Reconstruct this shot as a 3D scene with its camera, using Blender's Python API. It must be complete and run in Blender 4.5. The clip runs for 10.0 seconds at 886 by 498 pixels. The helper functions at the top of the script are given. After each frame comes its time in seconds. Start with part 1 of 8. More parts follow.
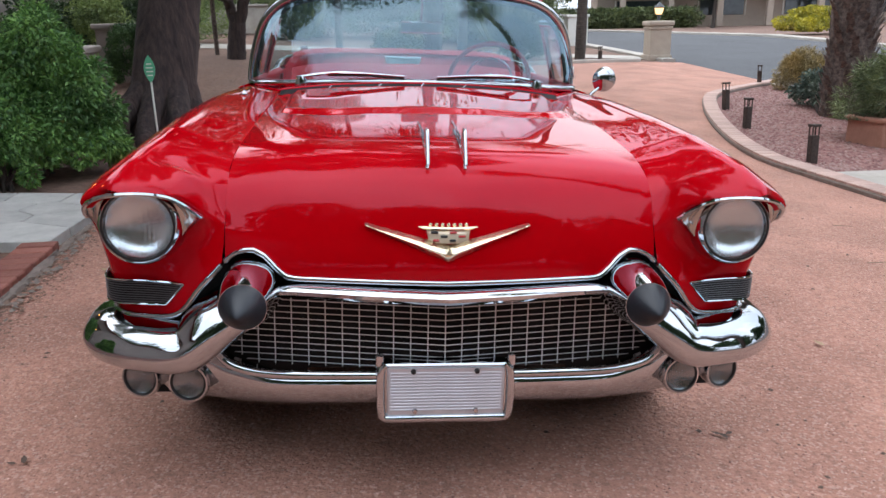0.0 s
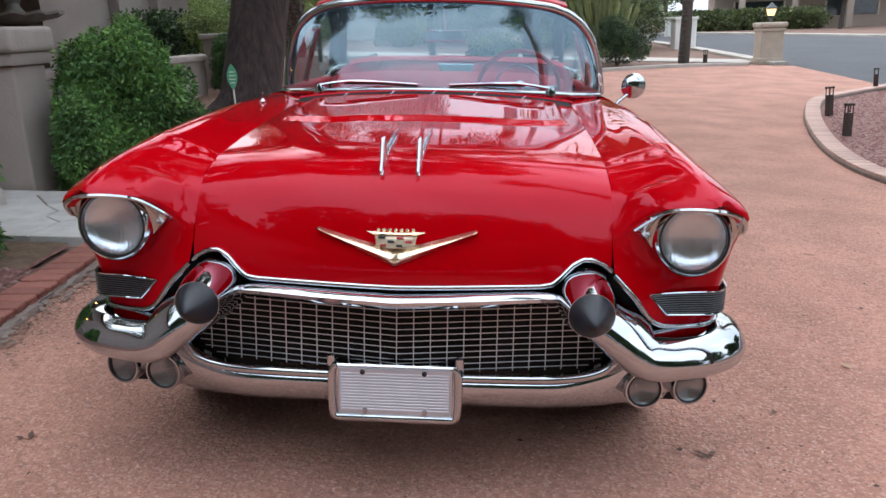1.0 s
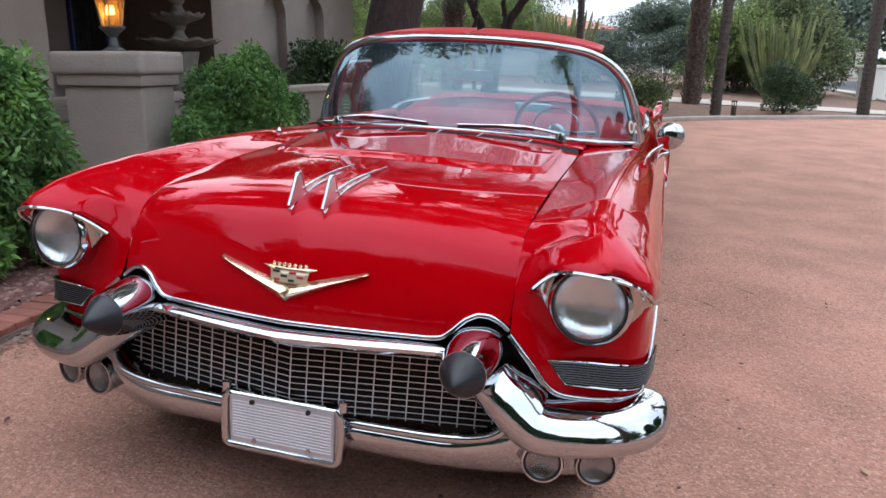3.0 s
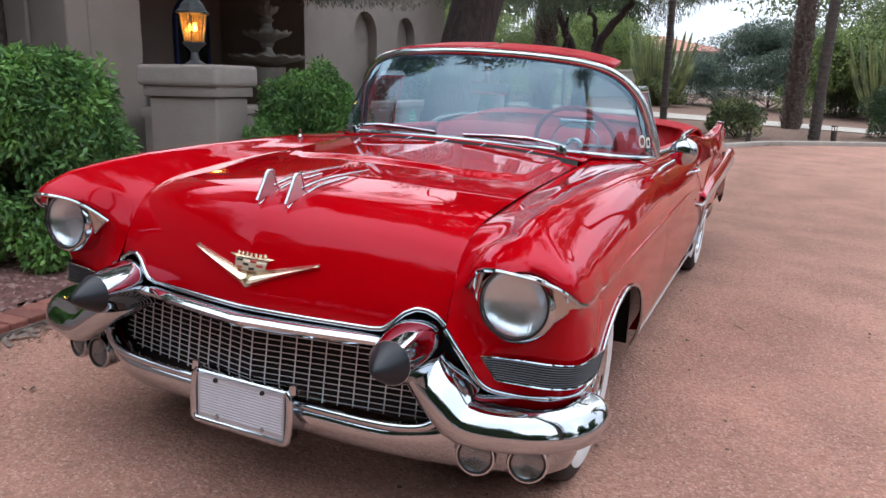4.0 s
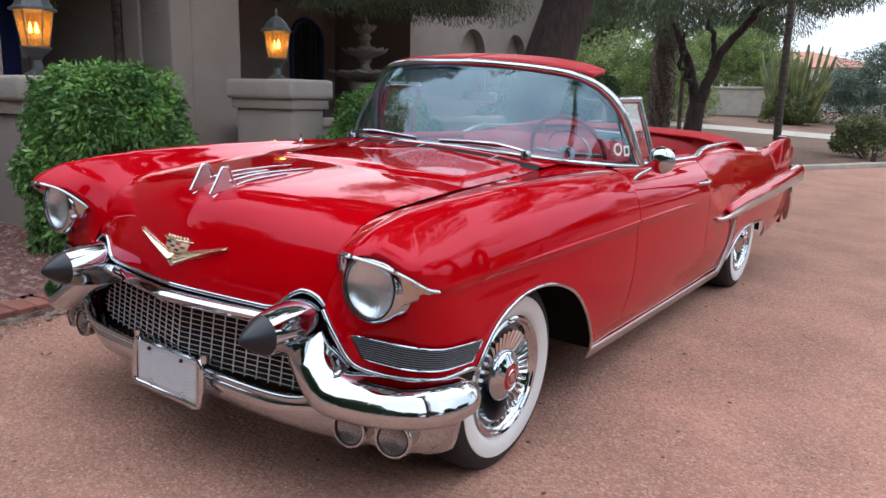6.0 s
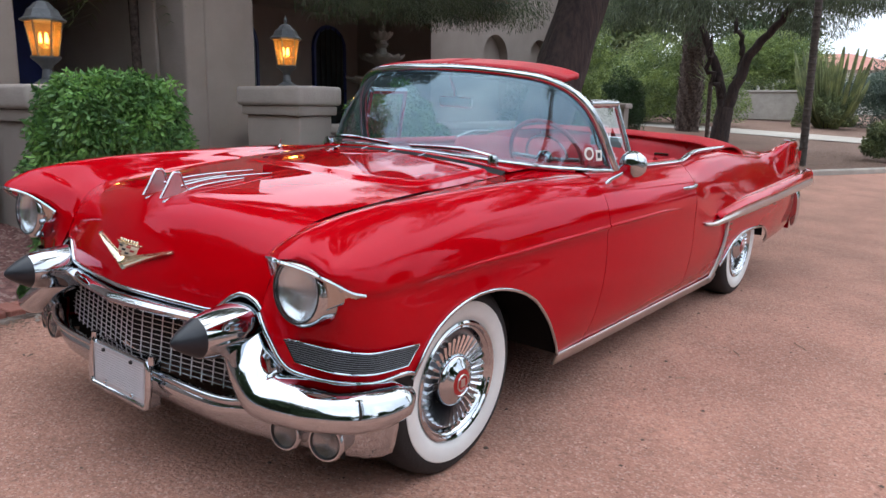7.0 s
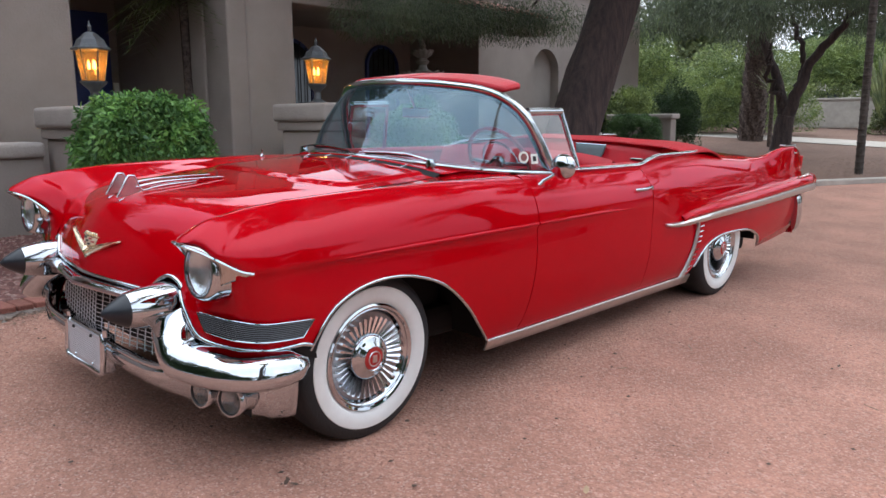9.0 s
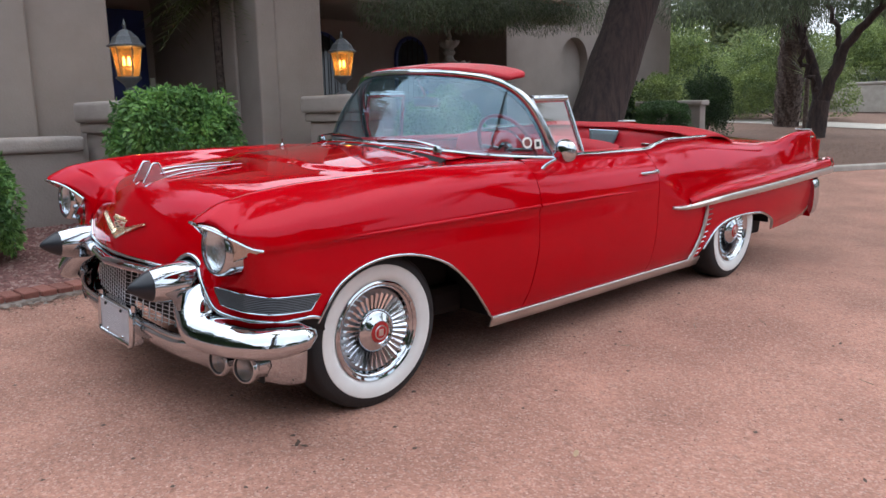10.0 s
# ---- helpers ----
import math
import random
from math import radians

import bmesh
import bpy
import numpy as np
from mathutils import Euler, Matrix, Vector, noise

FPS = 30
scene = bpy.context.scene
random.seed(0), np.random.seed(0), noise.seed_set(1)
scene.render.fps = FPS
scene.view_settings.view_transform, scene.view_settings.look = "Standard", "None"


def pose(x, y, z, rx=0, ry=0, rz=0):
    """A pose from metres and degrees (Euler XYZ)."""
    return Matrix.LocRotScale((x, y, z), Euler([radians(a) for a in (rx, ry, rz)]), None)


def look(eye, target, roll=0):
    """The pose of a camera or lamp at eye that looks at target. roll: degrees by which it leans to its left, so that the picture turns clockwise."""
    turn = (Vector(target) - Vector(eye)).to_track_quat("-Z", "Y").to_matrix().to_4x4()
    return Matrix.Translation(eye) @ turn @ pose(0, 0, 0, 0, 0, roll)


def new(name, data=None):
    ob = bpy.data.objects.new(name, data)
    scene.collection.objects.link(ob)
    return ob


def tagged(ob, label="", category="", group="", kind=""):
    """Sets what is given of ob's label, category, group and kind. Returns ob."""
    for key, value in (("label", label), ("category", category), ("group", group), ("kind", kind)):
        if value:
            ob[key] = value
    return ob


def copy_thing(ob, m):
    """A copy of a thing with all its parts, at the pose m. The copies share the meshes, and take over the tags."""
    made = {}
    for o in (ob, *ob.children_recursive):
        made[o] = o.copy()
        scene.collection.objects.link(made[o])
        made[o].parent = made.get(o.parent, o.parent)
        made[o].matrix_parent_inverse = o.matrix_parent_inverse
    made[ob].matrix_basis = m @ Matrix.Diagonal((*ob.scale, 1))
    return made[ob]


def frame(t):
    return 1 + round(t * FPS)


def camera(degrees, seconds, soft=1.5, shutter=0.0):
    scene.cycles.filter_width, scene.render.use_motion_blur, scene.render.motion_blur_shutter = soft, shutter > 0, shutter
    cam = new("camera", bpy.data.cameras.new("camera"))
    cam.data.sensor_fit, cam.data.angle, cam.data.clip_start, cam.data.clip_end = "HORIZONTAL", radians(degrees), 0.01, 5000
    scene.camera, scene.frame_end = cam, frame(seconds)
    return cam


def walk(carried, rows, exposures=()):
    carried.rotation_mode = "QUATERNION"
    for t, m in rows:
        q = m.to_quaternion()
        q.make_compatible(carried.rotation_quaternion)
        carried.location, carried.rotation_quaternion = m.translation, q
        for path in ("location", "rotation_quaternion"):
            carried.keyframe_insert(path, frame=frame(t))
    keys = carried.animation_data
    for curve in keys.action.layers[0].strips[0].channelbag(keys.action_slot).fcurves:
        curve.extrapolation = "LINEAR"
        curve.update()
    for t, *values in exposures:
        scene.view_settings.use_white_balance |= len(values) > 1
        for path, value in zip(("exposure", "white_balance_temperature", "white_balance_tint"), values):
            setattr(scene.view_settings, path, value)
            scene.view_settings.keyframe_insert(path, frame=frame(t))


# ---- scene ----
cam = camera(61.0, 10.0)
# The drive falls gently to one side: the car's own frame is tilted against the true vertical.
SLOPE = Vector((-0.045, -0.010, 1.0)).rotation_difference(Vector((0, 0, 1))).to_matrix().to_4x4()
PATH = [
    (0, (-0.192, -2.669, 1.311), (-0.015, -0.758, 0.75), 1.5),
    (0.5, (-0.002, -2.609, 1.326), (0.028, -0.69, 0.763), 1.1),
    (1, (0.242, -2.716, 1.333), (0.133, -0.798, 0.779), 0.7),
    (1.5, (0.423, -2.756, 1.343), (0.193, -0.842, 0.81), 0.7),
    (2, (0.576, -2.678, 1.334), (0.253, -0.772, 0.822), 1.1),
    (2.5, (0.765, -2.558, 1.356), (0.348, -0.661, 0.879), 1.8),
    (2.7, (0.822, -2.527, 1.373), (0.361, -0.643, 0.886), 2.3),
    (3.8, (1.334, -2.534, 1.35), (0.59, -0.731, 0.906), 3.5),
    (4, (1.383, -2.485, 1.357), (0.599, -0.701, 0.911), 3.6),
    (4.5, (1.526, -2.345, 1.378), (0.634, -0.611, 0.934), 3.7),
    (5, (1.753, -2.345, 1.364), (0.776, -0.657, 0.923), 3.8),
    (5.5, (1.989, -2.366, 1.369), (0.942, -0.718, 0.936), 3.7),
    (6, (2.112, -2.274, 1.359), (1.016, -0.656, 0.936), 3.6),
    (6.2, (2.163, -2.22, 1.363), (1.054, -0.611, 0.938), 3.7),
    (7.3, (2.469, -2.087, 1.378), (1.253, -0.552, 0.974), 2.8),
    (7.5, (2.565, -2.089, 1.377), (1.318, -0.577, 0.979), 2.6),
    (8, (2.81, -2.069, 1.385), (1.529, -0.583, 0.994), 2.5),
    (8.5, (2.912, -1.962, 1.378), (1.595, -0.507, 0.994), 2.3),
    (9, (3.094, -1.942, 1.379), (1.749, -0.512, 0.996), 1.9),
    (9.5, (3.311, -1.985, 1.37), (1.92, -0.602, 0.979), 1.3),
    (10, (3.338, -1.976, 1.374), (1.928, -0.618, 0.965), 1.0),
]
walk(cam, [(t, SLOPE @ look(eye, target, roll)) for t, eye, target, roll in PATH])

# ---- world and light: a bright overcast evening sky ----
sun_dir = Vector((math.sin(radians(350)) * math.cos(radians(52)), math.cos(radians(350)) * math.cos(radians(52)), math.sin(radians(52))))
world = bpy.data.worlds.new("sky")
scene.world = world
world.use_nodes = True
wn, wl = world.node_tree.nodes, world.node_tree.links
wn.clear()
sky = wn.new("ShaderNodeTexSky")
sky.sky_type, sky.sun_disc, sky.sun_elevation, sky.sun_rotation = "NISHITA", False, radians(52), radians(350)
sky.air_density, sky.dust_density, sky.ozone_density = 1.2, 3.0, 1.0
# broken cloud cover, brighter towards the sun
tc = wn.new("ShaderNodeTexCoord")
cl = wn.new("ShaderNodeTexNoise")
cl.inputs["Scale"].default_value, cl.inputs["Detail"].default_value = 2.2, 6.0
ramp = wn.new("ShaderNodeValToRGB")
ramp.color_ramp.elements[0].position, ramp.color_ramp.elements[1].position = 0.42, 0.62
ramp.color_ramp.elements[0].color, ramp.color_ramp.elements[1].color = (9.8, 11.1, 13.4, 1), (14.2, 15.2, 17.0, 1)
mix = wn.new("ShaderNodeMixRGB")
mix.inputs[0].default_value = 0.88
bg = wn.new("ShaderNodeBackground")
bg.inputs["Strength"].default_value = 0.15
out = wn.new("ShaderNodeOutputWorld")
wl.new(tc.outputs["Generated"], cl.inputs["Vector"])
wl.new(cl.outputs["Fac"], ramp.inputs["Fac"])
wl.new(sky.outputs[0], mix.inputs[1])
wl.new(ramp.outputs[0], mix.inputs[2])
# an overcast sky is brighter overhead than along the horizon
sep, up_ramp, lift = wn.new("ShaderNodeSeparateXYZ"), wn.new("ShaderNodeMapRange"), wn.new("ShaderNodeVectorMath")
up_ramp.inputs["From Min"].default_value, up_ramp.inputs["From Max"].default_value = 0.05, 0.9
up_ramp.inputs["To Min"].default_value, up_ramp.inputs["To Max"].default_value = 0.70, 1.40
lift.operation = "SCALE"
wl.new(tc.outputs["Generated"], sep.inputs[0])
wl.new(sep.outputs["Z"], up_ramp.inputs["Value"])
wl.new(mix.outputs[0], lift.inputs[0])
wl.new(up_ramp.outputs[0], lift.inputs["Scale"])
# warm evening glow in the cloud where the sun stands
toward, glow, warm = wn.new("ShaderNodeVectorMath"), wn.new("ShaderNodeValToRGB"), wn.new("ShaderNodeMixRGB")
toward.operation = "DOT_PRODUCT"
toward.inputs[1].default_value = tuple(sun_dir)
glow.color_ramp.elements[0].position, glow.color_ramp.elements[1].position = 0.35, 1.0
glow.color_ramp.elements[0].color, glow.color_ramp.elements[1].color = (1, 1, 1, 1), (1.2, 1.16, 1.10, 1)
warm.blend_type, warm.inputs[0].default_value = "MULTIPLY", 1.0
wl.new(tc.outputs["Generated"], toward.inputs[0])
wl.new(toward.outputs["Value"], glow.inputs["Fac"])
wl.new(lift.outputs[0], warm.inputs[1])
wl.new(glow.outputs[0], warm.inputs[2])
wl.new(warm.outputs[0], bg.inputs["Color"])
wl.new(bg.outputs[0], out.inputs[0])
sun = new("sun", bpy.data.lights.new("sun", "SUN"))
sun.data.energy, sun.data.angle, sun.data.color = 0.45, radians(85), (1.0, 0.95, 0.88)
sun.matrix_world = look(sun_dir * 40, (0, 0, 0))
scene.view_settings.exposure = 0.0

# ---- materials ----
def material(name, color, rough=0.6, metal=0.0, var=0.0, scale=8.0, bump=0.0, bump_scale=60.0, coat=0.0, second=None, spec=0.5, random_piece=0.0, stain=0.0, stain_scale=0.6, stretch=1.0):
    """A procedural surface: base colour, two scales of variation, fine relief."""
    m = bpy.data.materials.new(name)
    m.use_nodes = True
    n, l = m.node_tree.nodes, m.node_tree.links
    b = n["Principled BSDF"]
    b.inputs["Roughness"].default_value, b.inputs["Metallic"].default_value = rough, metal
    b.inputs["Coat Weight"].default_value, b.inputs["Coat Roughness"].default_value = coat, 0.02
    b.inputs["Specular IOR Level"].default_value = spec
    b.inputs["Base Color"].default_value = (*color, 1)
    t = n.new("ShaderNodeTexCoord")
    mp = n.new("ShaderNodeMapping")
    mp.inputs["Scale"].default_value = (1, 1, stretch)
    l.new(t.outputs["Object"], mp.inputs["Vector"])
    last = None
    if var or second:
        a = n.new("ShaderNodeTexNoise")
        a.inputs["Scale"].default_value, a.inputs["Detail"].default_value, a.inputs["Roughness"].default_value = scale, 8, 0.65
        l.new(mp.outputs[0], a.inputs["Vector"])
        r = n.new("ShaderNodeValToRGB")
        r.color_ramp.elements[0].position, r.color_ramp.elements[1].position = 0.32, 0.68
        lo = second or tuple(c * (1 - var) for c in color)
        hi = color if second else tuple(min(1, c * (1 + var)) for c in color)
        r.color_ramp.elements[0].color, r.color_ramp.elements[1].color = (*lo, 1), (*hi, 1)
        l.new(a.outputs["Fac"], r.inputs["Fac"])
        last = r.outputs[0]
    if stain and last:
        s = n.new("ShaderNodeTexNoise")
        s.inputs["Scale"].default_value, s.inputs["Detail"].default_value = stain_scale, 5
        l.new(t.outputs["Object"], s.inputs["Vector"])
        sr = n.new("ShaderNodeValToRGB")
        sr.color_ramp.elements[0].position, sr.color_ramp.elements[1].position = 0.35, 0.7
        sr.color_ramp.elements[0].color, sr.color_ramp.elements[1].color = (1 - stain, 1 - stain, 1 - stain, 1), (1, 1, 1, 1)
        l.new(s.outputs["Fac"], sr.inputs["Fac"])
        mm = n.new("ShaderNodeMixRGB")
        mm.blend_type = "MULTIPLY"
        mm.inputs[0].default_value = 1.0
        l.new(last, mm.inputs[1])
        l.new(sr.outputs[0], mm.inputs[2])
        last = mm.outputs[0]
    if random_piece and last:
        o = n.new("ShaderNodeObjectInfo")
        h = n.new("ShaderNodeHueSaturation")
        mr = n.new("ShaderNodeMapRange")
        mr.inputs["To Min"].default_value, mr.inputs["To Max"].default_value = 1 - random_piece, 1 + random_piece
        l.new(o.outputs["Random"], mr.inputs["Value"])
        l.new(mr.outputs[0], h.inputs["Value"])
        l.new(last, h.inputs["Color"])
        last = h.outputs[0]
    if last:
        l.new(last, b.inputs["Base Color"])
    if bump:
        a = n.new("ShaderNodeTexNoise")
        a.inputs["Scale"].default_value, a.inputs["Detail"].default_value = bump_scale, 6
        l.new(mp.outputs[0], a.inputs["Vector"])
        p = n.new("ShaderNodeBump")
        p.inputs["Strength"].default_value, p.inputs["Distance"].default_value = bump, 0.02
        l.new(a.outputs["Fac"], p.inputs["Height"])
        l.new(p.outputs[0], b.inputs["Normal"])
    return m


def leaf_material(name, dark, light, rough=0.5):
    """Leaves that vary from one to the next and let a little light through."""
    m = bpy.data.materials.new(name)
    m.use_nodes = True
    n, l = m.node_tree.nodes, m.node_tree.links
    b = n["Principled BSDF"]
    g = n.new("ShaderNodeNewGeometry")
    r = n.new("ShaderNodeValToRGB")
    r.color_ramp.elements[0].color, r.color_ramp.elements[1].color = (*dark, 1), (*light, 1)
    l.new(g.outputs["Random Per Island"], r.inputs["Fac"])
    t, a, mm = n.new("ShaderNodeTexCoord"), n.new("ShaderNodeTexNoise"), n.new("ShaderNodeMixRGB")
    a.inputs["Scale"].default_value = 2.5
    l.new(t.outputs["Object"], a.inputs["Vector"])
    rr = n.new("ShaderNodeValToRGB")
    rr.color_ramp.elements[0].position, rr.color_ramp.elements[1].position = 0.35, 0.65
    rr.color_ramp.elements[0].color, rr.color_ramp.elements[1].color = (0.55, 0.6, 0.6, 1), (1.25, 1.2, 1.0, 1)
    l.new(a.outputs["Fac"], rr.inputs["Fac"])
    mm.blend_type = "MULTIPLY"
    mm.inputs[0].default_value = 1
    l.new(r.outputs[0], mm.inputs[1])
    l.new(rr.outputs[0], mm.inputs[2])
    l.new(mm.outputs[0], b.inputs["Base Color"])
    b.inputs["Roughness"].default_value = rough
    tr, mx = n.new("ShaderNodeBsdfTranslucent"), n.new("ShaderNodeMixShader")
    l.new(mm.outputs[0], tr.inputs["Color"])
    mx.inputs[0].default_value = 0.22
    l.new(b.outputs[0], mx.inputs[1])
    l.new(tr.outputs[0], mx.inputs[2])
    l.new(mx.outputs[0], n["Material Output"].inputs["Surface"])
    return m


def glass_material(name, tint, gain=0.05, gloss=(1, 1, 1), blur=0.01):
    """Thin clear sheet: lets light straight through and mirrors by its Fresnel gloss."""
    m = bpy.data.materials.new(name)
    m.use_nodes = True
    n, l = m.node_tree.nodes, m.node_tree.links
    n.remove(n["Principled BSDF"])
    t, g, w, x = n.new("ShaderNodeBsdfTransparent"), n.new("ShaderNodeBsdfGlossy"), n.new("ShaderNodeLayerWeight"), n.new("ShaderNodeMixShader")
    p, f = n.new("ShaderNodeMath"), n.new("ShaderNodeMapRange")
    p.operation = "POWER"
    p.inputs[1].default_value = 4.5
    w.inputs["Blend"].default_value = 0.5
    f.inputs["To Min"].default_value = gain
    t.inputs["Color"].default_value, g.inputs["Color"].default_value = (*tint, 1), (*gloss, 1)
    g.inputs["Roughness"].default_value = blur
    l.new(w.outputs["Facing"], p.inputs[0])
    l.new(p.outputs[0], f.inputs["Value"])
    l.new(f.outputs[0], x.inputs[0])
    l.new(t.outputs[0], x.inputs[1])
    l.new(g.outputs[0], x.inputs[2])
    l.new(x.outputs[0], n["Material Output"].inputs["Surface"])
    return m


def glow_material(name, color, strength):
    m = bpy.data.materials.new(name)
    m.use_nodes = True
    b = m.node_tree.nodes["Principled BSDF"]
    b.inputs["Base Color"].default_value = (*color, 1)
    b.inputs["Emission Color"].default_value, b.inputs["Emission Strength"].default_value = (*color, 1), strength
    return m


RED = material("red_paint", (0.455, 0.0003, 0.004), rough=0.5, var=0.04, scale=3, spec=0.0)
# clear lacquer: a red-tinted sheen that turns into a white mirror at grazing angles
rn, rl = RED.node_tree.nodes, RED.node_tree.links
lacquer, facing, rise, reach, sheen, lacquer_mix = rn.new("ShaderNodeBsdfGlossy"), rn.new("ShaderNodeLayerWeight"), rn.new("ShaderNodeMath"), rn.new("ShaderNodeMapRange"), rn.new("ShaderNodeValToRGB"), rn.new("ShaderNodeMixShader")
lacquer.inputs["Roughness"].default_value, facing.inputs["Blend"].default_value = 0.006, 0.5
rise.operation, rise.inputs[1].default_value = "POWER", 4.5
reach.inputs["To Min"].default_value = 0.042
sheen.color_ramp.elements[0].position, sheen.color_ramp.elements[1].position = 0.60, 0.86
sheen.color_ramp.elements[0].color, sheen.color_ramp.elements[1].color = (1.0, 0.42, 0.56, 1), (1.0, 0.95, 0.93, 1)
rl.new(facing.outputs["Facing"], rise.inputs[0])
rl.new(rise.outputs[0], reach.inputs["Value"])
rl.new(facing.outputs["Facing"], sheen.inputs["Fac"])
rl.new(sheen.outputs[0], lacquer.inputs["Color"])
rl.new(reach.outputs[0], lacquer_mix.inputs[0])
rl.new(rn["Principled BSDF"].outputs[0], lacquer_mix.inputs[1])
rl.new(lacquer.outputs[0], lacquer_mix.inputs[2])
rl.new(lacquer_mix.outputs[0], rn["Material Output"].inputs["Surface"])
CHROME = material("chrome", (0.52, 0.55, 0.58), rough=0.04, metal=1.0, var=0.03, scale=6)
# dish steel coloured darker to hold the shade between the wheel vanes
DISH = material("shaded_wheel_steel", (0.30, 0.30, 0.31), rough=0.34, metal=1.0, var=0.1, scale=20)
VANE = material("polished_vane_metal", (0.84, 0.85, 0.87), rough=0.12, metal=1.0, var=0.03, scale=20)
BRIGHT = material("brushed_bright_metal", (0.62, 0.61, 0.60), rough=0.28, metal=1.0, var=0.06, scale=30)
CREST = material("pale_crest_gold", (0.72, 0.60, 0.44), rough=0.38, metal=0.45, var=0.08, scale=60)
GOLD = material("gold_plate", (0.88, 0.76, 0.54), rough=0.26, metal=1.0, var=0.08, scale=40)
BLACK = material("black_rubber", (0.012, 0.012, 0.013), rough=0.55, var=0.2, scale=20, bump=0.05, bump_scale=200)
CONE = material("slate_rubber", (0.011, 0.014, 0.020), rough=0.36, var=0.15, scale=25, bump=0.05, bump_scale=150)
# near-black colour that carries the shade of hollows and gaps
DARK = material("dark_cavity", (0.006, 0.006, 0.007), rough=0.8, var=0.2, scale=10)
TYRE = material("tyre_rubber", (0.014, 0.014, 0.015), rough=0.7, var=0.2, scale=12, bump=0.15, bump_scale=90)
WHITEWALL = material("whitewall_rubber", (0.72, 0.72, 0.70), rough=0.55, var=0.05, scale=9)
LEATHER = material("red_leather", (0.54, 0.008, 0.022), rough=0.42, var=0.12, scale=6, bump=0.12, bump_scale=120)
CANVAS = material("red_canvas", (0.50, 0.012, 0.022), rough=0.75, var=0.10, scale=5, bump=0.15, bump_scale=260)
CARPET = material("red_carpet", (0.16, 0.004, 0.008), rough=0.95, var=0.2, scale=30)
LENS = glass_material("lamp_glass", (0.86, 0.90, 0.92), 0.06)
GLASS = glass_material("windscreen_glass", (0.52, 0.72, 0.78), 0.118, (0.62, 0.86, 1.0), 0.012)
gn, gl = GLASS.node_tree.nodes, GLASS.node_tree.links
# thin blue diffuse veil, imitating the haze of reflected sky on the pane
veil, veil_mix = gn.new("ShaderNodeBsdfDiffuse"), gn.new("ShaderNodeMixShader")
veil.inputs["Color"].default_value, veil_mix.inputs[0].default_value = (0.34, 0.57, 0.68, 1), 0.025
gl.new(gn["Material Output"].inputs["Surface"].links[0].from_socket, veil_mix.inputs[1])
gl.new(veil.outputs[0], veil_mix.inputs[2])
gl.new(veil_mix.outputs[0], gn["Material Output"].inputs["Surface"])
# blue shade band along its upper edge
band_xyz, band_sep, band = gn.new("ShaderNodeTexCoord"), gn.new("ShaderNodeSeparateXYZ"), gn.new("ShaderNodeValToRGB")
gl.new(band_xyz.outputs["Object"], band_sep.inputs[0])
band_map = gn.new("ShaderNodeMapRange")
band_map.inputs["From Min"].default_value, band_map.inputs["From Max"].default_value = 1.28, 1.46
gl.new(band_sep.outputs["Z"], band_map.inputs["Value"])
band.color_ramp.elements[0].color, band.color_ramp.elements[1].color = (0.60, 0.70, 0.74, 1), (0.16, 0.27, 0.36, 1)
gl.new(band_map.outputs[0], band.inputs["Fac"])
gl.new(band.outputs[0], next(k for k in gn if k.type == "BSDF_TRANSPARENT").inputs["Color"])
SIDE_GLASS = glass_material("side_glass", (0.90, 0.95, 0.95), 0.11)
REFLECT = material("silvered_reflector", (0.88, 0.91, 0.93), rough=0.22, metal=0.85, var=0.05, scale=10)
def fluted(m, node_type, scale, strength):
    """Adds the relief of pressed vertical flutes."""
    n, l = m.node_tree.nodes, m.node_tree.links
    t, w, b = n.new("ShaderNodeTexCoord"), n.new("ShaderNodeTexWave"), n.new("ShaderNodeBump")
    w.inputs["Scale"].default_value, w.inputs["Distortion"].default_value = scale, 0.6
    b.inputs["Strength"].default_value, b.inputs["Distance"].default_value = strength, 0.004
    l.new(t.outputs["Object"], w.inputs["Vector"])
    l.new(w.outputs["Fac"], b.inputs["Height"])
    l.new(b.outputs[0], next(k for k in n if k.type == node_type).inputs["Normal"])


fluted(REFLECT, "BSDF_PRINCIPLED", 26, 0.08)
fluted(LENS, "BSDF_GLOSSY", 34, 0.03)
FOG = material("ribbed_grey_lamp_glass", (0.34, 0.35, 0.36), rough=0.18, metal=0.85, var=0.1, scale=20)
fluted(FOG, "BSDF_PRINCIPLED", 40, 0.20)
LINER = material("dull_bright_liner", (0.52, 0.49, 0.46), rough=0.22, metal=1.0, var=0.08, scale=20)
SLOTS = material("dark_slotted_steel", (0.10, 0.103, 0.112), rough=0.4, metal=0.5, var=0.1, scale=20)
MESH_STEEL = material("grille_steel", (0.76, 0.78, 0.80), rough=0.30, metal=0.35, var=0.05, scale=30)
PLATE = material("silver_plate", (0.60, 0.62, 0.66), rough=0.38, metal=0.6, var=0.06, scale=14)
EMBLEM_RED = material("red_enamel", (0.42, 0.02, 0.02), rough=0.3, var=0.1, scale=20)
SPEAKER = material("grey_speaker_cloth", (0.12, 0.17, 0.18), rough=0.6, var=0.1, scale=40, bump=0.2, bump_scale=300)
WHITE = material("white_print", (0.75, 0.74, 0.68), rough=0.6, var=0.05, scale=20)

DRIVE = material("decomposed_granite", (0.60, 0.308, 0.222), rough=0.95, bump=0.8, bump_scale=60, second=(0.41, 0.203, 0.150), scale=42, stain=0.30, stain_scale=1.6)
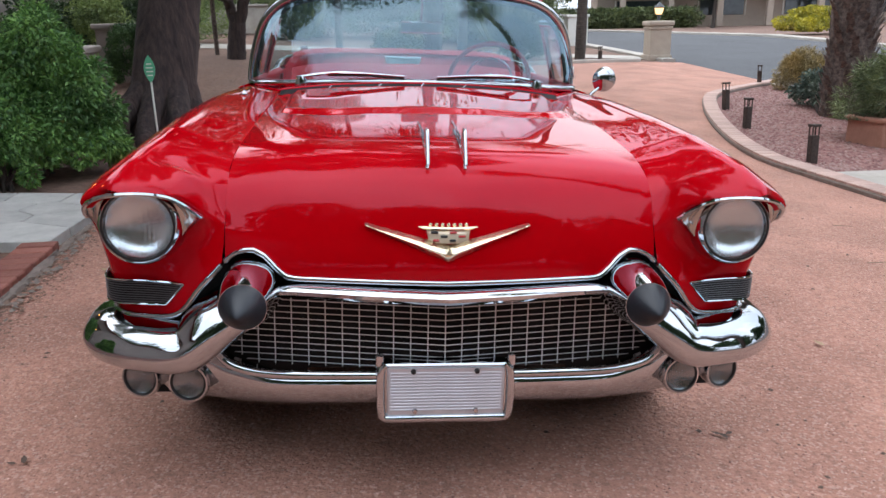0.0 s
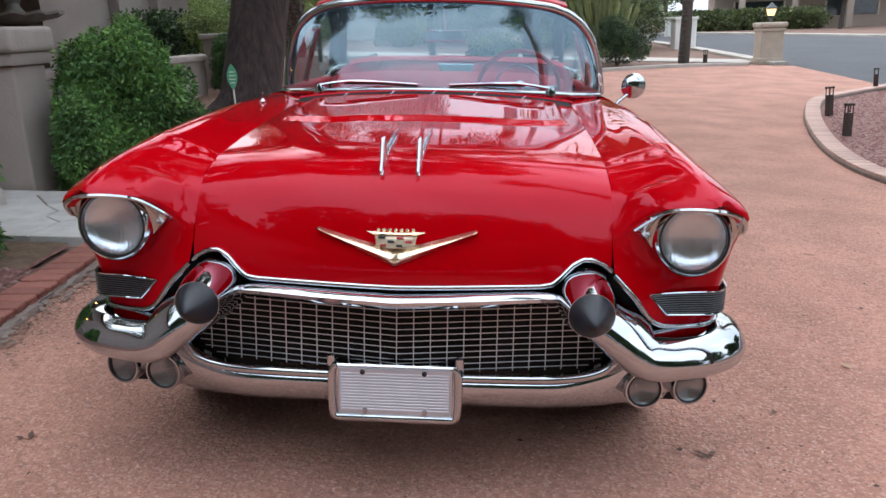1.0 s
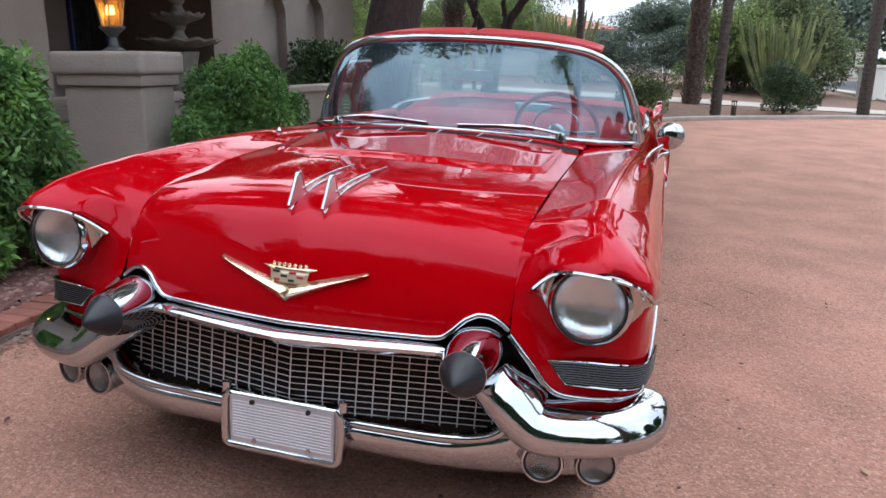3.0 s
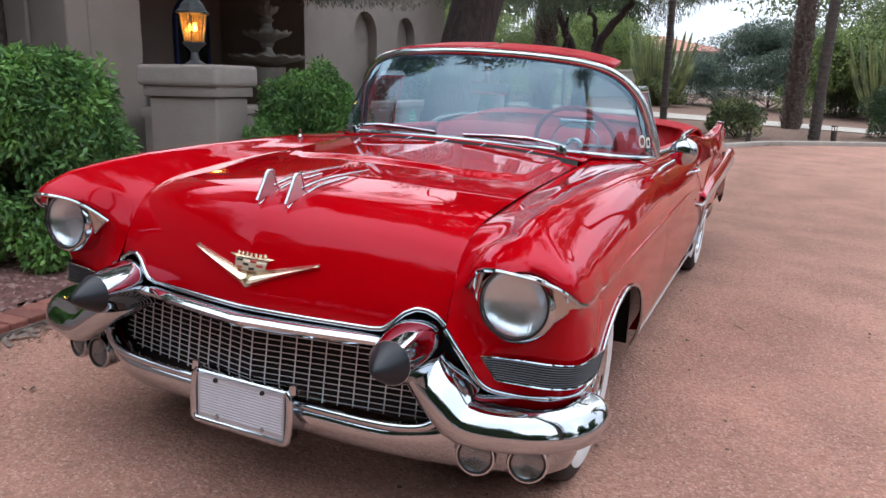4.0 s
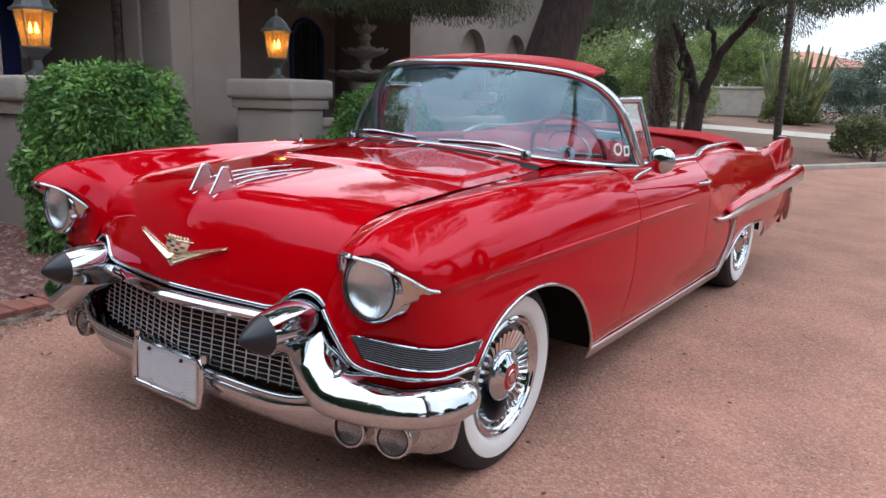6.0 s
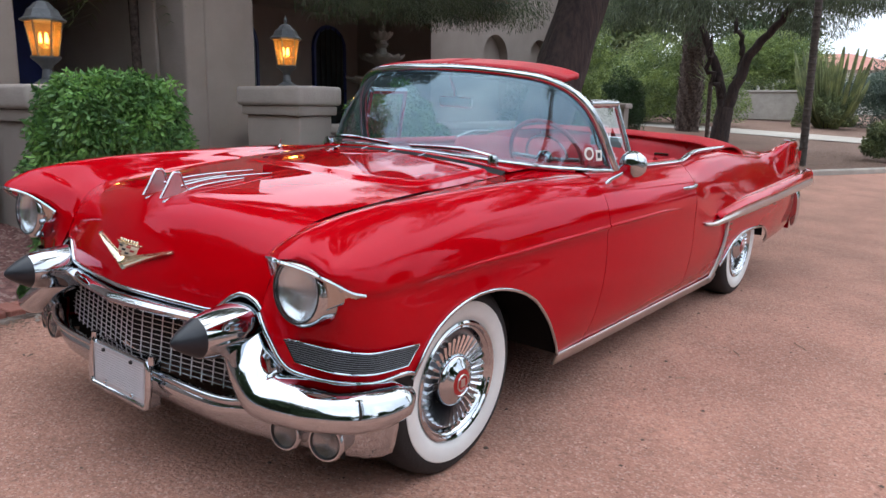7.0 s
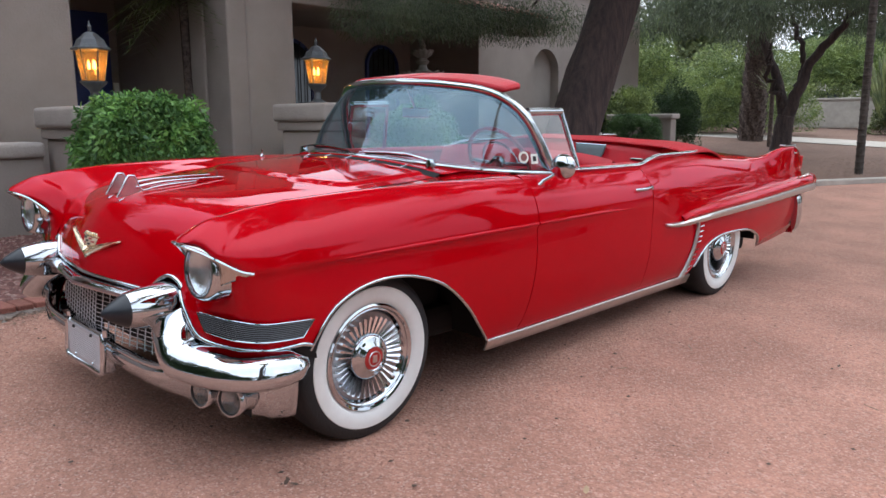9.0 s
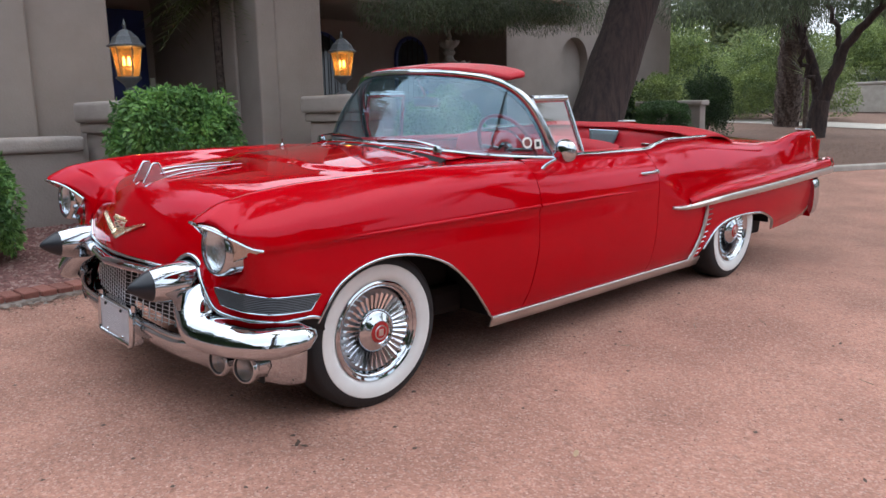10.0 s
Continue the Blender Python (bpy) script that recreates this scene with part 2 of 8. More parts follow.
# loose grains of the granite: pale and dark specks, each a little proud
dn, dl = DRIVE.node_tree.nodes, DRIVE.node_tree.links
d_bsdf, d_co = dn["Principled BSDF"], dn.new("ShaderNodeTexCoord")
d_base = d_bsdf.inputs["Base Color"].links[0].from_socket
for cell_scale, keep, tint_ in ((150.0, 0.80, (0.17, 0.095, 0.075, 1)), (120.0, 0.84, (0.70, 0.50, 0.42, 1)), (46.0, 0.93, (0.20, 0.11, 0.085, 1))):
    vor, cut, mx, far_ = dn.new("ShaderNodeTexVoronoi"), dn.new("ShaderNodeMath"), dn.new("ShaderNodeMixRGB"), dn.new("ShaderNodeSeparateColor")
    vor.inputs["Scale"].default_value = cell_scale
    cut.operation, cut.inputs[1].default_value = "GREATER_THAN", keep
    mx.inputs[2].default_value = tint_
    dl.new(d_co.outputs["Object"], vor.inputs["Vector"])
    dl.new(vor.outputs["Color"], far_.inputs[0])
    dl.new(far_.outputs[0], cut.inputs[0])
    soft_ = dn.new("ShaderNodeMath")
    soft_.operation, soft_.inputs[1].default_value = "MULTIPLY", 0.30
    dl.new(cut.outputs[0], soft_.inputs[0])
    dl.new(soft_.outputs[0], mx.inputs[0])
    dl.new(d_base, mx.inputs[1])
    d_base = mx.outputs[0]
dl.new(d_base, d_bsdf.inputs["Base Color"])
grain, grain_bump = dn.new("ShaderNodeTexVoronoi"), dn.new("ShaderNodeBump")
grain.inputs["Scale"].default_value = 130.0
grain_bump.inputs["Strength"].default_value, grain_bump.inputs["Distance"].default_value = 0.35, 0.005
grain_bump.invert = True
dl.new(d_co.outputs["Object"], grain.inputs["Vector"])
dl.new(grain.outputs["Distance"], grain_bump.inputs["Height"])
dl.new(d_bsdf.inputs["Normal"].links[0].from_socket, grain_bump.inputs["Normal"])
dl.new(grain_bump.outputs[0], d_bsdf.inputs["Normal"])
SOIL = material("bare_soil", (0.20, 0.13, 0.085), rough=0.95, bump=0.6, bump_scale=40, second=(0.11, 0.075, 0.05), scale=9, stain=0.25)
BED = material("brown_bed_soil", (0.26, 0.155, 0.112), rough=0.95, bump=0.6, bump_scale=30, second=(0.14, 0.083, 0.062), scale=14, stain=0.2)
PAVER = material("pink_grey_paver", (0.46, 0.315, 0.265), rough=0.9, bump=0.3, bump_scale=50, var=0.15, scale=10, random_piece=0.12)
PIER_TAN = material("tan_pier_render", (0.42, 0.35, 0.28), rough=0.9, bump=0.2, bump_scale=40, var=0.08, scale=4)
GRAVEL_PALE = material("pale_gravel_stone", (0.27, 0.17, 0.15), rough=0.9, var=0.4, scale=25)
GRAVEL = material("red_gravel", (0.20, 0.092, 0.080), rough=0.9, bump=0.3, bump_scale=80, var=0.35, scale=20, random_piece=0.4)
ASPHALT = material("asphalt", (0.075, 0.078, 0.085), rough=0.9, bump=0.3, bump_scale=90, var=0.18, scale=14, stain=0.2)
CONCRETE = material("pale_concrete", (0.46, 0.42, 0.37), rough=0.9, bump=0.2, bump_scale=70, var=0.12, scale=5, stain=0.2)
FLAG = material("grey_flagstone", (0.46, 0.45, 0.42), rough=0.85, bump=0.2, bump_scale=50, var=0.15, scale=6, random_piece=0.10)
BRICK = material("worn_red_brick", (0.31, 0.125, 0.095), rough=0.9, bump=0.4, bump_scale=60, second=(0.24, 0.085, 0.065), scale=18, random_piece=0.25)
MORTAR = material("grey_mortar", (0.21, 0.17, 0.145), rough=0.95, bump=0.4, bump_scale=60, var=0.2, scale=14)
STUCCO = material("taupe_stucco", (0.345, 0.295, 0.265), rough=0.92, bump=0.25, bump_scale=45, var=0.06, scale=2.5, stain=0.12, stain_scale=0.8)
STUCCO_CAP = material("pale_stucco_cap", (0.41, 0.36, 0.325), rough=0.9, bump=0.3, bump_scale=40, var=0.08, scale=4, stain=0.15)
ROOF_TILE = material("clay_roof_tile", (0.45, 0.20, 0.15), rough=0.85, bump=0.3, bump_scale=40, var=0.25, scale=12, random_piece=0.25)
NAVY = material("navy_door_paint", (0.03, 0.05, 0.19), rough=0.4, var=0.1, scale=10)
IRON = material("black_iron", (0.02, 0.02, 0.021), rough=0.55, metal=0.3, var=0.2, scale=30)
LAMP_GREY = material("weathered_grey_metal", (0.10, 0.105, 0.11), rough=0.55, metal=0.5, var=0.2, scale=30, bump=0.1)
AMBER = glass_material("amber_seeded_glass", (1.0, 0.70, 0.32), 0.04)
an, al = AMBER.node_tree.nodes, AMBER.node_tree.links
frost, frost_mix = an.new("ShaderNodeBsdfTranslucent"), an.new("ShaderNodeMixShader")
frost.inputs["Color"].default_value, frost_mix.inputs[0].default_value = (0.62, 0.33, 0.10, 1), 0.26
al.new(an["Material Output"].inputs["Surface"].links[0].from_socket, frost_mix.inputs[1])
al.new(frost.outputs[0], frost_mix.inputs[2])
al.new(frost_mix.outputs[0], an["Material Output"].inputs["Surface"])
BULB = glow_material("warm_bulb", (1.0, 0.62, 0.24), 13.0)
PIER_GLOW = glow_material("amber_lamp_glass", (1.0, 0.66, 0.32), 1.6)
STICKER_RED = material("faded_red_print", (0.22, 0.07, 0.06), rough=0.6, var=0.3, scale=60)
STONE = material("pale_cast_stone", (0.34, 0.32, 0.29), rough=0.9, bump=0.4, bump_scale=40, var=0.2, scale=8, stain=0.3, stain_scale=3)
BARK = material("dark_bark", (0.085, 0.058, 0.052), rough=0.95, bump=1.0, bump_scale=26, second=(0.028, 0.022, 0.023), scale=16, stretch=0.18)
BARK_PALE = material("grey_bark", (0.10, 0.082, 0.070), rough=0.95, bump=0.8, bump_scale=26, second=(0.045, 0.038, 0.034), scale=14)
PALM = material("palm_boot_bark", (0.20, 0.155, 0.130), rough=0.95, bump=0.8, bump_scale=25, second=(0.035, 0.022, 0.022), scale=16, random_piece=0.3)
RUST = material("rusted_iron", (0.055, 0.04, 0.033), rough=0.85, bump=0.4, bump_scale=60, var=0.3, scale=25)
TERRA = material("terracotta", (0.40, 0.20, 0.14), rough=0.85, bump=0.2, bump_scale=40, var=0.12, scale=8)
GREEN_SIGN = material("green_sign_enamel", (0.10, 0.42, 0.24), rough=0.4, var=0.06, scale=12)
LEAF = leaf_material("bush_leaves", (0.050, 0.138, 0.045), (0.235, 0.455, 0.13))
LEAF_HEDGE = leaf_material("hedge_leaves", (0.03, 0.072, 0.028), (0.105, 0.21, 0.07))
LEAF_DARK = leaf_material("dark_leaves", (0.022, 0.048, 0.020), (0.065, 0.118, 0.045))
LEAF_OLIVE = leaf_material("olive_leaves", (0.085, 0.115, 0.052), (0.21, 0.255, 0.12))
LEAF_GREY = leaf_material("grey_green_leaves", (0.07, 0.105, 0.085), (0.165, 0.22, 0.185))
LEAF_LIME = leaf_material("lime_leaves", (0.13, 0.19, 0.065), (0.28, 0.36, 0.13))
CACTUS = leaf_material("pale_cactus_skin", (0.15, 0.18, 0.08), (0.29, 0.32, 0.155))
LEAF_YELLOW = leaf_material("yellow_flowers", (0.26, 0.24, 0.02), (0.55, 0.48, 0.05))
STRAW = leaf_material("straw_grass", (0.20, 0.14, 0.055), (0.42, 0.31, 0.13))
PINE = leaf_material("feathery_needles", (0.058, 0.082, 0.052), (0.15, 0.19, 0.115))


# ---- mesh helpers ----
def link_mesh(name, verts, faces, mat, parent=None, label="", smooth=True, sharp=40):
    me = bpy.data.meshes.new(name)
    me.from_pydata([tuple(v) for v in verts], [], [tuple(f) for f in faces])
    me.materials.append(mat)
    if smooth:
        me.polygons.foreach_set("use_smooth", [True] * len(me.polygons))
        if sharp:
            me.set_sharp_from_angle(angle=radians(sharp))
    me.update()
    ob = new(name, me)
    if parent:
        ob.parent = parent
    if label:
        ob["label"] = label
    return ob


def part(name, bm, mat, parent=None, label="", smooth=False, sharp=40):
    me = bpy.data.meshes.new(name)
    bm.to_mesh(me)
    bm.free()
    me.materials.append(mat)
    if smooth:
        me.polygons.foreach_set("use_smooth", [True] * len(me.polygons))
        me.set_sharp_from_angle(angle=radians(sharp))
    ob = new(name, me)
    if parent:
        ob.parent = parent
    if label:
        ob["label"] = label
    return ob


def thing(name, label, category, m=None, group="", kind=""):
    ob = new(name)
    ob.empty_display_size = 0.1
    if m is not None:
        ob.matrix_world = m
    return tagged(ob, label, category, group, kind)


def box(sx, sy, sz, at=(0, 0, 0), bevel=0.0, seg=2, turn=None):
    bm = bmesh.new()
    bmesh.ops.create_cube(bm, size=1.0)
    bmesh.ops.scale(bm, vec=(sx, sy, sz), verts=bm.verts)
    if bevel:
        bmesh.ops.bevel(bm, geom=bm.edges[:], offset=bevel, segments=seg, affect="EDGES", profile=0.6)
    if turn is not None:
        bmesh.ops.transform(bm, matrix=turn, verts=bm.verts)
    bmesh.ops.translate(bm, vec=at, verts=bm.verts)
    return bm


def spline(points, n):
    """n points along a smooth curve through the given ones, even by length."""
    p = np.array(points, float)
    d = np.r_[0, np.cumsum(np.maximum(np.linalg.norm(np.diff(p, axis=0), axis=1), 1e-6))]
    tang = np.empty_like(p)
    tang[1:-1] = (p[2:] - p[:-2]) / (d[2:] - d[:-2])[:, None]
    tang[0], tang[-1] = (p[1] - p[0]) / (d[1] - d[0]), (p[-1] - p[-2]) / (d[-1] - d[-2])

    def at(s):
        i = np.clip(np.searchsorted(d, s, side="right") - 1, 0, len(d) - 2)
        h = (d[i + 1] - d[i])[:, None]
        u = ((s - d[i]) / (d[i + 1] - d[i]))[:, None]
        return (2 * u**3 - 3 * u**2 + 1) * p[i] + (u**3 - 2 * u**2 + u) * h * tang[i] + (-2 * u**3 + 3 * u**2) * p[i + 1] + (u**3 - u**2) * h * tang[i + 1]

    q = at(np.linspace(0, d[-1], 12 * len(p)))
    e = np.r_[0, np.cumsum(np.linalg.norm(np.diff(q, axis=0), axis=1))]
    s = np.linspace(0, e[-1], n)
    return np.stack([np.interp(s, e, q[:, k]) for k in range(p.shape[1])], 1)


def value(table, x):
    """A smooth value from a small table of (x, value)."""
    a = np.array(table, float)
    return float(np.interp(x, a[:, 0], a[:, 1]))


def grid_faces(rows, cols, wrap=False, flip=False):
    f = []
    for i in range(rows - 1):
        for j in range(cols if wrap else cols - 1):
            a, b, c, d = i * cols + j, i * cols + (j + 1) % cols, (i + 1) * cols + (j + 1) % cols, (i + 1) * cols + j
            f.append((d, c, b, a) if flip else (a, b, c, d))
    return f


def sheet(name, grid, mat, parent, label="", flip=False, thick=0.0, sharp=40):
    """A part from a grid of points; thick gives it an inward lip."""
    g = np.asarray(grid, float)
    ob = link_mesh(name, g.reshape(-1, 3), grid_faces(g.shape[0], g.shape[1], flip=flip), mat, parent, label, sharp=sharp)
    if thick:
        s = ob.modifiers.new("thickness", "SOLIDIFY")
        s.thickness, s.offset = thick, -1
    return ob


def mirrored(grid):
    g = np.array(grid, float)
    g[..., 0] *= -1
    return g


def sweep_data(path, profile, scale=None, closed=False, up=(0, 0, 1), cap=True):
    """Verts and faces of a profile (side, up) carried along a path."""
    p, prof = np.array(path, float), np.array(profile, float)
    n = len(p)
    profs = prof if prof.ndim == 3 else np.repeat(prof[None], n, 0)
    t = np.roll(p, -1, 0) - np.roll(p, 1, 0) if closed else np.gradient(p, axis=0)
    t /= np.linalg.norm(t, axis=1)[:, None]
    verts = []
    for i in range(n):
        u = np.array(up, float)
        side = np.cross(t[i], u)
        if np.linalg.norm(side) < 1e-3:
            side = np.cross(t[i], (0, 1, 0.01))
        side /= np.linalg.norm(side)
        u = np.cross(side, t[i])
        k = 1.0 if scale is None else scale[i]
        verts += [tuple(p[i] + k * (a * side + b * u)) for a, b in profs[i]]
    m = profs.shape[1]
    faces = []
    for i in range(n if closed else n - 1):
        for j in range(m):
            a, b = i * m + j, i * m + (j + 1) % m
            c, d = ((i + 1) % n) * m + (j + 1) % m, ((i + 1) % n) * m + j
            faces.append((a, b, c, d))
    if cap and not closed:
        faces += [tuple(range(m - 1, -1, -1)), tuple(range((n - 1) * m, n * m))]
    return verts, faces


def ring(r, n=10, sx=1.0, sy=1.0):
    return [(r * sx * math.cos(2 * math.pi * k / n), r * sy * math.sin(2 * math.pi * k / n)) for k in range(n)]


def rod(name, path, r, mat, parent=None, label="", n=8, closed=False, scale=None, sx=1.0, sy=1.0, up=(0, 0, 1)):
    v, f = sweep_data(path, ring(r, n, sx, sy), scale, closed, up)
    return link_mesh(name, v, f, mat, parent, label, sharp=50)


def lathe_data(profile, n=32, m=None):
    """Turned form about z from (radius, height) pairs."""
    v, f = [], []
    for r, z in profile:
        for k in range(n):
            a = 2 * math.pi * k / n
            p = Vector((r * math.cos(a), r * math.sin(a), z))
            v.append(tuple(m @ p if m is not None else p))
    for i in range(len(profile) - 1):
        for k in range(n):
            f.append((i * n + k, i * n + (k + 1) % n, (i + 1) * n + (k + 1) % n, (i + 1) * n + k))
    return v, f


def lathe(name, profile, mat, parent=None, label="", n=32, m=None, sharp=35):
    v, f = lathe_data(profile, n, m)
    return link_mesh(name, v, f, mat, parent, label, sharp=sharp)


def join_data(*parts):
    v, f = [], []
    for a, b in parts:
        k = len(v)
        v += list(a)
        f += [tuple(i + k for i in q) for q in b]
    return v, f


def quick_mesh(name, verts, quads, mat, parent=None, label="", smooth=False):
    """A large mesh of quads from arrays."""
    me = bpy.data.meshes.new(name)
    v, q = np.asarray(verts, np.float32), np.asarray(quads, np.int32)
    me.vertices.add(len(v))
    me.vertices.foreach_set("co", v.ravel())
    me.loops.add(q.size)
    me.loops.foreach_set("vertex_index", q.ravel())
    me.polygons.add(len(q))
    me.polygons.foreach_set("loop_start", np.arange(0, q.size, q.shape[1], dtype=np.int32))
    me.update(calc_edges=True)
    me.validate()
    me.materials.append(mat)
    if smooth:
        me.polygons.foreach_set("use_smooth", [True] * len(me.polygons))
    ob = new(name, me)
    if parent:
        ob.parent = parent
    if label:
        ob["label"] = label
    return ob

# ---- ground ----
def swell(x, y):
    """A low crown in the drive under the rear axle."""
    return 0.072 * math.exp(-(((y - 3.45) / 1.6) ** 2)) * math.exp(-(((x - 0.4) / 2.0) ** 4))


def ground_z(x, y):
    """Height of the terrain: the drive falls to one side, the far end rises."""
    return swell(x, y) - 0.045 * min(max(x, -7), 9) - 0.010 * min(max(y, -8), 30) + 0.04 * (min(max(y, 5), 30) - 5)


def drape(a, b, n, m, lift):
    """A grid between two border curves, laid on the terrain."""
    a, b = spline(a, n), spline(b, n)
    g = np.zeros((n, m, 3))
    for i in range(n):
        for j in range(m):
            x, y = a[i] + (b[i] - a[i]) * j / (m - 1)
            g[i, j] = x, y, ground_z(x, y) + lift
    return g


steps = np.r_[-400, -200, -100, -60, -40, np.arange(-28, 41, 1.0), 50, 70, 100, 150, 250, 500, 900]
steps_x = np.r_[-900, -400, -150, -70, -40, np.arange(-28, 31, 1.0), 40, 60, 100, 200, 500, 900]
g = np.array([[(x, y, ground_z(x, y) - 0.02) for x in steps_x] for y in steps])
ob = sheet("ground", g, BED, None, flip=False)
tagged(ob, "brown bare garden soil running out to the horizon", "ground", kind="structure")

LEFT_EDGE = [(-1.2, -16), (-1.75, -5), (-1.86, -1), (-1.96, 0.5), (-2.06, 2), (-2.2, 5), (-2.05, 8), (-1.45, 10), (-0.6, 11.7), (0.1, 12.9), (1.1, 14.6), (2.8, 16.1), (5.0, 17.8), (7.3, 18.9), (8.6, 19.0)]
RIGHT_EDGE = [(7.5, -16), (5.2, -6), (4.5, -1), (4.25, 2), (4.15, 4.2), (4.12, 5.3), (4.25, 6.2), (4.6, 7.5), (5.15, 9.1), (5.9, 10.8), (6.6, 11.7), (7.8, 12.9), (8.6, 13.7)]
drive = sheet("driveway", drape(LEFT_EDGE, RIGHT_EDGE, 150, 36, 0.0), DRIVE, None, flip=True)
tagged(drive, "pinkish compacted decomposed granite driveway", "driveway", kind="structure")
road = sheet("road", drape([(8.6, -60), (8.6, 10), (8.5, 19), (7.6, 28), (4.0, 48), (-6, 90)], [(17.5, -60), (17.6, 10), (17.4, 22), (16.6, 32), (13.5, 52), (5, 95)], 80, 12, -0.005), ASPHALT, None, flip=True)
tagged(road, "grey asphalt street with pale kerbs", "road", kind="structure")
walkway = sheet("pavement", drape([(-45, 20.6), (-9, 20.6), (-3, 20.2), (2.5, 20.0), (8.2, 20.0)], [(-45, 22.5), (-9, 22.4), (-3, 22.2), (2.5, 21.7), (8.2, 21.3)], 60, 4, 0.0), CONCRETE, None, flip=True)
tagged(walkway, "pale concrete pavement along the planting", "pavement", kind="structure")


def kerb(name, line, mat, w, h, n, label, lift=0.0):
    p = [(x, y, ground_z(x, y) + h / 2 - 0.02 + lift) for x, y in spline(line, n)]
    r = min(w, h) * 0.18
    v, f = sweep_data(p, [(-w / 2, -h / 2), (w / 2, -h / 2), (w / 2, h / 2 - r), (w / 2 - r, h / 2), (-w / 2 + r, h / 2), (-w / 2, h / 2 - r)])
    return tagged(link_mesh(name, v, f, mat, None, sharp=30), label, "kerb", kind="structure")


kerb("kerb_far", [(-2.12, 6), (-2.05, 8), (-1.45, 10), (-0.6, 11.7), (0.1, 12.9), (1.1, 14.6), (2.8, 16.1), (5.0, 17.8), (7.3, 18.9)], CONCRETE, 0.12, 0.11, 80, "pale worn concrete kerb along the driveway")
kerb("road_kerb_near", [(8.5, -60), (8.5, 10), (8.45, 13.6)], CONCRETE, 0.3, 0.06, 60, "pale flat concrete kerb beside the street")
kerb("road_kerb_far", [(17.7, -60), (17.8, 10), (17.6, 22), (16.8, 32), (13.7, 52), (5.2, 95)], CONCRETE, 0.5, 0.12, 60, "pale concrete kerb across the street")
kerb("road_kerb_bend", [(8.3, 19.2), (7.4, 28), (3.8, 48), (-6.2, 90)], CONCRETE, 0.4, 0.10, 50, "pale concrete kerb beside the street")
paver_edge = kerb("kerb_paver", [(4.25, 2.6), (4.15, 4.2), (4.12, 5.3), (4.25, 6.2), (4.6, 7.5), (5.15, 9.1), (5.9, 10.8), (6.6, 11.7), (7.8, 12.9), (8.5, 13.6)], MORTAR, 0.24, 0.07, 80, "curved kerb of pinkish brick pavers round the gravel bed")

# beds: red gravel to the right of the drive, gravel and soil before the house
bed_r = sheet("gravel_bed_right", drape([(4.35, 2.6), (4.28, 4.2), (4.25, 5.3), (4.38, 6.2), (4.7, 7.5), (5.25, 9.1), (6.0, 10.8), (6.7, 11.7), (7.9, 12.8), (8.4, 13.3)], [(8.4, 2.6), (8.4, 4), (8.4, 5), (8.4, 6), (8.4, 7), (8.4, 8.5), (8.4, 10), (8.4, 11), (8.4, 12), (8.42, 13.2)], 50, 12, 0.012), GRAVEL, None, flip=True)
tagged(bed_r, "reddish gravel planting bed beside the drive", "gravel bed", kind="structure")
bed_l = sheet("gravel_bed_house", drape([(-2.12, -9), (-2.22, -1), (-2.3, 0.5), (-2.36, 1.7)], [(-4.9, -9), (-4.9, -1), (-4.9, 0.5), (-4.9, 1.7)], 30, 10, 0.012), GRAVEL, None, flip=True)
tagged(bed_l, "reddish gravel bed before the house wall", "gravel bed", kind="structure")
soil = sheet("soil_strip", drape([(-2.36, 1.2), (-2.4, 1.75)], [(-3.6, 1.2), (-3.6, 1.75)], 6, 6, 0.016), SOIL, None, flip=True)
tagged(soil, "dark bare soil strip beside the flagstones", "soil", kind="structure")


def pebbles(name, inside, count, size, mat, label, seed):
    """Loose stones as one joined mesh."""
    rnd = np.random.RandomState(seed)
    base = np.array([(1, 0, 0), (0, 1, 0), (-1, 0, 0), (0, -1, 0), (0, 0, 0.7), (0, 0, -0.4)])
    tri = np.array([(0, 1, 4), (1, 2, 4), (2, 3, 4), (3, 0, 4)])
    v, f = [], []
    for k in range(count):
        x, y = inside(rnd)
        s = size * rnd.uniform(0.5, 1.4) * np.array([1, rnd.uniform(0.6, 1), rnd.uniform(0.5, 0.9)])
        a = rnd.uniform(0, 6.28)
        p = (base * rnd.uniform(0.75, 1.25, (6, 1))) * s
        p = np.stack([p[:, 0] * np.cos(a) - p[:, 1] * np.sin(a) + x, p[:, 0] * np.sin(a) + p[:, 1] * np.cos(a) + y, p[:, 2] + ground_z(x, y) + 0.012], 1)
        v.append(p)
        f.append(tri + 6 * k)
    ob = quick_mesh(name, np.concatenate(v), np.concatenate(f), mat)
    return tagged(ob, label, "gravel", kind="stuff")


# ---- house ----
house = thing("house", "taupe stucco house with deep arched porch and tile eaves", "house", kind="")


def wall_box(name, x0, x1, y0, y1, z0, z1, mat=STUCCO, parent=None, bevel=0.03, label=""):
    return part(name, box(x1 - x0, y1 - y0, z1 - z0, ((x0 + x1) / 2, (y0 + y1) / 2, (z0 + z1) / 2), bevel, 3), mat, parent, label, smooth=True)


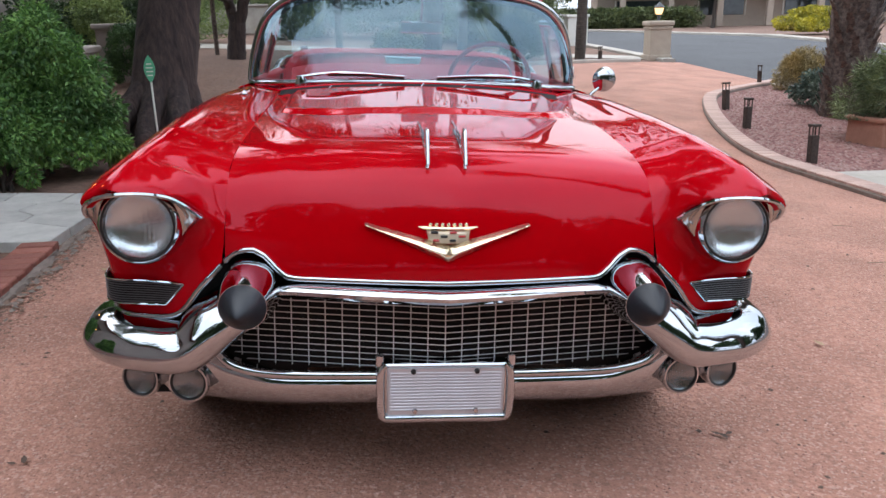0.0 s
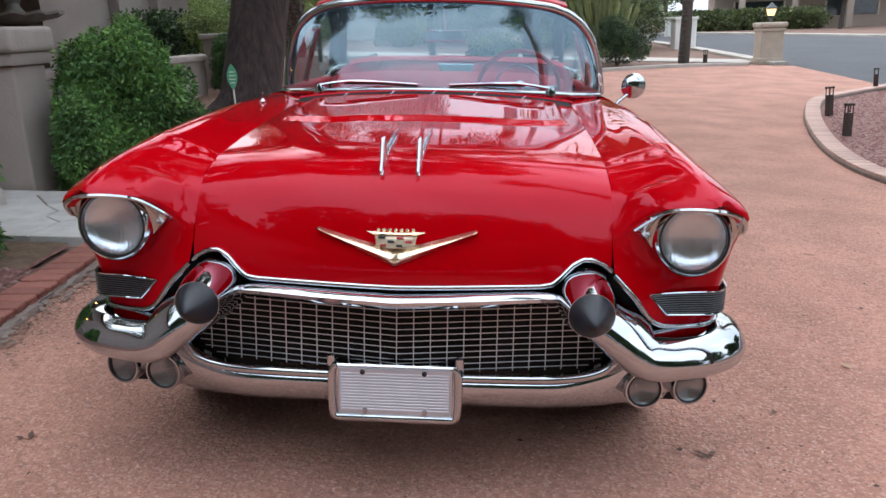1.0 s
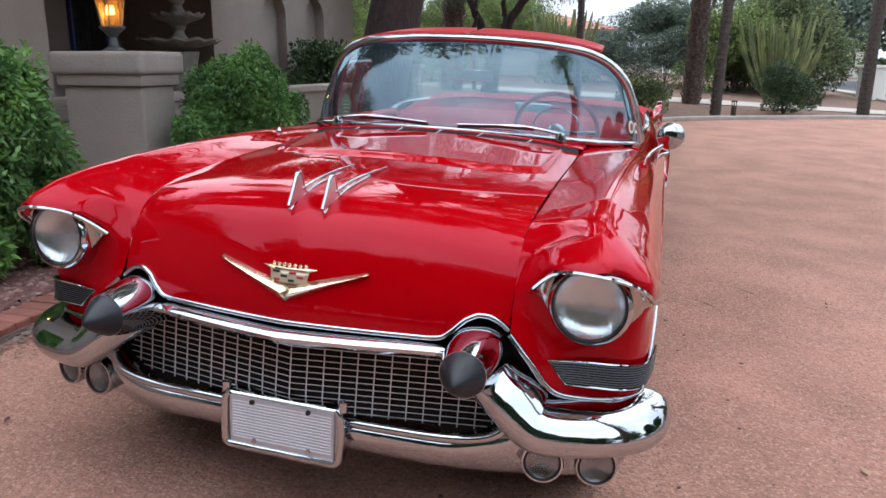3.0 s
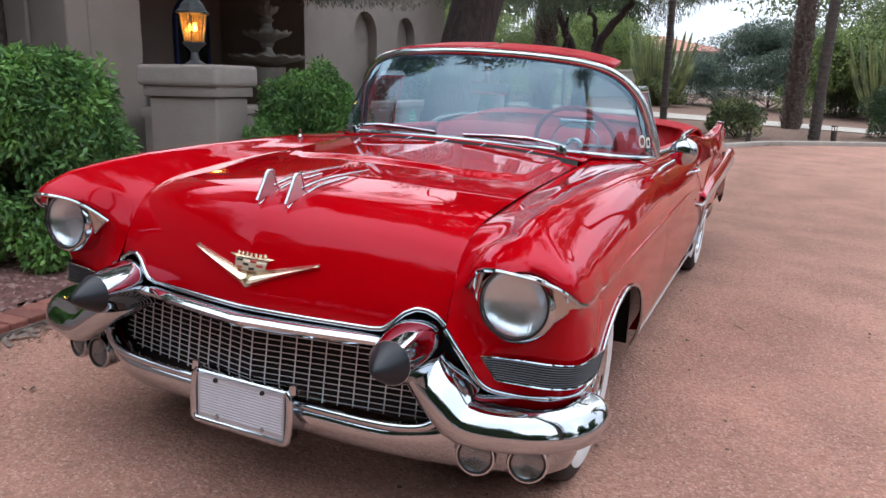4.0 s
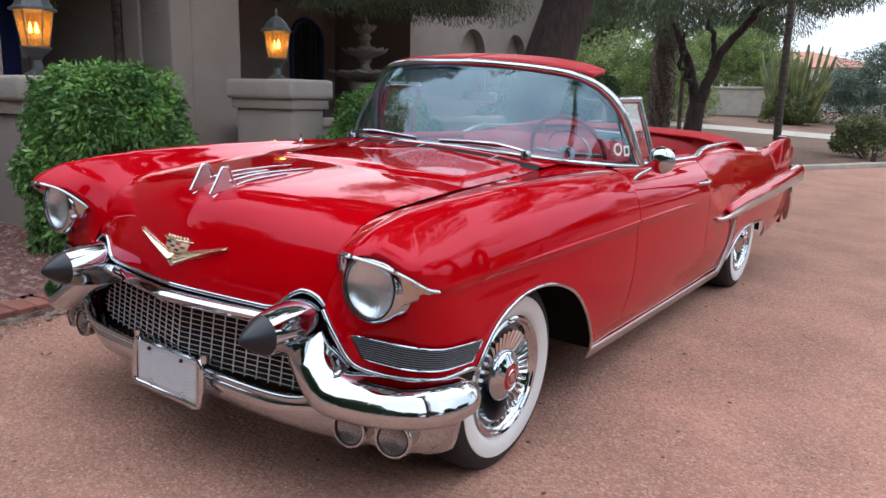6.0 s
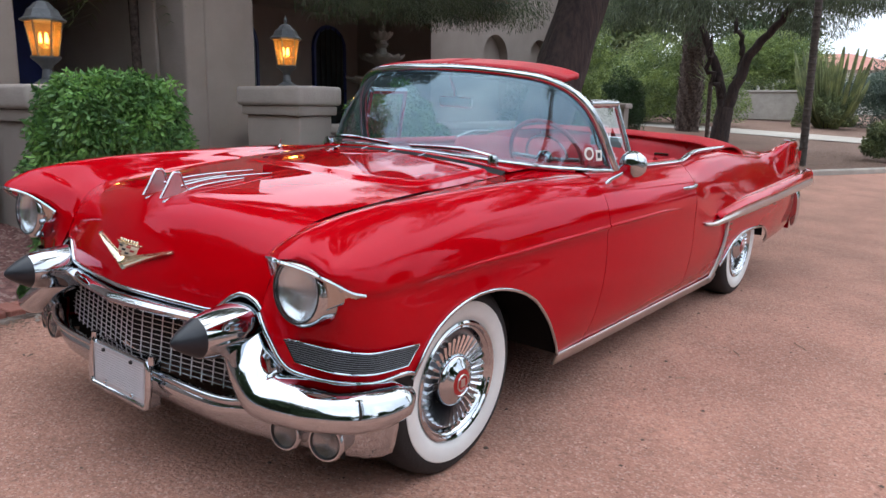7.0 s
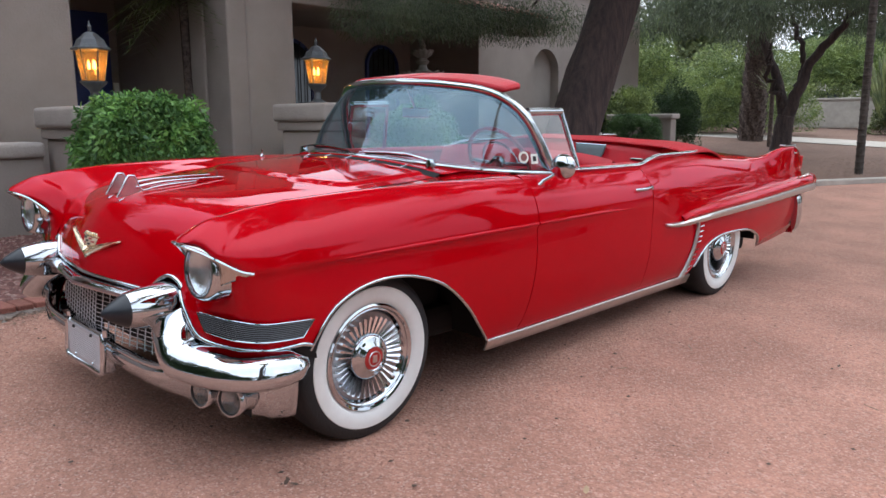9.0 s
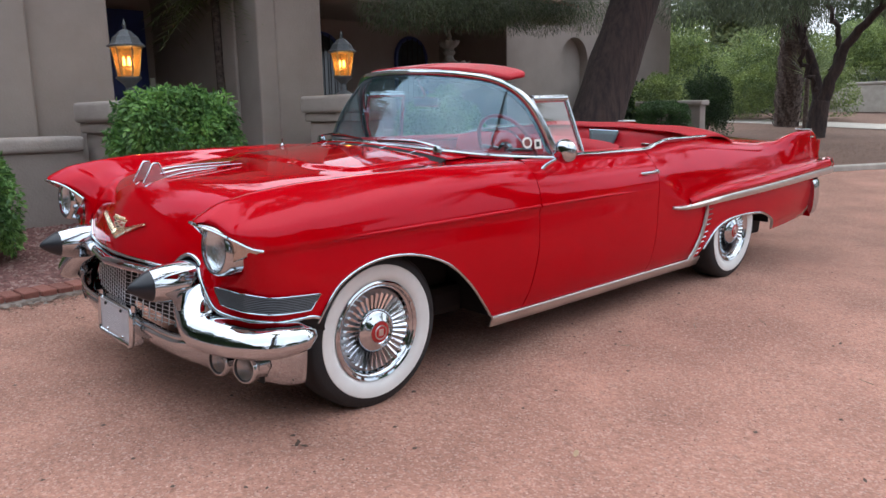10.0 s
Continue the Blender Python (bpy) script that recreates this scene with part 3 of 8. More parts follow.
wall_box("wall", -5.95, -5.30, -9.0, 1.31, 0, 4.0, parent=house)
wall_box("wall", -5.28, -5.20, -9.0, 0.46, 0, 4.0, parent=house, label="thicker pale stucco wall face")
wall_box("column", -5.85, -5.30, 3.14, 4.06, 0, 4.0, parent=house, label="square stucco porch column")
wall_box("column_face", -5.62, -5.27, 3.40, 4.10, 0, 4.0, parent=house)
wall_box("lintel", -5.90, -5.34, 1.31, 3.14, 3.05, 4.0, parent=house)
wall_box("lintel", -5.90, -5.36, 4.06, 9.9, 2.80, 3.04, parent=house)
wall_box("wall", -9.4, -9.1, 1.2, 10.0, 0, 3.5, parent=house, label="shaded back wall of the porch")
wall_box("wall", -8.4, -5.86, 3.12, 3.40, 0, 4.0, parent=house)
wall_box("wall", -8.7, -8.4, 1.0, 3.40, 0, 4.0, parent=house)
wall_box("wall", -9.1, -5.9, 1.0, 1.25, 0, 4.0, parent=house)
wall_box("porch_ceiling", -9.2, -5.4, 4.1, 10.0, 3.06, 3.16, parent=house)
wall_box("porch_ceiling", -9.2, -5.4, 1.0, 4.1, 3.3, 3.5, parent=house)
wall_box("porch_floor", -9.2, -5.4, 1.2, 10.0, 0.0, 0.32, CONCRETE, parent=house)


def arch_wall(x0, x1, y0, y1, z0, z1, niches, parent):
    """A thick wall with blind arched niches: a front sheet with arched openings and the recess behind."""
    bm = bmesh.new()
    ys, n = [y0], 14
    cols = []
    for yc, w, zs, zt in niches:
        cols.append((yc - w / 2, yc + w / 2, yc, w, zs, zt))
    edges = sorted([y0, y1] + [c for col in cols for c in col[:2]])
    for a, b in zip(edges[:-1], edges[1:]):
        col = next((c for c in cols if abs(c[0] - a) < 1e-6), None)
        if col is None:
            vs = [bm.verts.new((x1, y, z)) for y, z in ((a, z0), (b, z0), (b, z1), (a, z1))]
            bm.faces.new(vs)
            continue
        _, _, yc, w, zs, zt = col
        arc = [(yc - w / 2 * math.cos(math.pi * k / n), zt - w / 2 + w / 2 * math.sin(math.pi * k / n)) for k in range(n + 1)]
        bm.faces.new([bm.verts.new((x1, y, z)) for y, z in ((a, z0), (b, z0), (b, zs), (a, zs))])
        for (ya, za), (yb, zb) in zip(arc[:-1], arc[1:]):
            bm.faces.new([bm.verts.new((x1, y, z)) for y, z in ((ya, za), (yb, zb), (yb, z1), (ya, z1))])
        loop = [(a, zs)] + arc + [(b, zs)]
        for (ya, za), (yb, zb) in zip(loop, loop[1:] + loop[:1]):
            bm.faces.new([bm.verts.new(p) for p in ((x1, ya, za), (x1, yb, zb), (x1 - 0.22, yb, zb), (x1 - 0.22, ya, za))])
        bm.faces.new([bm.verts.new((x1 - 0.22, y, z)) for y, z in loop])
    bm.faces.new([bm.verts.new(p) for p in ((x1, y1, z0), (x0, y1, z0), (x0, y1, z1), (x1, y1, z1))])
    bm.faces.new([bm.verts.new(p) for p in ((x1, y0, z1), (x1, y1, z1), (x0, y1, z1), (x0, y0, z1))])
    bm.faces.new([bm.verts.new(p) for p in ((x0, y0, z0), (x0, y1, z0), (x0, y1, z1), (x0, y0, z1))])
    bm.faces.new([bm.verts.new(p) for p in ((x1, y0, z0), (x0, y0, z0), (x0, y0, z1), (x1, y0, z1))])
    bmesh.ops.remove_doubles(bm, verts=bm.verts, dist=1e-4)
    bmesh.ops.recalc_face_normals(bm, faces=bm.faces)
    return part("niche_wall", bm, STUCCO, parent, "stucco wall with two blind arched niches")


arch_wall(-9.4, -7.1, 9.9, 16.3, 0, 4.05, [(12.2, 0.98, 1.1, 2.82), (14.1, 0.92, 1.1, 2.84)], house)
wall_box("parapet", -9.5, -7.05, 9.85, 16.35, 4.05, 4.15, STUCCO_CAP, house)

# porch doorway, arched windows and their ironwork
part("door", box(0.06, 1.0, 2.5, (-8.36, 2.49, 1.6), 0.01), NAVY, house, "navy blue painted entry door")
part("door_switch", box(0.03, 0.08, 0.13, (-8.385, 3.06, 1.79), 0.008), WHITE, house, "pale wall switch plate")


def arched_window(y, w, zs, zt, x=-9.08):
    """Arched window: frame, pane, iron bars."""
    n = 14
    arc = [(x, y - w / 2 * math.cos(math.pi * k / n), zt - w / 2 + w / 2 * math.sin(math.pi * k / n)) for k in range(n + 1)]
    loop = [(x, y - w / 2, zs)] + arc + [(x, y + w / 2, zs)]
    win = rod("window_frame", loop, 0.05, NAVY, house, n=6, closed=True, up=(1, 0, 0))
    bm = bmesh.new()
    bm.faces.new([bm.verts.new((p[0] + 0.02, p[1], p[2])) for p in loop])
    part("pane", bm, WINDOW, win)
    for k in range(1, 6):
        yy = y - w / 2 + w * k / 6
        top = zt - w / 2 + math.sqrt(max(0, (w / 2) ** 2 - (yy - y) ** 2))
        rod("bar", [(x + 0.06, yy, zs), (x + 0.06, yy, top)], 0.012, IRON, win, n=5)
    for z in (zs + 0.35, zs + 0.8):
        rod("bar", [(x + 0.06, y - w / 2, z), (x + 0.06, y + w / 2, z)], 0.012, IRON, win, n=5, up=(1, 0, 0))


WINDOW = material("dim_window_glass", (0.04, 0.05, 0.055), rough=0.05, var=0.3, scale=2, spec=0.8)
for y, w, zt in ((4.9, 0.9, 2.78), (6.75, 0.9, 2.78), (9.05, 0.85, 2.80)):
    arched_window(y, w, 0.75, zt)

# tile eave over the wide porch opening
eave = new("roof", None)
eave.parent = house
eave["label"] = "clay barrel tile eave"
half = [(0.075 * math.cos(math.pi * k / 6), 0.06 * math.sin(math.pi * k / 6)) for k in range(7)]
v, f = sweep_data([(0, 0, 0), (-0.45, 0, 0.12)], half, cap=False)
tile_mesh = bpy.data.meshes.new("roof_tile")
tile_mesh.from_pydata(v, [], f)
tile_mesh.materials.append(ROOF_TILE)
for i in range(34):
    for j in range(3):
        t = new("roof_tile", tile_mesh)
        t.parent = eave
        t.location = (-5.18 - 0.38 * j, 4.2 + 0.165 * i + 0.01 * ((i * 7 + j) % 3), 3.06 + 0.105 * j)
part("eave_board", box(1.5, 5.9, 0.05, (-5.95, 7.0, 3.17), 0.01, turn=Euler((0, radians(15), 0)).to_matrix().to_4x4()), STUCCO, eave)


# main roof over the entry block, and a low one over the porch
bm = bmesh.new()
vv = [bm.verts.new(p) for p in ((-5.0, -9.5, 4.0), (-5.0, 4.2, 4.0), (-9.6, 2.4, 5.6), (-9.6, -9.5, 5.6), (-14.2, -9.5, 4.0), (-14.2, 4.2, 4.0))]
for q in ((0, 1, 2, 3), (3, 2, 5, 4), (0, 3, 4), (1, 5, 2)):
    bm.faces.new([vv[i] for i in q])
part("roof", bm, ROOF_TILE, house, "clay tile main roof")
bm = bmesh.new()
low_roof = [bm.verts.new(p) for p in ((-6.2, 4.1, 3.32), (-6.2, 9.86, 3.32), (-9.5, 9.86, 3.66), (-9.5, 4.1, 3.66))]
bm.faces.new(low_roof)
part("porch_roof", bm, ROOF_TILE, house, "low clay tile porch roof")

# potted palm in the entry
pp = thing("potted_palm", "dark potted palm standing in the shaded entry", "potted plant", pose(-6.25, 3.06, 0.32))
lathe("pot", [(0, 0), (0.17, 0), (0.24, 0.35), (0.25, 0.4), (0.21, 0.4), (0, 0.36)], TERRA, pp, n=22)
rod("stem", [(0, 0, 0.3), (0.03, 0.02, 1.2), (0.05, 0.0, 2.6)], 0.06, PALM, pp, n=8)
rp = np.random.RandomState(77)
vs, fs = [], []
for j in range(44):
    a, e = rp.uniform(0, 6.28), rp.uniform(-0.7, 1.2)
    d, s = np.array([math.cos(a), math.sin(a), 0]), np.array([-math.sin(a), math.cos(a), 0])
    for q in np.linspace(0.15, 1, 10):
        c = np.array([0.05, 0, 2.55]) + d * 0.8 * q * math.cos(e) + np.array([0, 0, 0.6 * q * math.sin(e) - 0.35 * q * q])
        for sg_ in (-1, 1):
            tip = c + s * sg_ * 0.2 + d * 0.12 - np.array([0, 0, 0.10])
            k = len(vs)
            vs += [c, c + d * 0.022, tip, tip - d * 0.006]
            fs.append((k, k + 1, k + 2, k + 3))
quick_mesh("fronds", vs, fs, LEAF_OLIVE, pp)

# ---- porch piers with lanterns, low wall ----
def pier(x0, x1, y0, y1, top, label):
    p = thing("gate_pier", label, "pier", pose((x0 + x1) / 2, (y0 + y1) / 2, 0))
    w, d = x1 - x0, y1 - y0
    part("shaft", box(w - 0.16, d - 0.16, top - 0.30, (0, 0, (top - 0.30) / 2), 0.025, 3), STUCCO, p, smooth=True)
    part("collar", box(w - 0.08, d - 0.08, 0.10, (0, 0, top - 0.25), 0.02, 2), STUCCO, p, smooth=True)
    part("cap", box(w, d, 0.20, (0, 0, top - 0.10), 0.05, 4), STUCCO_CAP, p, "rounded pale stucco cap", smooth=True)
    return p


pier(-4.40, -3.40, 3.12, 3.74, 1.46, "stucco pier with moulded cap carrying a lantern")
pier(-4.80, -3.80, 0.68, 1.30, 1.41, "stucco pier with moulded cap beside the low wall")
lw = thing("garden_wall", "low stucco garden wall with rounded coping", "garden wall")
part("body", box(0.30, 8.6, 1.0, (-4.72, -3.62, 0.44), 0.02), STUCCO, lw)
part("coping", box(0.40, 8.6, 0.15, (-4.72, -3.62, 1.01), 0.05, 4), STUCCO_CAP, lw, smooth=True)
pw = thing("planter_wall", "low stucco wall joining the pier to the porch", "garden wall")
part("body", box(0.25, 7.0, 0.85, (-4.9, 7.3, 0.5), 0.02), STUCCO, pw)
part("coping", box(0.36, 7.0, 0.12, (-4.9, 7.3, 0.96), 0.04, 3), STUCCO_CAP, pw, smooth=True)


def lantern(x, y, z, size, label):
    """A post-top carriage lantern: base, neck, tapering six-sided glass body, domed roof, finial, bulbs."""
    t = thing("lantern", label, "lantern", pose(x, y, z), group="pier lanterns")
    s = size
    lathe("base", [(0.0, 0), (0.11 * s, 0), (0.11 * s, 0.02 * s), (0.05 * s, 0.06 * s), (0.038 * s, 0.14 * s), (0.055 * s, 0.17 * s), (0.10 * s, 0.21 * s), (0.125 * s, 0.235 * s), (0.125 * s, 0.25 * s), (0, 0.25 * s)], LAMP_GREY, t, n=20)
    lo, hi, z0, z1 = 0.102 * s, 0.150 * s, 0.25 * s, 0.54 * s
    for k in range(6):
        a, b = math.pi / 3 * k, math.pi / 3 * (k + 1)
        q = [(r * math.cos(w), r * math.sin(w), h) for r, w, h in ((lo, a, z0), (lo, b, z0), (hi, b, z1), (hi, a, z1))]
        bm = bmesh.new()
        bm.faces.new([bm.verts.new(p) for p in q])
        pane = part("pane", bm, AMBER, t)
        pane.visible_shadow = False
        rod("bar", [q[0], q[3]], 0.006 * s, LAMP_GREY, t, n=5)
    lathe("roof", [(r * s, z * s) for r, z in ((0.0, 0.54), (0.168, 0.54), (0.188, 0.550), (0.188, 0.561), (0.156, 0.580), (0.136, 0.612), (0.126, 0.642), (0.092, 0.668), (0.064, 0.700), (0.03, 0.716), (0, 0.72))], LAMP_GREY, t, "six-sided stepped metal roof", n=6, sharp=25)
    lathe("finial", [(0.0, 0.71 * s), (0.02 * s, 0.72 * s), (0.014 * s, 0.745 * s), (0.022 * s, 0.765 * s), (0.01 * s, 0.79 * s), (0.0, 0.835 * s)], LAMP_GREY, t, n=12)
    for dx, dy in ((0.03, 0.0), (-0.02, 0.03), (-0.015, -0.03)):
        lathe("bulb", [(0, 0.36 * s), (0.012 * s, 0.37 * s), (0.014 * s, 0.40 * s), (0.006 * s, 0.44 * s), (0, 0.455 * s)], BULB, t, n=10, m=Matrix.Translation((dx * s, dy * s, 0)))
    return t


lantern(-3.92, 3.43, 1.455, 0.90, "lit grey metal carriage lantern with amber glass on a pier")
lantern(-4.14, 1.02, 1.405, 0.95, "lit grey metal carriage lantern with amber glass beside the hedge")
for x, y, z in ((-3.92, 3.43, 1.82), (-4.14, 1.02, 1.79)):
    lamp = new("lantern_light", bpy.data.lights.new("lantern_light", "POINT"))
    lamp.data.energy, lamp.data.color, lamp.data.shadow_soft_size = 4.0, (1.0, 0.62, 0.28), 0.05
    lamp.location = (x, y, z)

# ---- tiered fountain on the porch court ----
fountain = thing("fountain", "pale weathered three-tier cast stone fountain", "fountain", pose(-5.65, 6.85, 0.25))
lathe("pedestal", [(0, 0), (0.42, 0), (0.42, 0.12), (0.24, 0.2), (0.17, 0.6), (0.2, 1.0), (0.26, 1.27), (0, 1.27)], STONE, fountain, n=28)
for z, r in ((1.27, 0.54), (1.61, 0.34), (1.95, 0.17)):
    prof = [(0, z), (0.08, z), (r * 0.45, z + 0.05), (r * 0.85, z + 0.10), (r, z + 0.14), (r, z + 0.17), (r * 0.9, z + 0.16), (r * 0.5, z + 0.12), (0, z + 0.10)]
    v, f = lathe_data(prof, 60)
    v = [(x * (1 + (0.06 * math.cos(12 * math.atan2(y, x)) if zz > z + 0.08 else 0)), y * (1 + (0.06 * math.cos(12 * math.atan2(y, x)) if zz > z + 0.08 else 0)), zz + (0.015 * math.cos(12 * math.atan2(y, x)) if zz > z + 0.13 else 0)) for x, y, zz in v]
    link_mesh("bowl", v, f, STONE, fountain, "scalloped stone bowl", sharp=50)
for z in (1.37, 1.71):
    lathe("stem", [(0.09, z), (0.13, z + 0.06), (0.08, z + 0.13), (0.07, z + 0.18), (0.11, z + 0.24), (0, z + 0.26)], STONE, fountain, n=20)
lathe("finial", [(0.05, 2.04), (0.07, 2.09), (0.035, 2.13), (0.055, 2.19), (0.025, 2.25), (0.01, 2.30), (0, 2.34)], STONE, fountain, n=16)


# ---- plants ----
def leaf_cloud(rnd, centres, radii, count, size, squash=1.0, shell=0.55, long=1.9, droop=0.25):
    """Leaf quads (two-triangle diamonds bent along the rib) scattered through overlapping clumps."""
    k = rnd.randint(0, len(centres), count)
    d = rnd.normal(size=(count, 3))
    d /= np.linalg.norm(d, axis=1)[:, None]
    r = (shell + (1 - shell) * rnd.rand(count) ** 0.5)[:, None]
    p = centres[k] + d * r * radii[k] * np.array([1, 1, squash])
    out = d * 0.8 + rnd.normal(size=(count, 3)) * 0.7
    out[:, 2] -= droop
    out /= np.linalg.norm(out, axis=1)[:, None]
    side = np.cross(out, rnd.normal(size=(count, 3)))
    side /= np.linalg.norm(side, axis=1)[:, None] + 1e-9
    up = np.cross(side, out)
    s = (size * rnd.uniform(0.6, 1.35, count))[:, None]
    v = np.empty((count, 4, 3))
    v[:, 0] = p
    v[:, 1] = p + out * s * long * 0.45 + side * s * 0.5 + up * s * 0.12
    v[:, 2] = p + out * s * long
    v[:, 3] = p + out * s * long * 0.45 - side * s * 0.5 + up * s * 0.12
    return v.reshape(-1, 3), np.arange(count * 4).reshape(-1, 4)


def clumps(rnd, n, size, squash, rough, boxy=2.0, inner=0.45):
    """Clump centres and radii on an uneven ellipsoid."""
    d = rnd.normal(size=(n, 3))
    d /= (np.abs(d) ** boxy).sum(1)[:, None] ** (1 / boxy)
    d[:, 2] = np.abs(d[:, 2]) * 1.75 - 1.0
    r = (inner + (0.87 - inner) * rnd.rand(n))[:, None]
    c = d * r * np.array(size) * np.array([1, 1, squash])
    rad = (rough * (0.7 + 0.6 * rnd.rand(n)) * np.mean(size))[:, None] * np.ones((1, 3))
    return c, rad


def bush(name, x, y, base, size, mat, seed, leaves, leaf, label, category="bush", n=26, rough=0.34, twigs=7, boxy=2.0, inner=0.45, long=1.9, droop=0.25):
    rnd = np.random.RandomState(seed)
    t = thing(name, label, category, pose(x, y, base))
    sx, sy, sz = size
    c, r = clumps(rnd, n, (sx, sy, sz), 1.0, rough, boxy, inner)
    r = r * np.array([sx, sy, sz]) / np.mean(size)
    c[:, 2] += sz * 0.98
    c[:, 2] = np.maximum(c[:, 2], 0.16 * sz)
    v, q = leaf_cloud(rnd, c, r, leaves, leaf, long=long, droop=droop)
    v[:, 2] = np.where(v[:, 2] < 0.02, 0.02 + 0.03 * rnd.rand(len(v)), v[:, 2])
    quick_mesh("leaves", v, q, mat, t)
    data = []
    for k in range(twigs):
        a = rnd.uniform(0, 6.28)
        e = c[rnd.randint(len(c))]
        data.append(sweep_data(spline([(0.05 * math.cos(a), 0.05 * math.sin(a), -0.03), (e[0] * 0.4, e[1] * 0.4, e[2] * 0.45), tuple(e)], 7), ring(0.018, 5), scale=np.linspace(1, 0.3, 7)))
    v, f = join_data(*data)
    link_mesh("stem", v, f, BARK_PALE, t)
    return t


def limb(points, r0, r1, n=14, sides=9, wob=0.0, seed=0):
    p = spline(points, n)
    rnd = np.random.RandomState(seed)
    p[1:-1] += rnd.normal(size=(n - 2, 3)) * wob
    v, f = sweep_data(p, ring(1.0, sides), scale=np.linspace(r0, r1, n))
    v = np.array(v)
    if r0 > 0.12:
        ph = np.arctan2(v[:, 1], v[:, 0])
        v[:, :2] += (rnd.rand(len(v), 2) - 0.5) * r0 * 0.10
    return [tuple(a) for a in v], f


def tree(name, x, y, lines, crown, mat, bark, label, seed, leaves, leaf, base=None, sides=12, long=1.9, droop=0.25, squash=0.6, shell=0.2):
    """lines: limbs as (points, r0, r1) relative to the base; crown: clumps (x, y, z, radius)."""
    rnd = np.random.RandomState(seed)
    t = thing(name, label, "tree", pose(x, y, ground_z(x, y) - 0.05 if base is None else base))
    for i, (pts, r0, r1) in enumerate(lines):
        v, f = limb(pts, r0, r1, 18, sides, 0.012 * i, seed + i)
        link_mesh("trunk" if i == 0 else "limb", v, f, bark, t, sharp=80)
    if crown:
        c = np.array([p[:3] for p in crown], float)
        r = np.array([p[3] for p in crown], float)[:, None] * np.array([[1, 1, squash]])
        v, q = leaf_cloud(rnd, c, r, leaves, leaf, shell=shell, long=long, droop=droop)
        quick_mesh("crown", v, q, mat, t)
    return t


GZ = ground_z
bush("bush", -3.08, 4.22, GZ(-3.0, 4.2) - 0.02, (0.74, 0.74, 0.84), LEAF, 3, 75000, 0.019, "leafy bright green shrub beside the stucco pier", n=120, rough=0.20, inner=0.5, long=2.6, droop=0.7)
bush("bush", -3.12, 3.48, GZ(-3.1, 3.4) - 0.02, (0.30, 0.34, 0.50), LEAF, 8, 14000, 0.017, "lower leafy spread of green shrub", n=40, rough=0.26, inner=0.5, long=2.6, droop=0.7)
bush("bush", -3.12, 0.98, GZ(-3.0, 1.0) - 0.02, (0.60, 0.58, 0.79), LEAF, 5, 56000, 0.021, "dense clipped green shrub before the porch column", n=240, rough=0.16, boxy=4.5, inner=0.66, long=2.6, droop=0.7)
bush("bush", -3.3, -0.80, GZ(-3.3, -0.80), (0.52, 0.52, 0.90), LEAF, 6, 46000, 0.019, "green shrub against the low garden wall", n=100, rough=0.2, inner=0.5, long=2.6, droop=0.7)
bush("bush", -6.4, 13.0, GZ(-6.3, 13), (0.9, 1.4, 0.75), LEAF_DARK, 9, 9000, 0.045, "dark rounded shrub before the niche wall")

# big leaning pine-like tree behind the car
lt = [(0, 0, -0.1), (0.05, 0.2, 0.5), (0.13, 0.5, 1.3), (0.28, 1.15, 2.9), (0.5, 1.9, 4.8), (0.7, 2.3, 6.2)]
high = [(1.6 + 2.6 * math.cos(a), 3.8 + 2.4 * math.sin(a), 4.7 + 0.9 * math.sin(3 * a), 1.4) for a in np.linspace(0, 6.28, 12)]
low = [(-2.25, 2.45, 3.7, 0.7), (-0.85, 0.75, 3.25, 0.6), (-1.65, 0.25, 3.2, 0.5), (-0.45, 1.65, 3.35, 0.6)]
over = [(0.75, 0.15, 6.2, 0.9), (-1.35, -0.75, 5.6, 0.9), (-3.25, 1.95, 5.4, 0.9), (-1.45, 1.65, 6.4, 1.2)]
tree("leaning_tree", -2.65, 6.15, [(lt, 0.37, 0.26), ([(0.3, 1.2, 3.0), (-0.8, 1.6, 3.9), (-2.6, 2.0, 4.0)], 0.12, 0.03), ([(0.45, 1.7, 4.2), (1.6, 2.6, 4.9), (2.9, 3.4, 5.1)], 0.15, 0.04), ([(0.4, 1.6, 3.9), (0.2, 3.0, 4.7), (-0.4, 4.4, 5)], 0.12, 0.03), ([(0.5, 1.9, 4.6), (0.4, 0.6, 5.2), (-0.4, -1.6, 5.5)], 0.12, 0.03)], low + over, PINE, BARK, "thick leaning dark-barked tree with feathery overhanging foliage", 11, 26000, 0.016, long=6.0, droop=0.7, squash=0.5)
lean_tree = bpy.data.objects["leaning_tree"]
v, q = leaf_cloud(np.random.RandomState(14), np.array([p[:3] for p in high]), np.ones((12, 1)) * np.array([[1.4, 1.4, 0.6]]), 2500, 0.016, shell=0.2, long=6.0, droop=0.7)
quick_mesh("outer_crown", v, q, PINE, lean_tree)
# sprays that hang before the porch
c = np.array([(-2.3 + 0.25 * math.sin(7 * k), -1.0 + 0.42 * k, 2.66 + 0.03 * k + 0.08 * math.sin(3 * k)) for k in range(11)])
v, q = leaf_cloud(np.random.RandomState(16), c, np.ones((11, 1)) * np.array([[0.6, 0.6, 0.38]]), 30000, 0.008, shell=0.1, long=10.0, droop=1.3)
quick_mesh("hanging_spray", v, q, PINE, lean_tree)
v, f = limb([(0.3, 1.2, 3.0), (-0.9, 0.9, 3.25), (-2.3, 0.2, 3.05)], 0.08, 0.02, 12, 7, 0.03, 420)
link_mesh("limb", v, f, BARK, lean_tree, sharp=80)
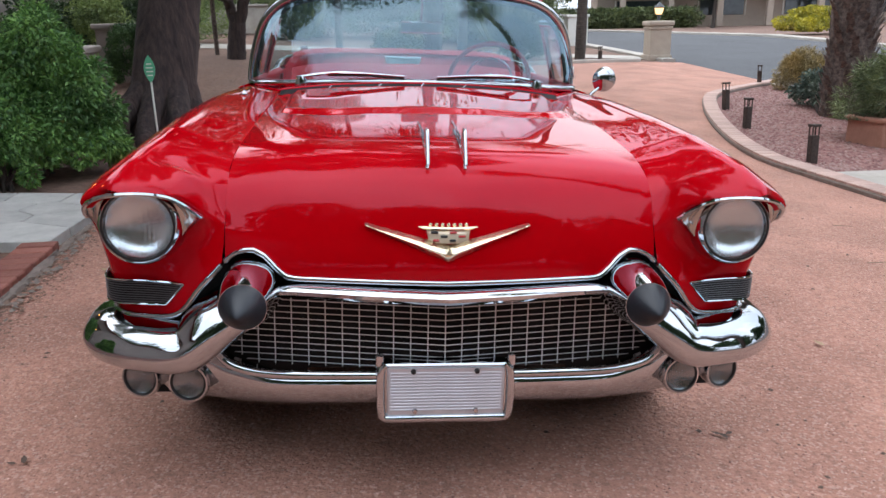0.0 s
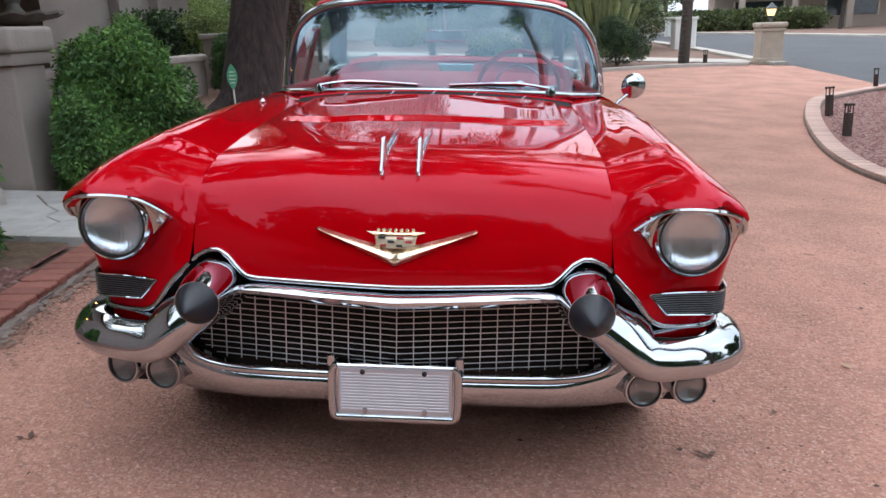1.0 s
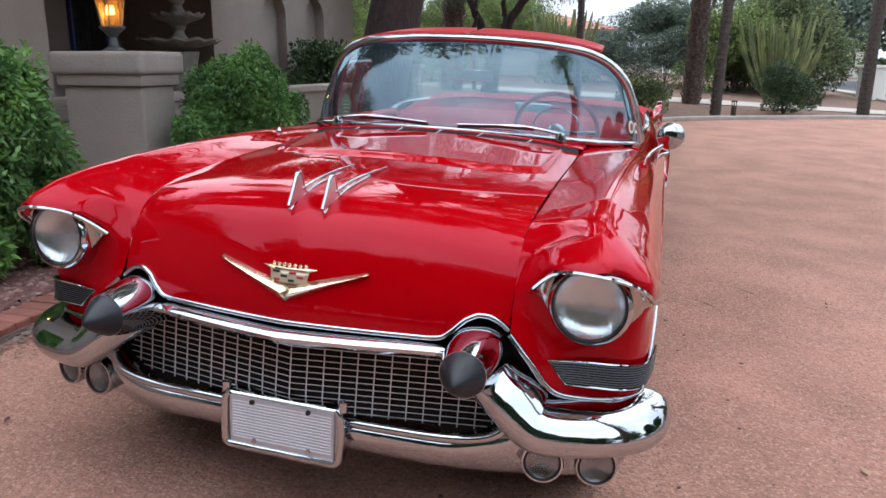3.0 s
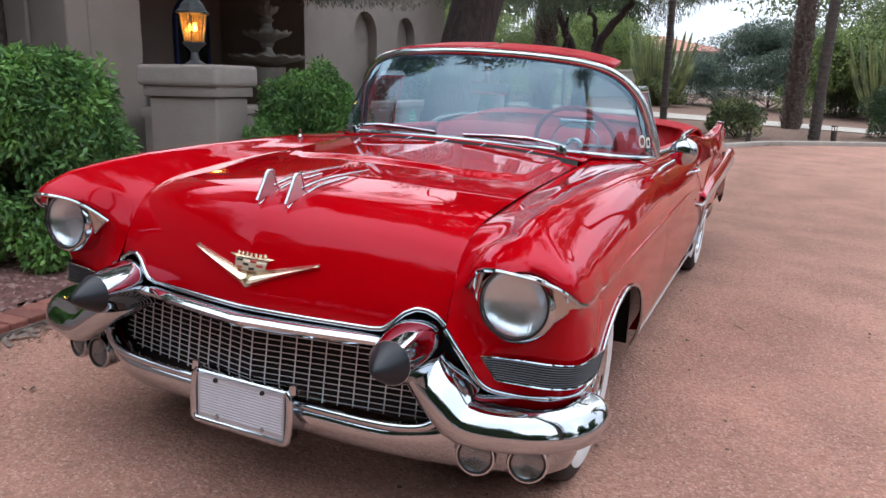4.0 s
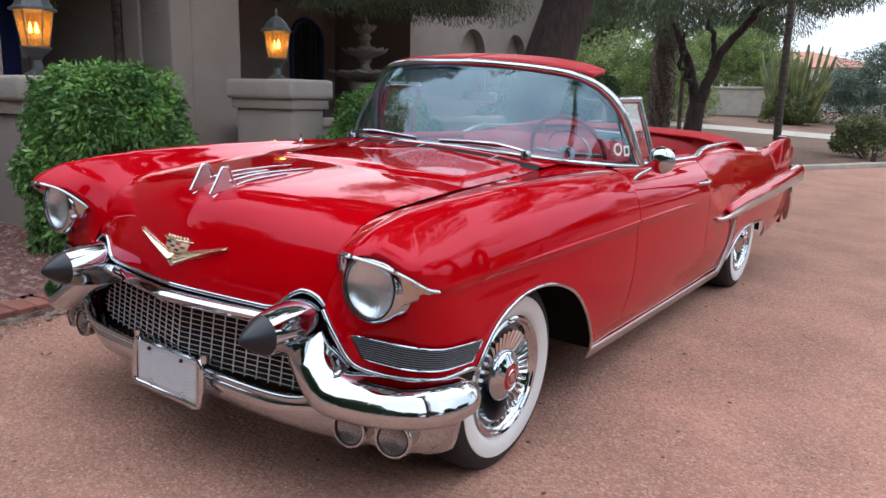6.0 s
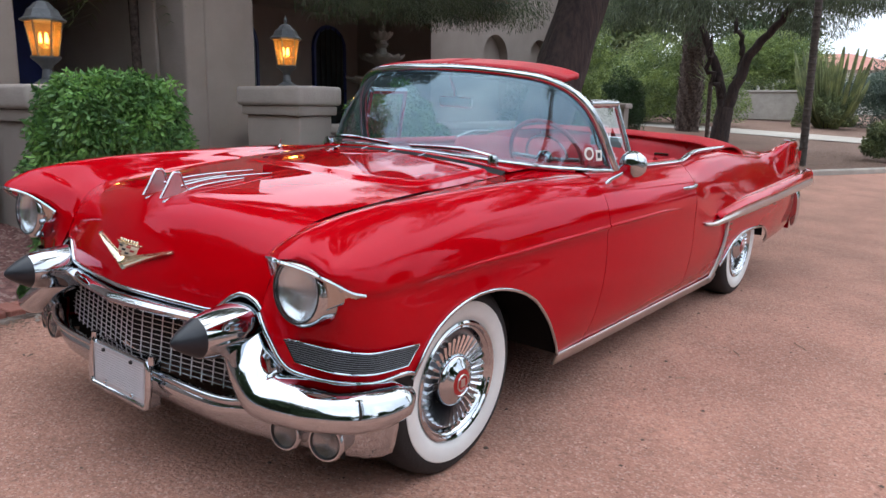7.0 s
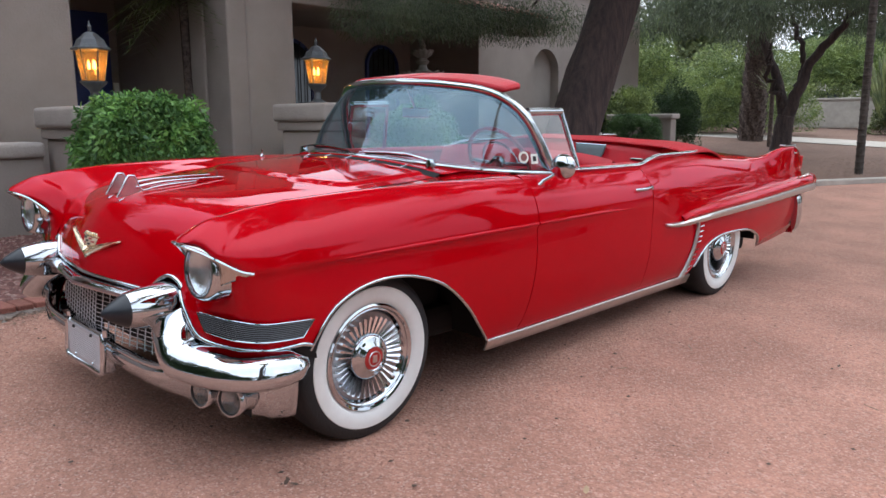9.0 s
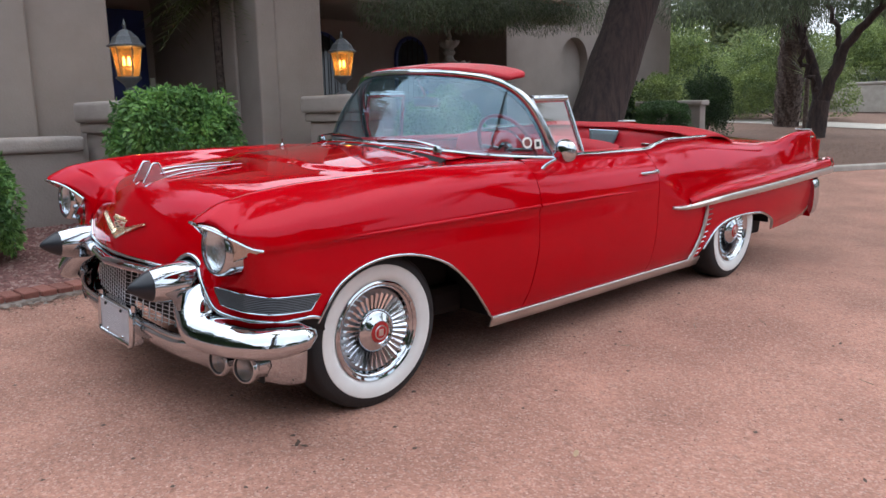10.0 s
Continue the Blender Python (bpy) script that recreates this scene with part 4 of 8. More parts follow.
v, f = limb([(0.35, 1.4, 3.3), (-1.0, 2.2, 3.4), (-2.4, 2.8, 3.15)], 0.08, 0.02, 12, 7, 0.03, 421)
link_mesh("limb", v, f, BARK, lean_tree, sharp=80)
# its wide crown, a dense broken roof high over the car that thins out towards its edges
rnd = np.random.RandomState(15)
roof = []
for i in range(11):
    for j in range(8):
        x, y = -6.2 + 0.84 * i + rnd.uniform(-0.3, 0.3), 1.6 + 0.82 * j + rnd.uniform(-0.3, 0.3)
        edge = max((x - 0.6) / 1.6, (y - 6.6) / 2.0, 0)
        if rnd.rand() > 0.55 * edge:
            roof.append((x + 2.7, y - 6.05, 6.6 + 0.10 * (y - 1) + rnd.uniform(-0.6, 0.6)))
c = np.array(roof)
v, q = leaf_cloud(rnd, c, np.ones((len(c), 1)) * np.array([[0.75, 0.75, 0.34]]) * rnd.uniform(0.7, 1.25, (len(c), 1)), 60000, 0.050, shell=0.1, long=3.6, droop=0.4)
quick_mesh("upper_crown", v, q, PINE, lean_tree)
# separate sprays at the end of its forward boughs
c1 = np.concatenate([np.stack([rnd.uniform(-4.5, 1.5, 12), rnd.uniform(0.5, 5.0, 12), rnd.uniform(4.6, 7.6, 12)], 1), np.stack([rnd.uniform(0.6, 6.8, 44), rnd.uniform(0.0, 5.5, 44), rnd.uniform(3.6, 7.2, 44)], 1)])
v, q = leaf_cloud(rnd, c1, rnd.uniform(0.35, 0.85, (56, 1)) * np.array([[1.0, 1.0, 0.45]]), 36000, 0.034, shell=0.1, long=4.0, droop=0.5)
quick_mesh("edge_crown", v, q, PINE, lean_tree)
for k, e in enumerate(c1):
    v, f = limb([(0.6, 2.1, 5.2), (0.55 * e[0] + 0.25, 0.5 * e[1] + 0.9, 0.6 * e[2] + 2.3), tuple(e)], 0.05, 0.012, 12, 6, 0.06, 500 + k)
    link_mesh("limb", v, f, BARK, lean_tree, sharp=80)
for k, e in enumerate(c[::14]):
    v, f = limb([(0.6, 2.1, 5.4), (0.3 * e[0] + 0.4, 0.4 * e[1] + 1.2, 0.5 * e[2] + 3.2), tuple(e)], 0.09, 0.02, 12, 7, 0.05, 400 + k)
    link_mesh("limb", v, f, BARK, lean_tree, sharp=80)
for k, (a, r) in enumerate(((0.2, 0.80), (1.3, 0.70), (2.3, 0.85), (3.1, 0.95), (3.9, 0.95), (4.7, 0.75), (5.5, 0.85))):
    v, f = limb([(0.12 + 0.08 * math.cos(a), 0.45 + 0.08 * math.sin(a), 1.35), (0.07 + 0.22 * math.cos(a), 0.24 + 0.22 * math.sin(a), 0.62), (0.62 * r * math.cos(a), 0.62 * r * math.sin(a), 0.16), (r * math.cos(a + 0.1), r * math.sin(a + 0.1), -0.02), (1.25 * r * math.cos(a + 0.1), 1.25 * r * math.sin(a + 0.1), -0.12)], 0.19, 0.08, 22, 14, 0.006, 300 + k)
    link_mesh("root", v, f, BARK, lean_tree, sharp=80)

# multi-stemmed tree and palms beyond the drive
mt = [([(0, 0, 0), (0.05, 0, 0.5), (0.1, 0, 0.9)], 0.24, 0.2), ([(0.08, 0, 0.75), (-0.15, 0.1, 1.6), (-0.75, 0.2, 3.0), (-1.0, 0.2, 3.8)], 0.14, 0.06), ([(0.1, 0, 0.8), (0.35, -0.05, 1.5), (0.85, 0, 2.5), (1.9, 0.2, 3.6)], 0.15, 0.05), ([(0.3, 0, 1.4), (0.35, 0.1, 2.2), (0.0, 0.2, 3.3)], 0.09, 0.04), ([(0.1, 0, 1.0), (-0.28, -0.1, 1.7), (-0.32, -0.1, 2.6)], 0.08, 0.04)]
cr = [(3.0 * math.cos(a) * k, 2.4 * math.sin(a) * k, 3.55 + 0.4 * math.sin(5 * a) + 0.6 * (1 - k), 1.2) for a in np.linspace(0, 6.28, 13) for k in (0.55, 1.0)] + [(2.3 * math.cos(a), 2.0 * math.sin(a), 4.7 + 0.3 * math.sin(4 * a), 0.9) for a in np.linspace(0, 6.28, 9)]
tree("multi_stem_tree", -3.65, 17.1, mt, cr, PINE, BARK, "dark multi-stemmed tree with a wide drooping crown", 21, 105000, 0.016, long=8.0, droop=1.5, squash=0.55)


def palm_trunk(x, y, h, r0, r1, seed, label, boots=True, lean=(0, 0)):
    """A palm trunk wrapped in old leaf bases, or ringed and bare."""
    rnd = np.random.RandomState(seed)
    t = thing("palm_tree", label, "palm tree", pose(x, y, GZ(x, y) - 0.04))
    v, f = limb([(0, 0, 0), (lean[0] * 0.3, lean[1] * 0.3, h * 0.4), (lean[0], lean[1], h)], r0 * (0.85 if boots else 1), r1 * (0.85 if boots else 1), 30, 14)
    link_mesh("trunk", v, f, PALM if boots else BARK_PALE, t, sharp=80)
    if boots:
        vs, fs = [], []
        k = 0
        for z in np.arange(0.05, h, 0.085):
            for j in range(9):
                a = j * 2 * math.pi / 9 + z * 7.3 + rnd.uniform(-0.2, 0.2)
                u = z / h
                r = r0 + (r1 - r0) * u
                cx, cy = lean[0] * u, lean[1] * u
                w, l, o = 0.055, rnd.uniform(0.09, 0.17), rnd.uniform(0.04, 0.10)
                d, s = np.array([math.cos(a), math.sin(a), 0]), np.array([-math.sin(a), math.cos(a), 0])
                p = np.array([cx, cy, z]) + d * r * 0.86
                vs += [p - s * w, p + s * w, p + s * w * 0.6 + d * o + (0, 0, l), p - s * w * 0.6 + d * o + (0, 0, l)]
                fs.append((k, k + 1, k + 2, k + 3))
                k += 4
        quick_mesh("boot_bark", vs, fs, PALM, t)
    else:
        v, f = join_data(*[lathe_data([(r0 + (r1 - r0) * z / h + 0.001, z), (r0 + (r1 - r0) * z / h + 0.012, z + 0.02), (r0 + (r1 - r0) * z / h, z + 0.05)], 12, Matrix.Translation((lean[0] * (z / h) ** 1.2, lean[1] * z / h, 0))) for z in np.arange(0.1, h - 0.1, 0.12)])
        link_mesh("ringed_bark", v, f, BARK_PALE, t, sharp=60)
    # arching fronds at the head
    vs, fs, k = [], [], 0
    for j in range(38):
        a, e = rnd.uniform(0, 6.28), rnd.uniform(-0.9, 1.2)
        d = np.array([math.cos(a), math.sin(a), 0])
        s = np.array([-math.sin(a), math.cos(a), 0])
        for q in np.linspace(0.15, 1, 14):
            c = np.array([lean[0], lean[1], h]) + d * 1.7 * q * math.cos(e) + np.array([0, 0, 1.5 * q * math.sin(e) - 0.9 * q * q])
            for sg in (-1, 1):
                tip = c + s * sg * 0.5 * (1 - 0.6 * abs(q - 0.5)) + d * 0.28 + np.array([0, 0, -0.16])
                vs += [c, c + d * 0.035, tip, tip - d * 0.01]
                fs.append((k, k + 1, k + 2, k + 3))
                k += 4
    quick_mesh("fronds", vs, fs, LEAF_OLIVE, t)
    return t


palm_trunk(-5.5, 20.0, 7.5, 0.40, 0.32, 31, "shaggy palm trunk wrapped in old leaf bases", lean=(0.2, 0))
palm_trunk(1.47, 19.9, 8.0, 0.28, 0.22, 32, "tall shaggy palm trunk beyond the drive", lean=(0.25, 0))
palm_trunk(1.97, 16.7, 7.5, 0.125, 0.09, 33, "slender ringed palm trunk with flared foot", boots=False, lean=(0.35, 0))
palm_trunk(5.65, 19.2, 8.0, 0.15, 0.12, 34, "slender bare palm trunk near the entrance", boots=False, lean=(0.25, 0))
palm_trunk(-0.91, 13.5, 6.5, 0.072, 0.058, 35, "slender bare trunk at the kerb", boots=False, lean=(0.03, 0))
palm_trunk(5.3, -2.4, 14.0, 0.22, 0.17, 37, "tall bare palm trunk leaning beside the drive", boots=False, lean=(-0.4, 3.8))
palm_trunk(7.05, 8.6, 5.5, 0.40, 0.34, 36, "stout shaggy palm trunk in the gravel bed")

bush("shrub", 0.35, 15.9, GZ(0.3, 15.9), (0.72, 0.68, 0.50), LEAF_OLIVE, 41, 14000, 0.028, "loose olive-green desert shrub by the kerb")
bush("shrub", 3.65, 18.2, GZ(3.6, 18.2), (0.85, 0.8, 0.70), LEAF_DARK, 42, 26000, 0.022, "rounded clipped dark green shrub")
bush("shrub", 0.6, 28.6, GZ(0.4, 30), (4.1, 2.2, 1.75), LEAF_GREY, 43, 110000, 0.032, "broad grey-green desert shrub", n=90, rough=0.22, long=2.6)
bush("shrub", 4.6, 27.5, GZ(4, 27), (2.2, 2.0, 2.2), LEAF_OLIVE, 44, 26000, 0.06, "tall olive-green shrub beyond the pavement", n=30)
bush("shrub", -7.0, 22.9, GZ(-7, 23), (2.4, 1.8, 1.7), LEAF_LIME, 45, 70000, 0.032, "light yellow-green shrub beyond the pavement", n=30)
bush("shrub", -6.2, 29.4, GZ(-6, 29), (3.4, 1.3, 1.9), LEAF_LIME, 55, 80000, 0.036, "tall yellow-green hedge behind the low wall", n=60, rough=0.3)
bush("shrub", -2.9, 25.6, GZ(-2.9, 25.6), (0.9, 0.8, 0.75), LEAF_OLIVE, 56, 12000, 0.04, "grey-green bushy growth round the foot of a cactus", n=30)
bush("shrub", 3.0, 26.0, GZ(3, 26), (2.0, 1.4, 1.7), LEAF_LIME, 57, 26000, 0.05, "soft yellow-green desert shrub beyond the pavement", n=40)
bush("shrub", -11.5, 23.5, GZ(-7, 23), (3.2, 2.4, 2.2), LEAF_LIME, 47, 70000, 0.04, "tall green shrub by the far wall", n=34)
bush("hedge", -5.41, 15.0, GZ(-5.4, 15), (0.62, 0.80, 0.98), LEAF_DARK, 48, 26000, 0.024, "dark rounded evergreen hedge", n=40)
bush("hedge", -4.19, 11.0, GZ(-4.2, 11), (0.50, 0.50, 0.60), LEAF_HEDGE, 49, 42000, 0.016, "low clipped green box hedge before the planter wall", n=220, rough=0.14, boxy=6.0, inner=0.7)
pe = thing("planter_end_wall", "low stucco wall behind the clipped hedge", "garden wall")
part("body", box(1.35, 0.22, 1.0, (-4.42, 11.75, GZ(-4.4, 11.75) + 0.42), 0.02), STUCCO, pe)
part("coping", box(1.45, 0.32, 0.10, (-4.42, 11.75, GZ(-4.4, 11.75) + 0.96), 0.03, 3), STUCCO_CAP, pe, smooth=True)
bush("shrub", -5.45, 13.0, GZ(-5.5, 13), (0.75, 0.8, 0.88), LEAF_LIME, 50, 18000, 0.026, "yellow-green leafy shrub near the hedge")
bush("grass_clump", 8.45, 12.2, GZ(8, 12.2), (0.55, 0.55, 0.45), STRAW, 51, 16000, 0.010, "rounded straw-coloured ornamental grass clump", category="grass", n=40, long=9)
bush("shrub", 20.5, 32.5, GZ(9, 34) + 0.1, (2.2, 1.5, 0.62), LEAF_YELLOW, 52, 22000, 0.06, "yellow flowering shrub across the street", n=26)
bush("shrub", 7.3, 9.6, GZ(7.3, 9.6), (0.55, 0.55, 0.36), LEAF_GREY, 53, 8000, 0.03, "grey-green low plant in the gravel bed")
bush("shrub", 6.35, 6.4, GZ(6.3, 6.4) + 0.3, (0.62, 0.6, 0.5), LEAF_OLIVE, 54, 16000, 0.010, "wispy olive plant growing in a terracotta trough", long=12)
for i, (x, y, s) in enumerate(((-14, 34, 5), (-10, 44, 4.5), (9, 44, 4.0), (3, 52, 9.5), (24, 52, 5), (34, 46, 4.5), (-22, 30, 5), (14, 60, 5), (-30, 20, 5), (44, 30, 6), (17, 76, 8), (25, 72, 9), (33, 74, 8), (9, 84, 8))):
    tree("tree", x, y, [([(0, 0, 0), (0.1, 0, s * 0.5), (0.2, 0.1, s * 0.9)], 0.16, 0.06)], [(s * 0.45 * math.cos(a) * k, s * 0.45 * math.sin(a) * k, s * (0.85 + 0.25 * math.sin(2 * a + i)), s * 0.30) for a in np.linspace(0, 6.28, 8) for k in (0.3, 0.8)], (LEAF_OLIVE, LEAF_DARK, LEAF_GREY)[i % 3], BARK_PALE, ("spreading tree with olive foliage far behind", "dark leafy tree far behind", "grey-green tree far behind")[i % 3], 60 + i, 6000, 0.16)


for i, (x, y, s) in enumerate(((-8, -12, 8), (-3, -13, 8.5), (3, -12.5, 8), (9, -14, 8), (14.5, -13, 7), (-14, -6, 8), (18, -5, 7), (20, 4, 6.5), (23, 13, 6.5), (-2, -20, 10), (12, -21, 10), (17, -16, 9), (5, -18, 10))):
    tree("tree", x, y, [([(0, 0, 0), (0.1, 0, s * 0.5), (0.2, 0.1, s * 0.9)], 0.2, 0.07)], [(s * 0.55 * math.cos(a) * k, s * 0.5 * math.sin(a) * k, s * (0.55 + 0.3 * math.sin(2 * a + i) + 0.3 * (1 - k)), s * 0.30) for a in np.linspace(0, 6.28, 8) for k in (0.3, 0.8)], (LEAF_DARK, LEAF_DARK)[i % 2], BARK_PALE, ("broad dark-green tree across the drive", "dark broad tree across the drive")[i % 2], 160 + i, 12000, 0.22)

# unseen trees added behind the house to darken the sky mirrored in the paint
for i, (x, y, s) in enumerate(((-13, -4, 9), (-14, 2, 9))):
    tree("tree", x, y, [([(0, 0, 0), (0.1, 0, s * 0.5), (0.2, 0.1, s * 0.9)], 0.25, 0.08)], [(s * 0.42 * math.cos(a) * k, s * 0.42 * math.sin(a) * k, s * (0.62 + 0.25 * math.sin(2 * a + i) + 0.3 * (1 - k)), s * 0.28) for a in np.linspace(0, 6.28, 8) for k in (0.3, 0.8)], LEAF_DARK, BARK_PALE, "tall dark tree added out of sight behind the house", 190 + i, 9000, 0.2)


def hedge_row(x0, y0, x1, y1, h, w, seed, label, leaves=9000, mat=LEAF_DARK):
    rnd = np.random.RandomState(seed)
    t = thing("hedge", label, "hedge", pose(0, 0, 0))
    n = 40
    u = np.linspace(0, 1, n)
    c = np.stack([x0 + (x1 - x0) * u, y0 + (y1 - y0) * u, np.array([GZ(x0 + (x1 - x0) * k, y0 + (y1 - y0) * k) for k in u]) + h * 0.5], 1)
    r = np.ones((n, 1)) * np.array([[w, w, h * 0.5]])
    v, q = leaf_cloud(rnd, c, r, leaves, 0.12, shell=0.7)
    quick_mesh("leaves", v, q, mat, t)


hedge_row(14.5, 60, 24, 56, 1.5, 0.9, 71, "long clipped olive-green hedge across the street", 16000, LEAF_OLIVE)
hedge_row(-16, -12, 20, -13, 1.8, 1.2, 74, "long dark clipped hedge across the drive")
hedge_row(-30, 26, -9, 27.5, 2.2, 1.0, 72, "tall dark hedge beyond the pavement")

# tall columnar cactus clump
cact = thing("cactus", "tall pale green clump of columnar cactus", "cactus", pose(4.2, 24.5, GZ(4, 24.5)))
rnd = np.random.RandomState(81)
for k in range(64):
    a, r, h = rnd.uniform(0, 6.28), rnd.uniform(0, 0.95), rnd.uniform(1.2, 2.6)
    star = [(0.05 * (1 + 0.22 * math.cos(6 * w)) * math.cos(w), 0.05 * (1 + 0.22 * math.cos(6 * w)) * math.sin(w)) for w in np.linspace(0, 6.28, 25)[:-1]]
    v, f = sweep_data(spline([(r * 0.4 * math.cos(a), r * 0.4 * math.sin(a), 0), (r * math.cos(a), r * math.sin(a), h * 0.4), (1.5 * r * math.cos(a), 1.5 * r * math.sin(a), h)], 10), star, scale=[1] * 8 + [0.85, 0.3])
    link_mesh("stem", v, f, CACTUS, cact, sharp=60)
copy_thing(cact, pose(-2.9, 25.8, GZ(-2.9, 25.8)))

yucca = thing("yucca", "small spiky bright green fan palm", "yucca", pose(-4.35, 18.3, GZ(-4.3, 18.3)))
vs, fs = [], []
for k in range(60):
    a, e = rnd.uniform(0, 6.28), rnd.uniform(0.2, 1.4)
    d = np.array([math.cos(a) * math.cos(e), math.sin(a) * math.cos(e), math.sin(e)])
    s = np.cross(d, (0, 0, 1)) * 0.035
    o = np.array([0, 0, 1.4])
    vs += [o - s * 0.4, o + s * 0.4, o + d * 0.45 + s, o + d * 0.8]
    fs.append((4 * k, 4 * k + 1, 4 * k + 2, 4 * k + 3))
quick_mesh("fronds", vs, fs, LEAF_LIME, yucca)
rod("trunk", [(0, 0, -0.03), (0, 0, 1.45)], 0.06, PALM, yucca, n=9)

# ---- the car ----
# Its own frame: x across (plus: driver's side), y towards the tail, z up, the front axle at y = 0.
car = thing("convertible_car", "glossy red 1950s convertible with heavy chrome and tail fins", "car", SLOPE.copy())


def both(name, grid, mat, label="", thick=0.004, flip=False, sharp=40, parent=None):
    """The same panel on both flanks."""
    a = sheet(name, grid, mat, parent or car, label, flip=flip, thick=thick, sharp=sharp)
    b = sheet(name, mirrored(grid), mat, parent or car, label, flip=not flip, thick=thick, sharp=sharp)
    return a, b


def both_rod(name, path, r, mat, label="", n=8, scale=None, sx=1.0, sy=1.0, closed=False, up=(0, 0, 1)):
    p = np.array(path, float)
    rod(name, p, r, mat, car, label, n, closed, scale, sx, sy, up)
    q = p * np.array([-1, 1, 1])
    return rod(name, q[::-1], r, mat, car, label, n, closed, None if scale is None else list(scale)[::-1], sx, sy, up)


# -- bonnet --
HOOD_MID = [(-0.770, 0.664), (-0.768, 0.70), (-0.758, 0.74), (-0.738, 0.80), (-0.71, 0.865), (-0.672, 0.92), (-0.61, 0.960), (-0.52, 0.983), (-0.3, 1.004), (0, 1.026), (0.3, 1.047), (0.558, 1.066)]
HOOD_RIM = [(-0.665, 0.655), (-0.658, 0.695), (-0.645, 0.745), (-0.620, 0.80), (-0.590, 0.857), (-0.534, 0.906), (-0.417, 0.944), (-0.234, 0.967), (0, 0.988), (0.285, 1.004), (0.624, 1.026)]
LIP_Z = [(0, 0.664), (0.40, 0.660), (0.435, 0.664), (0.46, 0.684), (0.49, 0.714), (0.52, 0.729), (0.55, 0.727), (0.58, 0.714), (0.605, 0.692)]
NH = 56
mid_c, rim_c = spline(HOOD_MID, NH), spline(HOOD_RIM, NH)


def hood_point(s, i):
    """s: 0 at the crown line, 1 at the shut line; i along from the lip."""
    a, b = mid_c[i], rim_c[i]
    wy, wz = 0.30 * s + 0.70 * s**1.8, 0.20 * s + 0.80 * s**2.7
    y, z, x = a[0] + (b[0] - a[0]) * wy, a[1] + (b[1] - a[1]) * wz, 0.604 * s
    # the shallow raised panel ahead of the screen
    d = min((y - 0.02 - 1.6 * max(0, x - 0.30) ** 1.8) / 0.022, (0.545 - x) / 0.022)
    z += 0.011 * min(max(d, 0), 1) ** 2 * (3 - 2 * min(max(d, 0), 1))
    # front corner dips where the panel meets the wing
    return x, y, z


def hood_column(s):
    p = np.array([hood_point(s, i) for i in range(NH)])
    z0 = value(LIP_Z, 0.604 * s)
    k = int(np.argmax(p[:, 2] > z0))
    if k > 0:
        u = (z0 - p[k - 1, 2]) / (p[k, 2] - p[k - 1, 2])
        p = np.vstack([p[k - 1] + u * (p[k] - p[k - 1]), p[k:]])
    d = np.r_[0, np.cumsum(np.linalg.norm(np.diff(p, axis=0), axis=1))]
    q = np.linspace(0, d[-1], NH)
    return np.stack([np.interp(q, d, p[:, j]) for j in range(3)], 1)


S_COLS = np.r_[np.linspace(0, 0.7, 22), np.linspace(0.72, 1, 20)]
hood_half = np.array([hood_column(s) for s in S_COLS])
hood_grid = np.concatenate([mirrored(hood_half)[::-1], hood_half[1:]])
hood = sheet("bonnet", hood_grid, RED, car, "glossy red bonnet", thick=0, flip=True, sharp=60)
lip_half = np.array([hood_column(s)[0] for s in np.linspace(0, 1, 60)])
lip = np.concatenate([mirrored(lip_half)[::-1], lip_half[1:]]) + np.array([0, -0.004, -0.006])
rod("bonnet_lip", lip, 0.008, CHROME, hood, "chrome lip moulding", n=8, up=(0, 1, 0))

# -- front wings --
SILL_Z = 0.262
# flank sections from sill to shut line: (x, z)
SECT = {
    1.0: [(0.885, 0.262), (0.925, 0.36), (0.952, 0.52), (0.957, 0.68), (0.950, 0.795), (0.960, 0.816), (0.946, 0.885), (0.908, 0.965), (0.858, 1.012), (0.79, 1.034), (0.6085, 1.050)],
    0.8: [(0.889, 0.262), (0.928, 0.36), (0.955, 0.52), (0.960, 0.68), (0.952, 0.790), (0.963, 0.813), (0.948, 0.888), (0.907, 0.978), (0.840, 1.026), (0.74, 1.036), (0.6085, 1.040)],
    0.5: [(0.893, 0.262), (0.932, 0.36), (0.958, 0.52), (0.963, 0.68), (0.955, 0.788), (0.967, 0.810), (0.950, 0.890), (0.905, 0.978), (0.825, 1.034), (0.72, 1.027), (0.609, 1.015)],
    0.0: [(0.897, 0.262), (0.936, 0.36), (0.962, 0.52), (0.968, 0.68), (0.958, 0.784), (0.972, 0.805), (0.952, 0.886), (0.902, 0.966), (0.812, 1.026), (0.70, 1.006), (0.608, 0.985)],
    -0.35: [(0.90, 0.262), (0.94, 0.36), (0.966, 0.52), (0.972, 0.68), (0.962, 0.780), (0.977, 0.800), (0.954, 0.878), (0.900, 0.948), (0.808, 1.010), (0.70, 0.980), (0.607, 0.950)],
}
ARCH_F = [(-0.40, 0.44), (-0.369, 0.473), (-0.306, 0.572), (-0.25, 0.628), (-0.136, 0.678), (0.013, 0.696), (0.174, 0.676), (0.347, 0.61), (0.498, 0.492), (0.62, 0.365), (0.729, 0.262), (1.1, 0.262)]
ARCH_F = [tuple(p) for p in spline(ARCH_F[:-1], 60)] + [(1.1, 0.262)]
LOW, TOP = 18, 30


def section(y, table):
    ks = sorted(table)
    a = np.array([table[k] for k in ks], float)
    return np.stack([[np.interp(y, ks, a[:, i, j]) for j in range(2)] for i in range(a.shape[1])])


